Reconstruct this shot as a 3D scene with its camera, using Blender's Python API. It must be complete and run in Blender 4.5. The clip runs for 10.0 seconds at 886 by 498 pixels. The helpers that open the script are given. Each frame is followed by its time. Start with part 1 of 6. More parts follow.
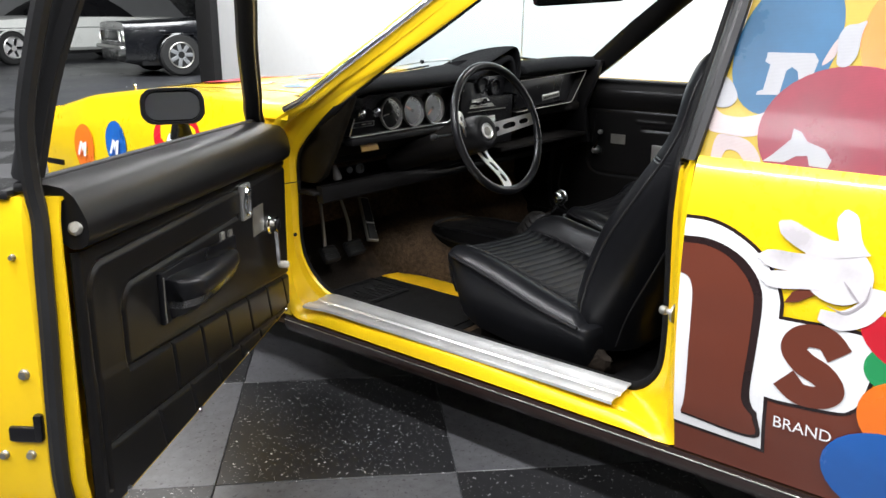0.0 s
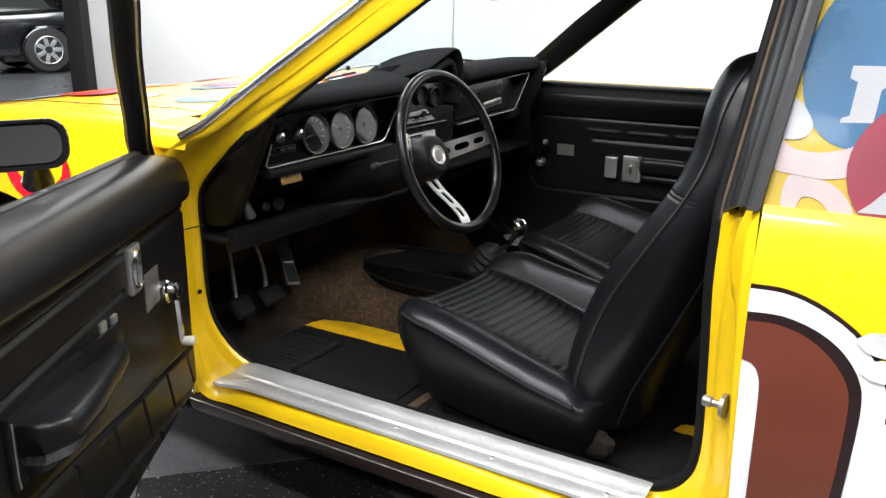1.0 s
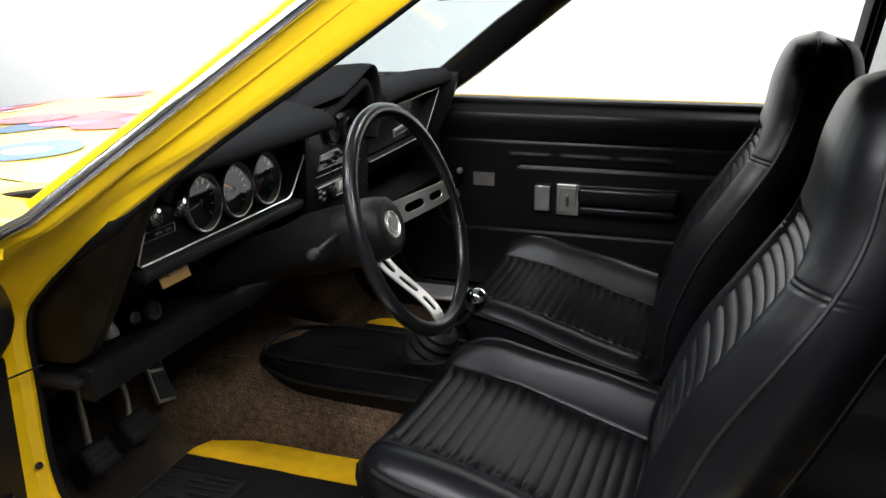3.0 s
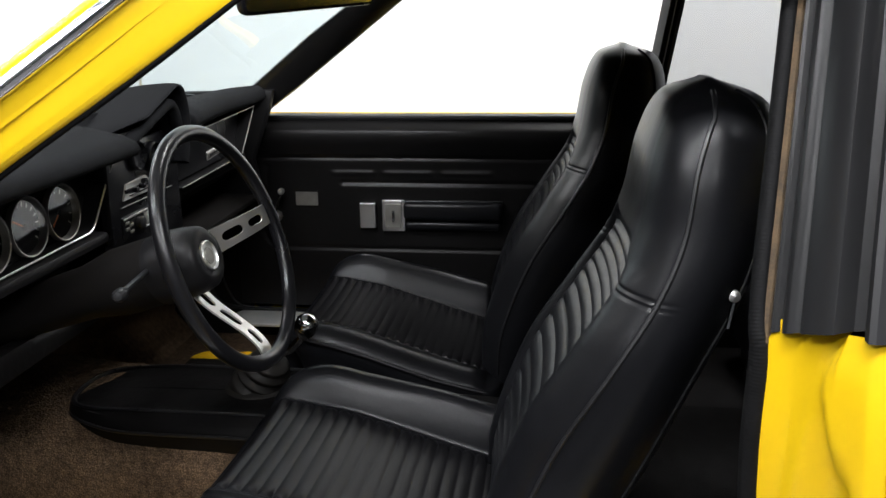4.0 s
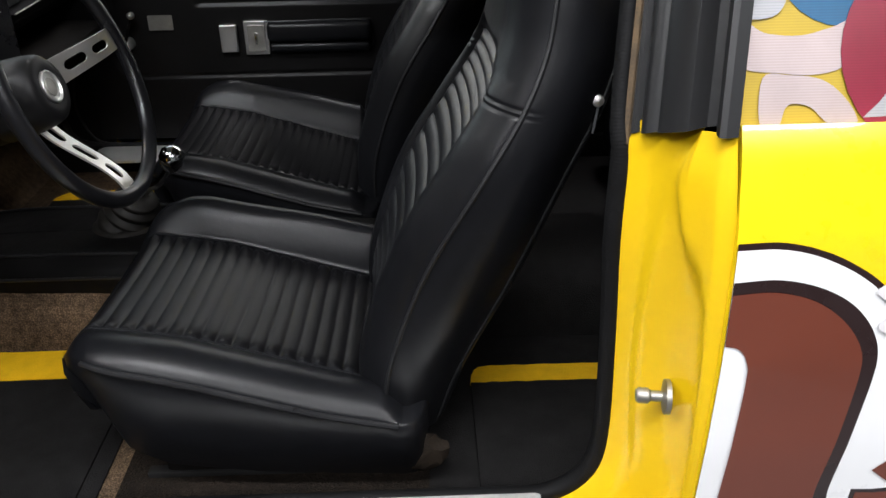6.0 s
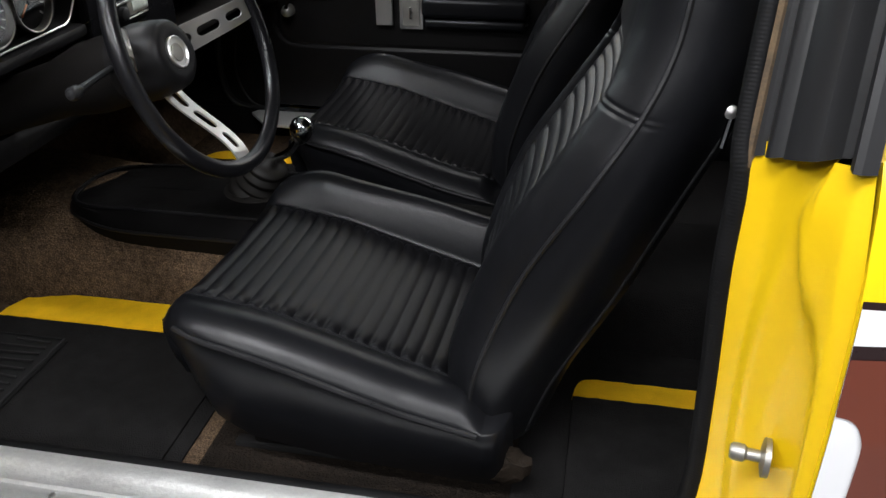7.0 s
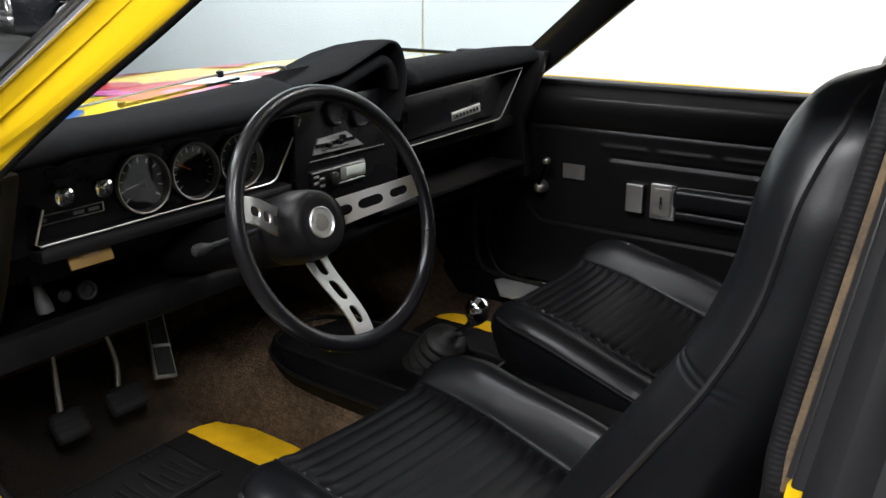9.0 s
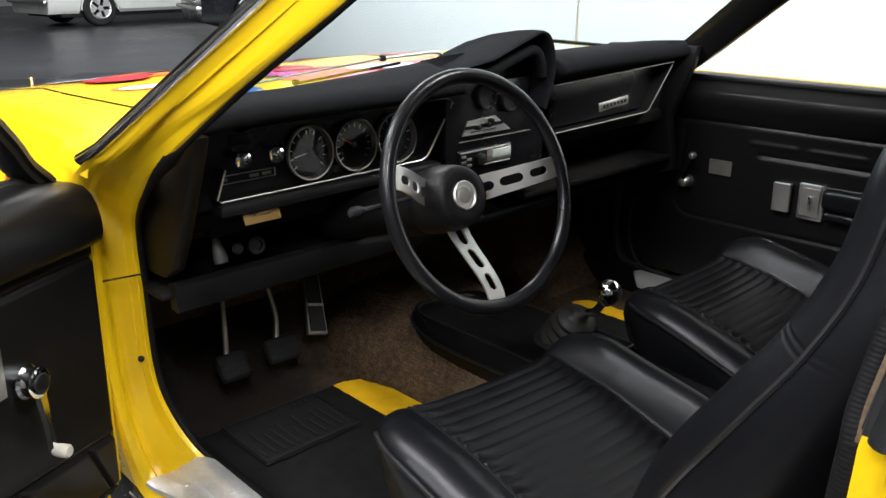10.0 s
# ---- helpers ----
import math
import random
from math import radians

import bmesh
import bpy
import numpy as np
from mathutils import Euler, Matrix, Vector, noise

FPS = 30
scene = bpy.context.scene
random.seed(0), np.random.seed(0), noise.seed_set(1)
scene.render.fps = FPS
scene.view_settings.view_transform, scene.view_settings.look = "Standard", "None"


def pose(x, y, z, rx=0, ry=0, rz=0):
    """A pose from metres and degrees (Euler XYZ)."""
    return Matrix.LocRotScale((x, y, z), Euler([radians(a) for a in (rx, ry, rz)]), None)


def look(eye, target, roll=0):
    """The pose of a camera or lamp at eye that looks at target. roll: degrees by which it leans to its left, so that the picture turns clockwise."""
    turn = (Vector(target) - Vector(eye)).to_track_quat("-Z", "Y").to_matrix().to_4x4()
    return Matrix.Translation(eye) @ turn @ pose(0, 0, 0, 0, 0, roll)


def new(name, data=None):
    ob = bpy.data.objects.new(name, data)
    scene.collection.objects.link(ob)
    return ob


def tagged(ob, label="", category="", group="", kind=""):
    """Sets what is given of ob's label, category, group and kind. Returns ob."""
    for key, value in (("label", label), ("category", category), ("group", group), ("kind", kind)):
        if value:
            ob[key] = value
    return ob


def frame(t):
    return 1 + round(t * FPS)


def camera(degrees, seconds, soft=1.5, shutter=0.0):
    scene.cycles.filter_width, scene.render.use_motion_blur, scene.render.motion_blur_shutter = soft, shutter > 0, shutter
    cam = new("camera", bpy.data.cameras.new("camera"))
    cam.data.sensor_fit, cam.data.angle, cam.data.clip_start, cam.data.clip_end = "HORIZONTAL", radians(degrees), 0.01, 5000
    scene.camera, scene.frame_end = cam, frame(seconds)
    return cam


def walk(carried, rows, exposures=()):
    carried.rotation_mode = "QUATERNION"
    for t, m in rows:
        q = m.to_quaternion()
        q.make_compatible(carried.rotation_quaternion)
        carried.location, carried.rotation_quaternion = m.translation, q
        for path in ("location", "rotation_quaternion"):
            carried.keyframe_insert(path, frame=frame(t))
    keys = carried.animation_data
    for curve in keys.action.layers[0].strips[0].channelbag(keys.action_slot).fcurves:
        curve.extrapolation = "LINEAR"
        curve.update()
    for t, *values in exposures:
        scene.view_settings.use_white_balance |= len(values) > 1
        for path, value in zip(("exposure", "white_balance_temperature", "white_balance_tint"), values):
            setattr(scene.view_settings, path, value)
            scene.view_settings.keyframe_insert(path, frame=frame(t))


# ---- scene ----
cam = camera(55.4, 10.0)
PATH = [
    (0, (-2.436, -0.835, 1.148), (-0.959, 0.399, 0.604), 0.1),
    (0.5, (-2.272, -0.617, 1.153), (-0.725, 0.52, 0.592), 0.0),
    (1, (-2.12, -0.413, 1.162), (-0.5, 0.614, 0.596), 0.0),
    (1.5, (-1.965, -0.237, 1.152), (-0.299, 0.71, 0.582), -0.3),
    (2, (-1.835, -0.064, 1.17), (-0.139, 0.809, 0.571), 0.1),
    (2.2, (-1.787, 0.002, 1.169), (-0.076, 0.844, 0.568), 0.0),
    (3.3, (-1.655, 0.162, 1.178), (0.186, 0.682, 0.612), -0.6),
    (3.5, (-1.637, 0.163, 1.173), (0.232, 0.606, 0.617), -0.6),
    (4, (-1.631, 0.157, 1.174), (0.275, 0.398, 0.619), -0.8),
    (4.5, (-1.633, 0.151, 1.169), (0.288, 0.184, 0.615), -0.7),
    (5, (-1.624, 0.14, 1.164), (0.271, 0.004, 0.539), -0.8),
    (5.5, (-1.623, 0.144, 1.158), (0.203, 0.01, 0.353), -0.6),
    (5.7, (-1.624, 0.144, 1.160), (0.164, 0.035, 0.275), -0.7),
    (6.8, (-1.566, 0.086, 1.154), (0.158, 0.324, 0.168), -0.7),
    (7, (-1.537, 0.059, 1.153), (0.17, 0.407, 0.171), -0.8),
    (7.5, (-1.459, -0.012, 1.161), (0.234, 0.574, 0.272), -0.8),
    (8, (-1.354, -0.087, 1.164), (0.359, 0.672, 0.465), -1.0),
    (8.5, (-1.292, -0.143, 1.164), (0.353, 0.797, 0.525), -0.6),
    (9, (-1.284, -0.192, 1.162), (0.239, 0.941, 0.53), -0.8),
    (9.5, (-1.292, -0.216, 1.161), (0.107, 1.064, 0.527), -0.4),
    (10, (-1.349, -0.276, 1.158), (-0.062, 1.116, 0.521), -0.4),
]
EXPOSURES = [(0.0, -0.02), (1.0, 0.0), (2.0, -0.02), (3.5, -0.25), (4.5, -0.2), (5.5, -0.18), (7.0, -0.30), (8.0, -0.26), (8.5, -0.18), (9.5, -0.15), (10.0, -0.02)]
walk(cam, [(t, look(eye, target, roll)) for t, eye, target, roll in PATH], EXPOSURES)

# ---- world and lights ----
world = bpy.data.worlds.new("world")
scene.world = world
world.use_nodes = True
world.node_tree.nodes["Background"].inputs[0].default_value = (0.80, 0.88, 1.0, 1)
world.node_tree.nodes["Background"].inputs[1].default_value = 0.04


def lamp(name, loc, aim, power, sx, sy, color=(1, 1, 1)):
    data = bpy.data.lights.new(name, "AREA")
    data.shape, data.size, data.size_y, data.energy, data.color = "RECTANGLE", sx, sy, power, color
    ob = new(name, data)
    ob.matrix_world = look(loc, aim)
    return ob


# rows of ceiling tubes over the car
for lx, ly in ((-2.6, -2.9), (-2.6, 0.6), (-2.6, 3.8), (-5.4, -2.0), (-5.4, 1.6)):
    lamp("ceiling_lamp", (lx, ly, 4.3), (lx, ly + 0.001, 0), 245, 0.35, 2.4, (0.985, 0.995, 1.025))
# added fill lights without fixtures: a wash for the white wall
lamp("wall_fill", (1.4, -1.0, 4.2), (3.2, -0.6, 1.2), 520, 0.6, 4.5, (1.0, 1.0, 1.0))
lamp("wall_fill", (1.4, 4.6, 4.2), (3.2, 4.8, 1.2), 380, 0.6, 3.0, (1.0, 1.0, 1.0))
# added fill that brightens the sides of the parked cars
lamp("showroom_fill", (4.8, 10.5, 4.8), (5.6, 13.0, 0), 1350, 5.0, 4.0, (0.95, 0.98, 1.0))


# ---- materials ----
def nodes_of(name):
    m = bpy.data.materials.new(name)
    m.use_nodes = True
    return m, m.node_tree.nodes, m.node_tree.links, m.node_tree.nodes["Principled BSDF"]


def surface(name, base, rough=0.5, metal=0.0, vary=0.25, scale=6.0, grain=0.0, grain_scale=300.0, coat=0.0,
            rough_vary=0.12, spec=0.5, second=None, bump_mid=0.0, mid_scale=20.0, share=0.4):
    """A painted, moulded or woven surface: colour and roughness vary at two scales, with fine relief."""
    m, n, l, p = nodes_of(name)
    tc = n.new("ShaderNodeTexCoord")
    big = n.new("ShaderNodeTexNoise")
    big.inputs["Scale"].default_value, big.inputs["Detail"].default_value = scale, 6
    l.new(tc.outputs["Object"], big.inputs["Vector"])
    fine = n.new("ShaderNodeTexNoise")
    fine.inputs["Scale"].default_value, fine.inputs["Detail"].default_value = scale * 14, 4
    l.new(tc.outputs["Object"], fine.inputs["Vector"])
    mixf = n.new("ShaderNodeMix")
    mixf.inputs[0].default_value = share
    l.new(big.outputs["Fac"], mixf.inputs[2])
    l.new(fine.outputs["Fac"], mixf.inputs[3])
    ramp = n.new("ShaderNodeValToRGB")
    lo = [c * (1 - vary) for c in base]
    hi = list(second) if second else [min(1, c * (1 + vary)) for c in base]
    ramp.color_ramp.elements[0].position, ramp.color_ramp.elements[1].position = 0.3, 0.7
    ramp.color_ramp.elements[0].color, ramp.color_ramp.elements[1].color = (*lo, 1), (*hi, 1)
    l.new(mixf.outputs[0], ramp.inputs[0])
    l.new(ramp.outputs[0], p.inputs["Base Color"])
    rr = n.new("ShaderNodeMapRange")
    rr.inputs["To Min"].default_value, rr.inputs["To Max"].default_value = max(0.02, rough - rough_vary), min(1, rough + rough_vary)
    rr.inputs["From Min"].default_value, rr.inputs["From Max"].default_value = 0.3, 0.7
    l.new(mixf.outputs[0], rr.inputs["Value"])
    l.new(rr.outputs[0], p.inputs["Roughness"])
    p.inputs["Metallic"].default_value = metal
    p.inputs["Specular IOR Level"].default_value = spec
    p.inputs["Coat Weight"].default_value = coat
    p.inputs["Coat Roughness"].default_value = 0.04
    last = None
    for strength, sc, kind in ((grain, grain_scale, "v"), (bump_mid, mid_scale, "n")):
        if not strength:
            continue
        if kind == "v":
            t = n.new("ShaderNodeTexVoronoi")
            t.inputs["Scale"].default_value = sc
            out = t.outputs["Distance"]
        else:
            t = n.new("ShaderNodeTexNoise")
            t.inputs["Scale"].default_value, t.inputs["Detail"].default_value = sc, 5
            out = t.outputs["Fac"]
        l.new(tc.outputs["Object"], t.inputs["Vector"])
        b = n.new("ShaderNodeBump")
        b.inputs["Strength"].default_value, b.inputs["Distance"].default_value = strength, 0.4 / sc
        l.new(out, b.inputs["Height"])
        if last:
            l.new(last.outputs[0], b.inputs["Normal"])
        last = b
    if last:
        l.new(last.outputs[0], p.inputs["Normal"])
    return m


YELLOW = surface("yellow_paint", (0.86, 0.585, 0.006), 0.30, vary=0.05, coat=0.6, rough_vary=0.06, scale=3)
# Same body yellow, darkened to hold the shade of the door opening.
YELLOW_SHADED = surface("yellow_paint_shaded", (0.78, 0.505, 0.006), 0.34, vary=0.05, coat=0.2, rough_vary=0.05, scale=5, share=0.2)
VINYL = surface("black_vinyl", (0.0058, 0.0060, 0.0071), 0.33, vary=0.3, scale=7, grain=0.07, grain_scale=520, rough_vary=0.025, bump_mid=0.05, mid_scale=18, spec=0.24)
GLOSSVINYL = surface("glossy_black_piping", (0.0105, 0.0105, 0.0115), 0.36, vary=0.2, scale=12, spec=0.42)
INSERT = surface("pleated_insert_vinyl", (0.0056, 0.0055, 0.0062), 0.38, vary=0.25, scale=9, grain=0.05, grain_scale=520, rough_vary=0.02, spec=0.13)
PANEL = surface("black_door_vinyl", (0.0068, 0.0065, 0.0066), 0.33, spec=0.17, vary=0.25, scale=5, grain=0.08, grain_scale=420, rough_vary=0.03)
PLASTIC = surface("black_plastic", (0.0072, 0.0070, 0.0076), 0.44, spec=0.18, vary=0.25, scale=8, grain=0.06, grain_scale=600, rough_vary=0.05)
GLOSSBLACK = surface("gloss_black_plastic", (0.006, 0.006, 0.007), 0.28, vary=0.1, scale=4, rough_vary=0.02, share=0.1, spec=0.4)
DASHPAD = surface("dash_cloth", (0.0056, 0.0058, 0.0066), 0.93, vary=0.6, scale=22, grain=0.6, grain_scale=700, spec=0.08, share=0.6)
CARPET = surface("brown_carpet", (0.026, 0.0175, 0.013), 0.98, vary=0.5, scale=4.5, second=(0.180, 0.120, 0.074), grain=1.0, grain_scale=240, spec=0.1, bump_mid=0.9, mid_scale=110)
DARKCARPET = surface("dark_brown_carpet", (0.0105, 0.0085, 0.007), 0.98, vary=0.5, scale=6, second=(0.026, 0.019, 0.014), grain=1.0, grain_scale=240, spec=0.1, bump_mid=0.9, mid_scale=110)
MAT = surface("black_carpet_mat", (0.0105, 0.0100, 0.0100), 0.97, vary=0.5, scale=30, grain=0.9, grain_scale=420, spec=0.06)
YMAT = surface("yellow_carpet", (0.72, 0.42, 0.01), 0.95, vary=0.15, scale=30, grain=0.8, grain_scale=420, spec=0.1)
RUBBER = surface("black_rubber", (0.0114, 0.0114, 0.012), 0.55, vary=0.3, scale=14, rough_vary=0.08, bump_mid=0.12, mid_scale=90, spec=0.35)
SATINBLACK = surface("satin_black_trim", (0.0165, 0.0165, 0.0175), 0.36, vary=0.12, scale=5, rough_vary=0.05, share=0.15, spec=0.26)
SEALRUBBER = surface("ribbed_seal_rubber", (0.0062, 0.0062, 0.0066), 0.60, vary=0.3, scale=14, spec=0.12)
CHROME = surface("chrome", (0.82, 0.83, 0.84), 0.09, 1.0, vary=0.03, scale=6, rough_vary=0.02, share=0.1)
STEEL = surface("brushed_steel", (0.80, 0.79, 0.77), 0.40, 1.0, vary=0.05, scale=12, rough_vary=0.04, share=0.15)
MOULD = surface("streaked_chrome", (0.84, 0.84, 0.85), 0.15, 1.0, vary=0.12, scale=9, rough_vary=0.06, share=0.0)
ALU = surface("worn_aluminium", (0.72, 0.72, 0.71), 0.46, 0.7, vary=0.12, scale=12, rough_vary=0.12, bump_mid=0.25, mid_scale=45)
GREYMETAL = surface("dull_zinc", (0.36, 0.35, 0.32), 0.45, 0.9, vary=0.25, scale=30)
IVORY = surface("ivory_plastic", (0.52, 0.49, 0.42), 0.5, vary=0.2, scale=30)
TAN = surface("tan_label", (0.17, 0.098, 0.022), 0.6, vary=0.2, scale=30)
WHITEFILM = surface("white_film", (0.80, 0.80, 0.81), 0.35, vary=0.03, scale=4, coat=0.3, share=0.08)
BROWNFILM = surface("brown_film", (0.128, 0.031, 0.017), 0.30, vary=0.14, scale=2.5, coat=0.2, share=0.08, rough_vary=0.04)
DARKFILM = surface("dark_film", (0.018, 0.008, 0.008), 0.3, vary=0.2, scale=4, coat=0.3, share=0.08)
BLUEFILM = surface("blue_film", (0.012, 0.11, 0.42), 0.3, vary=0.2, scale=3, coat=0.3, share=0.08)
SKYFILM = surface("light_blue_film", (0.011, 0.080, 0.170), 0.35, vary=0.3, scale=5, share=0.1, coat=0.04, spec=0.3)
REDFILM = surface("red_film", (0.58, 0.015, 0.03), 0.3, vary=0.2, scale=3, coat=0.3, share=0.08)
ROSEFILM = surface("crimson_film", (0.19, 0.012, 0.030), 0.35, vary=0.3, scale=5, share=0.1, coat=0.04, spec=0.3)
ORANGEFILM = surface("orange_film", (0.85, 0.18, 0.015), 0.3, vary=0.15, scale=3, coat=0.3, share=0.08)
GREENFILM = surface("green_film", (0.02, 0.28, 0.09), 0.3, vary=0.2, scale=3, coat=0.3, share=0.08)
PINKFILM = surface("pink_film", (0.66, 0.10, 0.34), 0.3, vary=0.2, scale=3, coat=0.3, share=0.08)
PALEFILM = surface("pale_flesh_film", (0.36, 0.295, 0.29), 0.4, vary=0.14, scale=9, share=0.1, coat=0.04, spec=0.3)
PALEYELLOW = surface("yellow_window_film", (0.38, 0.265, 0.025), 0.4, vary=0.12, scale=5, share=0.1, coat=0.04, spec=0.3)
WINDOWWHITE = surface("white_window_film", (0.30, 0.30, 0.315), 0.4, vary=0.10, scale=9, share=0.1, coat=0.04, spec=0.3)
GREYFOLD = surface("grey_print", (0.36, 0.33, 0.35), 0.4, vary=0.1, scale=9, coat=0.3, share=0.08)
GLOVE = surface("white_shaded_film", (0.62, 0.58, 0.60), 0.38, vary=0.22, scale=9, second=(0.82, 0.80, 0.82), coat=0.3, share=0.08)
WALLPAINT = surface("white_wall_paint", (0.83, 0.84, 0.84), 0.75, vary=0.03, scale=1.2, bump_mid=0.06, mid_scale=40)
BLACKCLOTH = surface("black_curtain", (0.006, 0.006, 0.0065), 0.9, vary=0.3, scale=4)
CEILMAT = surface("dark_ceiling_paint", (0.16, 0.16, 0.165), 0.8, vary=0.15, scale=2)
GREYWALL = surface("grey_wall_paint", (0.55, 0.56, 0.57), 0.8, vary=0.1, scale=1.5)
WHITEPAINT = surface("white_car_paint", (0.72, 0.73, 0.70), 0.3, vary=0.04, scale=2, coat=0.6)
BLACKPAINT = surface("black_car_paint", (0.0045, 0.005, 0.0065), 0.24, vary=0.15, scale=2, coat=0.4)
SILVERWHEEL = surface("silver_wheel_paint", (0.30, 0.31, 0.32), 0.32, 0.4, vary=0.1, scale=12)
TYRE = surface("tyre_rubber", (0.010, 0.010, 0.010), 0.75, vary=0.3, scale=20)
DARKPLASTIC = surface("dull_black_plastic", (0.0085, 0.0078, 0.0075), 0.52, spec=0.05, vary=0.3, scale=8, grain=0.06, grain_scale=600, rough_vary=0.06)
GRIMY = surface("grimy_brown_plastic", (0.0095, 0.0078, 0.0058), 0.5, vary=0.6, scale=14, second=(0.016, 0.013, 0.0085), spec=0.12, share=0.5)
LIPVINYL = surface("black_lip_vinyl", (0.0056, 0.0053, 0.0054), 0.42, vary=0.3, scale=12, grain=0.06, grain_scale=500, spec=0.08, bump_mid=0.12, mid_scale=16)
TORN = surface("torn_brown_black_vinyl", (0.010, 0.008, 0.006), 0.7, vary=0.6, scale=40, second=(0.030, 0.022, 0.016), spec=0.12, bump_mid=0.8, mid_scale=120)
DIAL = surface("dial_black", (0.006, 0.006, 0.007), 0.7, vary=0.1, scale=20, spec=0.1)
ROCKER = surface("brown_black_moulding", (0.020, 0.010, 0.008), 0.18, vary=0.15, scale=4, coat=0.6, rough_vary=0.04, share=0.1)
WORNRUBBER = surface("scuffed_heel_rubber", (0.013, 0.0125, 0.0125), 0.6, vary=0.3, scale=30, spec=0.3)
HEELRUBBER = surface("worn_heel_rubber", (0.0100, 0.0098, 0.0100), 0.7, vary=0.3, scale=30, spec=0.2)
PRINT = surface("dial_print", (0.55, 0.55, 0.52), 0.6, vary=0.05, scale=40)
HEADLINER = surface("headliner", (0.05, 0.05, 0.05), 0.95, vary=0.2, scale=20, spec=0.1)
LCD = surface("grey_lcd", (0.42, 0.45, 0.42), 0.25, vary=0.15, scale=60)


def add_lines(m, per_metre=400.0, amount=0.12):
    """Fine horizontal perforation rows of a window film."""
    n, l = m.node_tree.nodes, m.node_tree.links
    p = n["Principled BSDF"]
    src = p.inputs["Base Color"].links[0].from_socket
    tc = n.new("ShaderNodeTexCoord")
    wv = n.new("ShaderNodeTexWave")
    wv.bands_direction = "Z"
    wv.inputs["Scale"].default_value = per_metre * 0.314
    wv.inputs["Distortion"].default_value = 0.0
    l.new(tc.outputs["Object"], wv.inputs["Vector"])
    mr = n.new("ShaderNodeMapRange")
    mr.inputs["To Min"].default_value, mr.inputs["To Max"].default_value = 1 - amount, 1.0 + amount * 0.4
    l.new(wv.outputs["Fac"], mr.inputs["Value"])
    hs = n.new("ShaderNodeHueSaturation")
    l.new(src, hs.inputs["Color"])
    l.new(mr.outputs[0], hs.inputs["Value"])
    l.new(hs.outputs[0], p.inputs["Base Color"])


def add_loops(m, per_metre=310.0, amount=0.5):
    """Cut loops of a carpet: dark between the tufts."""
    n, l = m.node_tree.nodes, m.node_tree.links
    p = n["Principled BSDF"]
    src = p.inputs["Base Color"].links[0].from_socket
    tc = n.new("ShaderNodeTexCoord")
    vo = n.new("ShaderNodeTexVoronoi")
    vo.inputs["Scale"].default_value = per_metre
    vo.inputs["Randomness"].default_value = 0.7
    l.new(tc.outputs["Object"], vo.inputs["Vector"])
    mr = n.new("ShaderNodeMapRange")
    mr.inputs["From Max"].default_value = 0.65
    mr.inputs["To Min"].default_value, mr.inputs["To Max"].default_value = 1 + amount, 1 - amount
    l.new(vo.outputs["Distance"], mr.inputs["Value"])
    hs = n.new("ShaderNodeHueSaturation")
    l.new(src, hs.inputs["Color"])
    l.new(mr.outputs[0], hs.inputs["Value"])
    l.new(hs.outputs[0], p.inputs["Base Color"])


add_loops(CARPET)
add_loops(DARKCARPET)
for film_mat in (SKYFILM, ROSEFILM, PALEFILM, PALEYELLOW, WINDOWWHITE):
    add_lines(film_mat)


def footwell_carpet(name, dark, start, stop):
    """Brown carpet with footwell shade mixed into its colour, fading unevenly between start and stop along x."""
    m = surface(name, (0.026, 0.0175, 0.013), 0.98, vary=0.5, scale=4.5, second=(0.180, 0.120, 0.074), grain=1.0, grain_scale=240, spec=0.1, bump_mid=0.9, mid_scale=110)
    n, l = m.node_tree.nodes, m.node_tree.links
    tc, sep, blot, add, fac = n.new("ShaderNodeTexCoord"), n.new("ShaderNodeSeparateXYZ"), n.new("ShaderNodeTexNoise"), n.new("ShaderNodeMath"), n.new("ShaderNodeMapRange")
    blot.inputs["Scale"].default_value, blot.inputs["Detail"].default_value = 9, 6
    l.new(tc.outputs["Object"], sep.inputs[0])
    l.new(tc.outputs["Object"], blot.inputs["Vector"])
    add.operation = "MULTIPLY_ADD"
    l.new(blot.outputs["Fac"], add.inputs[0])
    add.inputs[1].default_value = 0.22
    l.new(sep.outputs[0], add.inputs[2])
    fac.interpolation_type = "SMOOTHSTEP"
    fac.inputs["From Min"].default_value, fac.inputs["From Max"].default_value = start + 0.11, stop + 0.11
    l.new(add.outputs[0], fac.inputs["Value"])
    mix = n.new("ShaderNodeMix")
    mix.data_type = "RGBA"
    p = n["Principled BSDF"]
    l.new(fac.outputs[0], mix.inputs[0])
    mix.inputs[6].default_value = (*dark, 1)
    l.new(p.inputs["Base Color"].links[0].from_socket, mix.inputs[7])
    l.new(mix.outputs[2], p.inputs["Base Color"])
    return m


# Toe board carpet, the footwell's shade painted into its colour.
TOECARPET = footwell_carpet("footwell_shaded_carpet", (0.015, 0.0118, 0.0095), -0.40, -0.16)


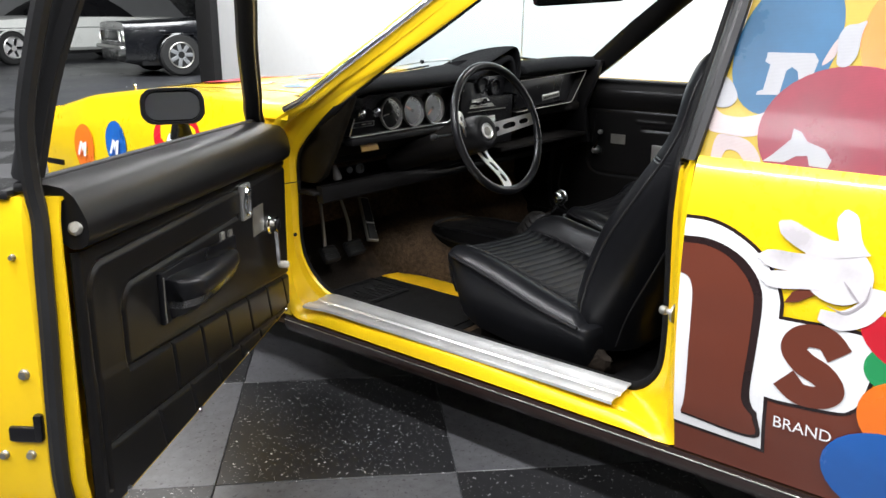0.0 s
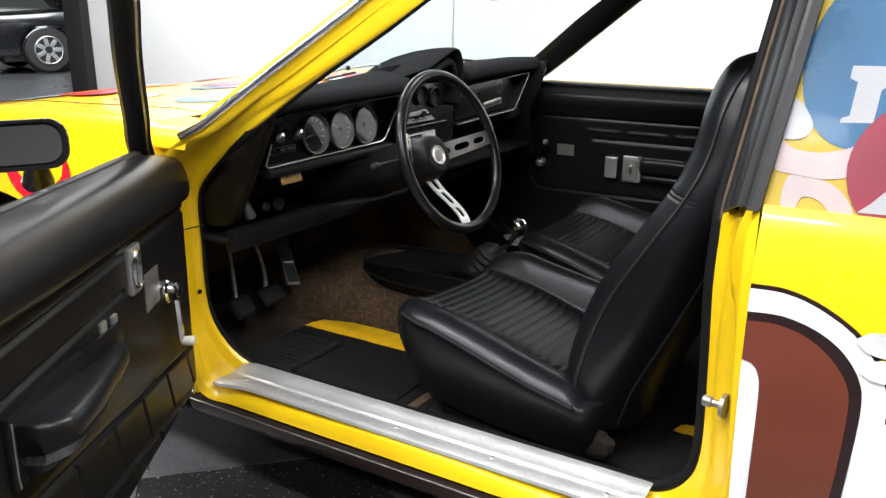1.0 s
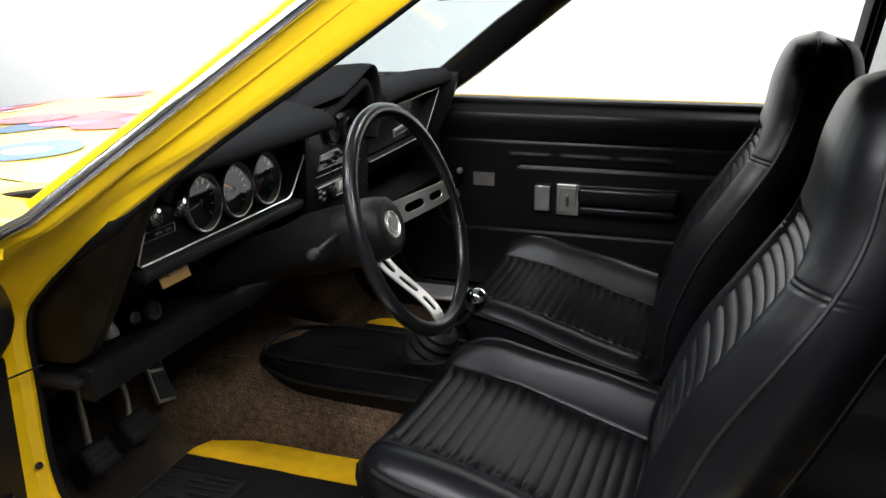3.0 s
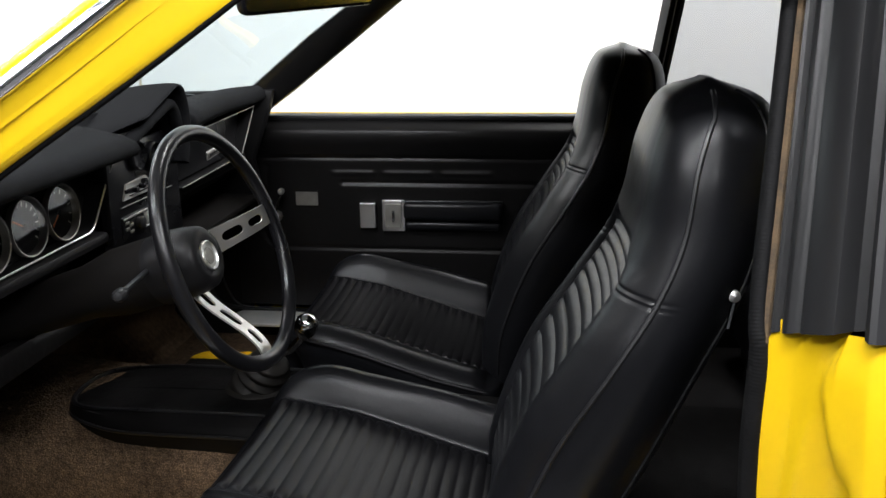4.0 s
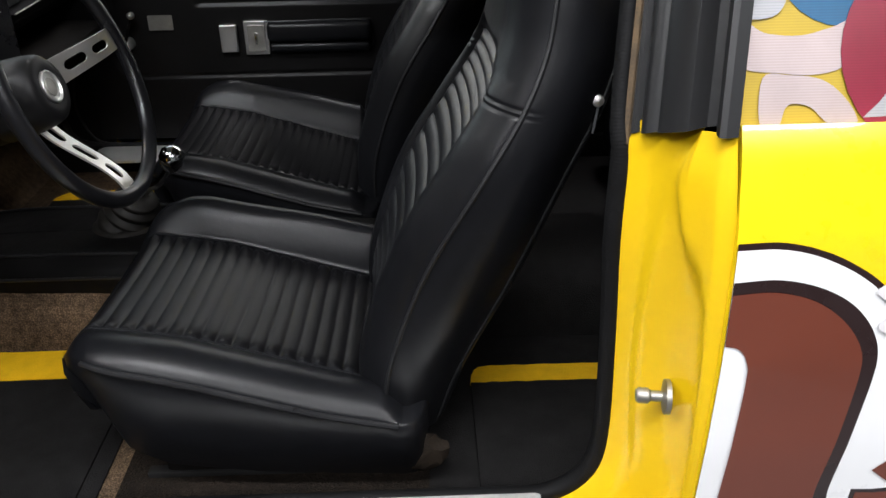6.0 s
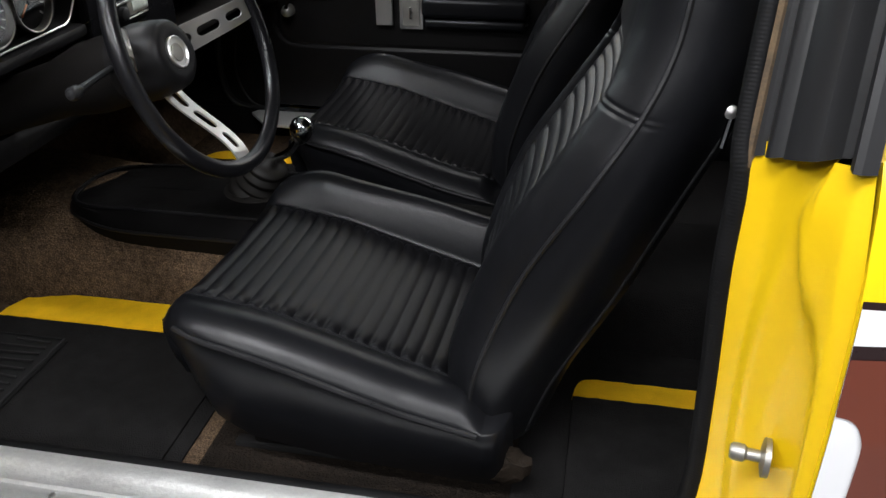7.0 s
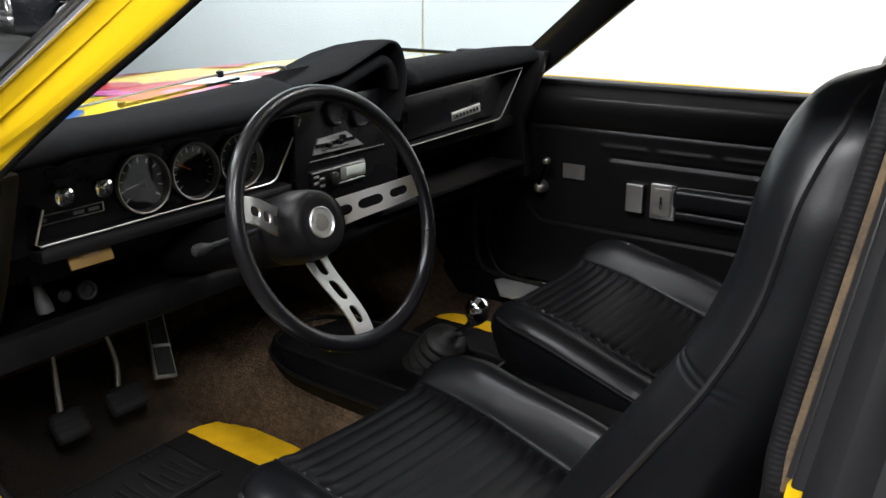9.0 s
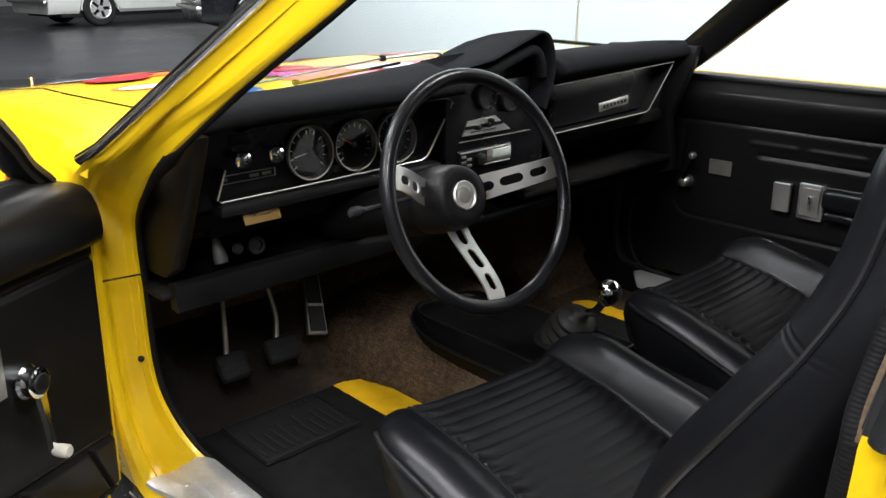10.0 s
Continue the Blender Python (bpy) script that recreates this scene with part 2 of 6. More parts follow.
def tile_material(name, base, second, speck, amount, size):
    """Vinyl floor tile: mottled ground with small chips, tone differing from tile to tile."""
    m, n, l, p = nodes_of(name)
    tc = n.new("ShaderNodeTexCoord")
    geo = n.new("ShaderNodeNewGeometry")
    info = n.new("ShaderNodeObjectInfo")
    mott = n.new("ShaderNodeTexNoise")
    mott.inputs["Scale"].default_value, mott.inputs["Detail"].default_value = 30, 8
    mott.inputs["Roughness"].default_value = 0.75
    l.new(geo.outputs["Position"], mott.inputs["Vector"])
    ramp = n.new("ShaderNodeValToRGB")
    ramp.color_ramp.elements[0].position, ramp.color_ramp.elements[1].position = 0.36, 0.66
    ramp.color_ramp.elements[0].color, ramp.color_ramp.elements[1].color = (*base, 1), (*second, 1)
    l.new(mott.outputs["Fac"], ramp.inputs[0])
    warp = n.new("ShaderNodeTexNoise")
    warp.inputs["Scale"].default_value = 60
    l.new(geo.outputs["Position"], warp.inputs["Vector"])
    addv = n.new("ShaderNodeVectorMath")
    addv.operation = "MULTIPLY_ADD"
    addv.inputs[1].default_value = (0.02, 0.02, 0.02)
    l.new(warp.outputs["Color"], addv.inputs[0])
    l.new(geo.outputs["Position"], addv.inputs[2])
    chip = n.new("ShaderNodeTexNoise")
    chip.inputs["Scale"].default_value, chip.inputs["Detail"].default_value = size, 2
    l.new(addv.outputs[0], chip.inputs["Vector"])
    cut = n.new("ShaderNodeValToRGB")
    cut.color_ramp.elements[0].position, cut.color_ramp.elements[1].position = amount, amount + 0.02
    l.new(chip.outputs["Fac"], cut.inputs[0])
    mix = n.new("ShaderNodeMix")
    mix.data_type = "RGBA"
    mix.inputs[7].default_value = (*speck, 1)
    l.new(cut.outputs[0], mix.inputs[0])
    l.new(ramp.outputs[0], mix.inputs[6])
    tone = n.new("ShaderNodeMapRange")
    tone.inputs["To Min"].default_value, tone.inputs["To Max"].default_value = 0.85, 1.12
    l.new(info.outputs["Random"], tone.inputs["Value"])
    hsv = n.new("ShaderNodeHueSaturation")
    l.new(tone.outputs[0], hsv.inputs["Value"])
    l.new(mix.outputs[2], hsv.inputs["Color"])
    l.new(hsv.outputs[0], p.inputs["Base Color"])
    rr = n.new("ShaderNodeMapRange")
    rr.inputs["To Min"].default_value, rr.inputs["To Max"].default_value = 0.28, 0.5
    l.new(mott.outputs["Fac"], rr.inputs["Value"])
    l.new(rr.outputs[0], p.inputs["Roughness"])
    return m


TILE_DARK = tile_material("dark_speckled_tile", (0.008, 0.008, 0.009), (0.018, 0.018, 0.019), (0.42, 0.42, 0.42), 0.668, 130)
TILE_GREY = tile_material("grey_mottled_tile", (0.055, 0.055, 0.058), (0.10, 0.10, 0.105), (0.02, 0.02, 0.02), 0.64, 90)


def glass_material(name, tint, rough=0.0, least=0.03):
    m, n, l, p = nodes_of(name)
    n.remove(p)
    out = n["Material Output"]
    tr = n.new("ShaderNodeBsdfTransparent")
    tr.inputs[0].default_value = (*tint, 1)
    gl = n.new("ShaderNodeBsdfGlossy")
    gl.inputs["Roughness"].default_value = rough
    lw = n.new("ShaderNodeLayerWeight")
    lw.inputs[0].default_value = 0.5
    pw = n.new("ShaderNodeMath")
    pw.operation = "POWER"
    pw.inputs[1].default_value = 4.0
    l.new(lw.outputs["Facing"], pw.inputs[0])
    fr = n.new("ShaderNodeMath")
    fr.operation = "MULTIPLY_ADD"
    fr.inputs[1].default_value, fr.inputs[2].default_value = 0.5, least
    fr.use_clamp = True
    l.new(pw.outputs[0], fr.inputs[0])
    mx = n.new("ShaderNodeMixShader")
    l.new(fr.outputs[0], mx.inputs[0])
    l.new(tr.outputs[0], mx.inputs[1])
    l.new(gl.outputs[0], mx.inputs[2])
    l.new(mx.outputs[0], out.inputs[0])
    return m


GLASS = glass_material("tinted_glass", (0.76, 0.86, 0.885))
GLASS_DARK = glass_material("grey_tinted_glass", (0.40, 0.405, 0.415))
GLASS_CLEAR = glass_material("gauge_glass", (0.86, 0.86, 0.86), 0.02, 0.06)


# ---- mesh helpers ----
def mesh_of(bm, mat, name="mesh", smooth=True, sharp=40):
    bmesh.ops.recalc_face_normals(bm, faces=bm.faces)
    for f in bm.faces:
        f.smooth = smooth
    me = bpy.data.meshes.new(name)
    bm.to_mesh(me)
    bm.free()
    if smooth:
        me.set_sharp_from_angle(angle=radians(sharp))
    me.materials.append(mat)
    return me


def part(name, bm, mat, parent=None, label="", smooth=True, sharp=40):
    ob = new(name, mesh_of(bm, mat, name, smooth, sharp))
    ob.parent = parent
    if label:
        ob["label"] = label
    return ob


def second_material(ob, mat, pick):
    """Gives the faces whose index pick() accepts another material."""
    ob.data.materials.append(mat)
    for p in ob.data.polygons:
        if pick(p.index):
            p.material_index = 1


def thing(name, label, category, loc=(0, 0, 0), group="", kind="", rot=(0, 0, 0)):
    ob = new(name)
    ob.matrix_basis = pose(*loc, *rot)
    ob.empty_display_size = 0.1
    return tagged(ob, label, category, group, kind)


def xform(bm, m):
    bmesh.ops.transform(bm, matrix=m, verts=bm.verts)
    return bm


def box(sx, sy, sz, loc=(0, 0, 0), bevel=0.004, rot=(0, 0, 0), seg=2):
    bm = bmesh.new()
    bmesh.ops.create_cube(bm, size=1, matrix=Matrix.Diagonal((sx, sy, sz, 1)))
    if bevel:
        bmesh.ops.bevel(bm, geom=bm.edges[:], offset=min(bevel, 0.45 * min(sx, sy, sz)), segments=seg, profile=0.5, affect="EDGES")
    return xform(bm, pose(*loc, *rot))


def join(*bms):
    out = bmesh.new()
    for b in bms:
        me = bpy.data.meshes.new("tmp")
        b.to_mesh(me)
        out.from_mesh(me)
        bpy.data.meshes.remove(me)
        b.free()
    return out


def loft(rows, close_u=False, close_v=False, cap=False):
    """A skin over rows of points; close_u closes each row, close_v joins last row to first."""
    bm = bmesh.new()
    vs = [[bm.verts.new(Vector(p)) for p in r] for r in rows]
    nr, nc = len(vs), len(vs[0])
    for i in range(nr if close_v else nr - 1):
        for j in range(nc if close_u else nc - 1):
            q = [vs[i][j], vs[i][(j + 1) % nc], vs[(i + 1) % nr][(j + 1) % nc], vs[(i + 1) % nr][j]]
            try:
                bm.faces.new(q)
            except ValueError:
                pass
    if cap:
        bm.faces.new(vs[0])
        bm.faces.new(vs[-1])
    return bm


def solid(bm, t):
    """Gives a skin a thickness t along its normals (minus: the other way)."""
    bmesh.ops.recalc_face_normals(bm, faces=bm.faces)
    bmesh.ops.solidify(bm, geom=bm.faces[:], thickness=t)
    return bm


def smooth_path(pts, n=8, closed=False):
    """Catmull-Rom through the points."""
    P = [Vector(p) for p in pts]
    out, k = [], len(P)
    for i in range(k if closed else k - 1):
        a = P[(i - 1) % k] if closed or i else P[0] * 2 - P[1]
        b, c = P[i], P[(i + 1) % k]
        d = P[(i + 2) % k] if closed or i + 2 < k else P[-1] * 2 - P[-2]
        for j in range(n):
            t = j / n
            out.append(0.5 * (2 * b + (c - a) * t + (2 * a - 5 * b + 4 * c - d) * t * t + (3 * b - a - 3 * c + d) * t ** 3))
    if not closed:
        out.append(P[-1])
    return out


def tube(pts, r, seg=8, closed=False, flat=1.0, up=None):
    """A tube along points; r may be a list; flat squashes it across."""
    P = [Vector(p) for p in pts]
    k = len(P)
    rows, side = [], None
    for i, p in enumerate(P):
        a = P[i - 1] if i or closed else p
        b = P[(i + 1) % k] if i < k - 1 or closed else p
        t = (b - a).normalized()
        ref = Vector(up) if up else (side if side is not None else (Vector((0, 0, 1)) if abs(t.z) < 0.9 else Vector((1, 0, 0))))
        if up:
            side = t.cross(ref).normalized()
        else:
            side = (ref - t * ref.dot(t)).normalized()
        other = t.cross(side)
        rad = r[i] if isinstance(r, (list, tuple)) else r
        rows.append([p + rad * (math.cos(2 * math.pi * j / seg) * side + flat * math.sin(2 * math.pi * j / seg) * other) for j in range(seg)])
    return loft(rows, close_u=True, close_v=closed, cap=not closed)


def lathe(profile, m=Matrix(), seg=32, ends=True):
    """Turns (radius, height) pairs round z, then places them by m."""
    rows = [[(max(r, 1e-4) * math.cos(2 * math.pi * j / seg), max(r, 1e-4) * math.sin(2 * math.pi * j / seg), h) for j in range(seg)] for r, h in profile]
    return xform(loft(rows, close_u=True, cap=ends), m)


def axis_pose(loc, direction, spin=0):
    """A pose at loc whose z runs along direction."""
    q = Vector(direction).to_track_quat("Z", "Y").to_matrix().to_4x4()
    return Matrix.Translation(loc) @ q @ pose(0, 0, 0, 0, 0, spin)


def plate(pts, m=Matrix(), t=0.003, bevel=0.0):
    """A flat polygon in xy, t thick (upwards), placed by m."""
    bm = bmesh.new()
    f = bm.faces.new([bm.verts.new((x, y, 0)) for x, y in pts])
    r = bmesh.ops.extrude_face_region(bm, geom=[f])
    bmesh.ops.translate(bm, vec=(0, 0, t), verts=[v for v in r["geom"] if isinstance(v, bmesh.types.BMVert)])
    if bevel:
        bmesh.ops.bevel(bm, geom=bm.edges[:], offset=bevel, segments=2, profile=0.5, affect="EDGES")
    return xform(bm, m)


def rounded(w, h, r, n=5):
    """A rounded rectangle's outline about the origin."""
    out = []
    for cx, cy, a in ((w / 2 - r, h / 2 - r, 0), (-w / 2 + r, h / 2 - r, 90), (-w / 2 + r, -h / 2 + r, 180), (w / 2 - r, -h / 2 + r, 270)):
        out += [(cx + r * math.cos(radians(a + 90 * k / n)), cy + r * math.sin(radians(a + 90 * k / n))) for k in range(n + 1)]
    return out


def oval(cx, cy, rx, ry, turn=0, n=28):
    c, s = math.cos(radians(turn)), math.sin(radians(turn))
    return [(cx + rx * math.cos(2 * math.pi * k / n) * c - ry * math.sin(2 * math.pi * k / n) * s,
             cy + rx * math.cos(2 * math.pi * k / n) * s + ry * math.sin(2 * math.pi * k / n) * c) for k in range(n)]


def curve(x, xs, ys):
    return float(np.interp(x, xs, ys))


def ease(a, b, x):
    t = min(1, max(0, (x - a) / (b - a)))
    return t * t * (3 - 2 * t)


def mirror_x(bm):
    return xform(bm, Matrix.Diagonal((-1, 1, 1, 1)))


# ---- the room ----
floor = thing("floor", "checkered vinyl showroom floor of black speckled and grey tiles", "floor", kind="structure")
part("floor_bed", box(44, 44, 0.1, (4, 8, -0.056), 0), surface("polished_dark_floor", (0.038, 0.039, 0.043), 0.32, vary=0.25, scale=0.8, rough_vary=0.08), floor)
TILE = 0.61
TILE_O, TILE_A = Vector((-1.362, 0.806, 0)), radians(46.0)
TU, TV = Vector((math.cos(TILE_A), math.sin(TILE_A), 0)), Vector((math.sin(TILE_A), -math.cos(TILE_A), 0))


def wall(name, sx, sy, sz, loc, mat, label):
    ob = new(name, mesh_of(box(sx, sy, sz, loc, 0.01), mat, name))
    return tagged(ob, label, "wall", kind="structure")


wall("wall_white", 0.16, 15.6, 4.0, (3.28, -0.78, 2.0), WALLPAINT, "bright white painted partition wall beside the car")
wall("wall_end", 0.30, 0.27, 4.0, (3.26, 7.157, 2.0), BLACKCLOTH, "black draped end of the white partition wall")
wall("wall_far", 44, 0.2, 5.2, (4, 30.1, 2.6), GREYWALL, "grey painted far wall of the showroom")
wall("wall_rear", 44, 0.2, 5.2, (4, -14.1, 2.6), GREYWALL, "grey painted rear wall of the showroom")
wall("wall_left", 0.2, 44, 5.2, (-18.1, 8, 2.6), GREYWALL, "grey painted side wall of the showroom")
wall("wall_right", 0.2, 44, 5.2, (26.1, 8, 2.6), GREYWALL, "grey painted side wall of the showroom")
tagged(new("ceiling", mesh_of(box(44.4, 44.4, 0.1, (4, 8, 5.25), 0), CEILMAT, "ceiling")), "dark painted showroom ceiling", "ceiling", kind="structure")


# ---- the yellow car: body ----
car = thing("coupe", "yellow two-door coupe with coloured oval graphics and an open driver door", "car")

BZ = [0.16, 0.24, 0.36, 0.50, 0.62, 0.74, 0.785, 0.80, 0.85, 0.875]
BX = [0.815, 0.853, 0.876, 0.889, 0.894, 0.889, 0.884, 0.878, 0.866, 0.852]
ROWS_Z = [0.24 + 0.03 * k for k in range(21)] + [0.862, 0.875]


def body_x(z):
    return curve(z, BZ, BX)


def arch_z(y):
    """Lower edge of a body side, lifted round the wheel openings."""
    z = 0.24
    for cy in (1.78, -0.99):
        d = abs(y - cy)
        if d < 0.37:
            z = max(z, 0.30 + math.sqrt(0.37 ** 2 - d * d))
    return min(z, 0.69)


def side_skin(y0, y1, top, width, step=0.04):
    """A body side from y0 to y1: top(y) is its upper edge, width(y) scales it."""
    n = max(2, int(abs(y1 - y0) / step))
    rows = []
    for i in range(n + 1):
        y = y0 + (y1 - y0) * i / n
        lo, hi = arch_z(y), top(y)
        rows.append([(-body_x(zz) * width(y), y, zz + (hi - 0.875) * ease(0.6, 0.875, zz)) for zz in [lo + (z - 0.24) / 0.635 * (0.875 - lo) for z in ROWS_Z]])
    return solid(loft(rows), 0.012)


def fender_top(y):
    return curve(y, [-2.2, 0.9, 1.06, 1.3, 1.9, 2.3, 2.7], [0.875, 0.872, 0.872, 0.882, 0.864, 0.818, 0.740])


def nose_width(y):
    return curve(y, [1.2, 1.7, 2.3, 2.7], [1.0, 0.995, 0.95, 0.895])


def flat_top(y):
    return 0.875 + 0.02 * ease(-0.4, -2.0, y)


quarter = part("quarter_panel", side_skin(-0.166, -2.05, flat_top, lambda y: 1 - 0.09 * ease(-0.9, -2.05, y)), YELLOW, car, "yellow rear quarter panel with brown and white lettering film")
fender = part("front_fender", side_skin(1.10, 2.72, fender_top, nose_width), YELLOW, car, "yellow front fender with coloured ovals")
part("right_body_side", mirror_x(side_skin(-2.05, 2.72, lambda y: fender_top(y) if y > 1.0 else flat_top(y) - 0.009, lambda y: nose_width(y) if y > 1 else 1 - 0.09 * ease(-0.9, -2.05, y))), YELLOW, car)


def front_top(sign):
    """Upper turn of a fender from its side into the hood gap."""
    rows = []
    for i in range(36):
        y = 1.03 + (2.72 - 1.03) * i / 35
        w, t = nose_width(y), fender_top(y)
        x0 = body_x(0.875) * w
        rows.append([(sign * x0, y, t), (sign * (x0 - 0.015), y, t + 0.012), (sign * (x0 - 0.05), y, t + 0.017), (sign * (x0 - 0.10), y, t + 0.018), (sign * 0.675 * w, y, t + 0.018)])
    return solid(loft(rows), 0.012)


part("fender_crown", front_top(-1), YELLOW, car)
part("fender_crown", front_top(1), YELLOW, car)


def hood_z(x, y):
    w = 0.67 * nose_width(y)
    return fender_top(y) + 0.019 + 0.005 * (1 - (x / w) ** 2) + 0.004 * math.exp(-((abs(x) - 0.30) / 0.08) ** 2)


def cowl_y(x):
    """Foot of the windshield, bowed forward in the middle."""
    return 1.035 + 0.17 * (1 - min(1, abs(x) / 0.885) ** 2.4)


hood_rows = []
for i in range(36):
    k = i / 35
    w0 = [0.668 * nose_width(1.1 + 1.6 * k) * (j / 30 - 1) for j in range(61)]
    hood_rows.append([(x, cowl_y(x) + 0.012 + (2.70 - cowl_y(x) - 0.012) * k, hood_z(x, cowl_y(x) + (2.70 - cowl_y(x)) * k) - 0.012 * ease(0.04, 0.0, k)) for x in w0])
hood = part("hood", loft(hood_rows), YELLOW, car, "yellow hood covered with coloured oval graphics")
nose = []
for i in range(9):
    k = i / 8
    z = 0.30 + 0.46 * k
    w = 0.80 - 0.03 * abs(k - 0.5)
    nose.append([(w * (j / 10 - 1), 2.72 + 0.05 * math.sin(math.pi * k) * (1 - (j / 10 - 1) ** 4) - 0.02 * k, z) for j in range(21)])
part("front_panel", loft(nose), YELLOW, car)
part("front_grille", box(1.2, 0.05, 0.22, (0, 2.775, 0.56), 0.02), PLASTIC, car)
part("front_bumper", box(1.66, 0.12, 0.11, (0, 2.84, 0.40), 0.04), CHROME, car)
part("cowl", box(1.66, 0.30, 0.02, (0, 1.17, 0.872), 0.008), YELLOW, car)
corner = [[(-x, y, z) for x, z in ((0.889, 0.850), (0.884, 0.872), (0.870, 0.888), (0.84, 0.896), (0.78, 0.902), (0.70, 0.905))] for y in (1.028, 1.05, 1.08, 1.12, 1.16)]
part("cowl_corner", loft(corner), YELLOW_SHADED, car)
part("tail_panel", box(1.56, 0.05, 0.62, (0, -2.05, 0.56), 0.02), YELLOW, car)
deck = [[(0.8 * (j / 8 - 1), -1.15 - 0.9 * i / 6, 0.90 - 0.02 * i / 6 + 0.02 * (1 - (j / 8 - 1) ** 2)) for j in range(17)] for i in range(7)]
part("rear_deck", solid(loft(deck), 0.012), YELLOW, car)

# rocker strip under the sills
for s in (-1, 1):
    strip = [[(s * x, y, z) for x, z in ((0.80, 0.178), (0.838, 0.180), (0.855, 0.192), (0.862, 0.212), (0.857, 0.236), (0.80, 0.242))] for y in (-0.62, -0.2, 0.4, 1.12)]
    part("rocker_moulding", loft(strip, close_u=True, cap=True), ROCKER, car, "glossy brown-black rocker moulding below the sill")
    # Thin metal tube put in as the soft highlight along the moulding.
    part("moulding_highlight", tube([(s * 0.862, y, 0.226) for y in (-0.62, -0.2, 0.4, 1.12)], 0.0016, 6), GREYMETAL, car)
# floor pan and underside
part("rear_carpet", box(1.44, 0.86, 0.008, (0, -0.28, 0.209), 0.003), MAT, car, "black carpet behind the front seats")
part("floor_pan", box(1.60, 3.0, 0.03, (0, 0.0, 0.19), 0), CARPET, car, "worn brown carpeted floor")
part("firewall", box(1.56, 0.03, 0.66, (0, 1.40, 0.53), 0), CARPET, car)
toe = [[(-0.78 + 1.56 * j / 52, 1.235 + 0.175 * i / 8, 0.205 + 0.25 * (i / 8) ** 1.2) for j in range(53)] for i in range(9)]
part("toe_board", loft(toe), TOECARPET, car, "worn brown carpet over the toe board, footwell shade painted in below the pedals")
part("driver_carpet", box(0.45, 0.52, 0.004, (-0.52, 0.93, 0.2075), 0.001), MAT, car)
# Darker carpet sheet over the brown floor below the seat.
part("seat_carpet", box(0.42, 0.56, 0.004, (-0.52, 0.36, 0.2075), 0.001), DARKCARPET, car, "dark brown carpet below the seat")
part("underbody", box(1.5, 4.2, 0.02, (0, 0.3, 0.17), 0), RUBBER, car)
part("engine_bay", box(1.30, 1.2, 0.4, (0, 2.05, 0.45), 0.05), RUBBER, car)


# wheels
def wheel(loc, side, parent, tyre_r=0.315, width=0.19, rim_mat=STEEL, hub_mat=CHROME, spokes=5):
    w = width / 2
    m = axis_pose(loc, (side, 0, 0))
    tyre = part("wheel", lathe([(tyre_r * 0.62, -w), (tyre_r * 0.9, -w), (tyre_r, -w * 0.7), (tyre_r, w * 0.7), (tyre_r * 0.9, w), (tyre_r * 0.64, w), (tyre_r * 0.60, w * 0.8)], m, 40), TYRE, parent, "black rubber tyre")
    part("rim", lathe([(tyre_r * 0.66, w * 0.98), (tyre_r * 0.61, w * 1.02), (tyre_r * 0.58, w * 0.6), (tyre_r * 0.5, w * 0.35), (tyre_r * 0.3, w * 0.5), (tyre_r * 0.18, w * 0.75), (0, w * 0.78)], m, 40), rim_mat, tyre)
    for k in range(spokes):
        a = 2 * math.pi * k / spokes
        sp = box(tyre_r * 0.44, tyre_r * 0.19, 0.022, (tyre_r * 0.37, 0, w * 0.90), 0.006)
        part("spoke", xform(xform(sp, pose(0, 0, 0, 0, 0, math.degrees(a))), m), hub_mat, tyre)
    return tyre


for wy in (1.78, -0.99):
    for s in (-1, 1):
        wheel((s * 0.75, wy, 0.315), s, car)

# door opening, driver side: outer edge, inner lip
OUT = [(-0.856, -0.162, 0.868), (-0.874, -0.165, 0.80), (-0.886, -0.170, 0.70), (-0.888, -0.172, 0.55), (-0.878, -0.172, 0.40), (-0.868, -0.172, 0.33), (-0.852, -0.170, 0.245),
       (-0.858, -0.05, 0.243), (-0.858, 0.20, 0.243), (-0.858, 0.60, 0.243), (-0.858, 0.95, 0.243), (-0.858, 1.08, 0.245), (-0.872, 1.095, 0.33), (-0.884, 1.10, 0.45), (-0.889, 1.10, 0.60),
       (-0.888, 1.10, 0.73), (-0.890, 1.100, 0.825), (-0.890, 1.030, 0.876), (-0.876, 0.981, 0.90), (-0.816, 0.856, 1.0), (-0.755, 0.731, 1.1), (-0.695, 0.606, 1.2), (-0.652, 0.520, 1.27)]
INN = [(-0.750, -0.092, 0.848), (-0.750, -0.078, 0.80), (-0.755, -0.076, 0.70), (-0.755, -0.082, 0.55), (-0.755, -0.082, 0.40), (-0.752, -0.062, 0.335), (-0.745, -0.015, 0.296),
       (-0.742, 0.035, 0.289), (-0.742, 0.20, 0.289), (-0.742, 0.60, 0.289), (-0.742, 0.95, 0.289), (-0.762, 1.04, 0.318), (-0.782, 1.095, 0.39), (-0.790, 1.113, 0.47), (-0.790, 1.115, 0.60),
       (-0.792, 1.112, 0.715), (-0.808, 1.052, 0.782), (-0.815, 0.965, 0.850), (-0.802, 0.897, 0.90), (-0.757, 0.768, 1.0), (-0.704, 0.628, 1.1), (-0.655, 0.495, 1.2), (-0.617, 0.395, 1.27)]


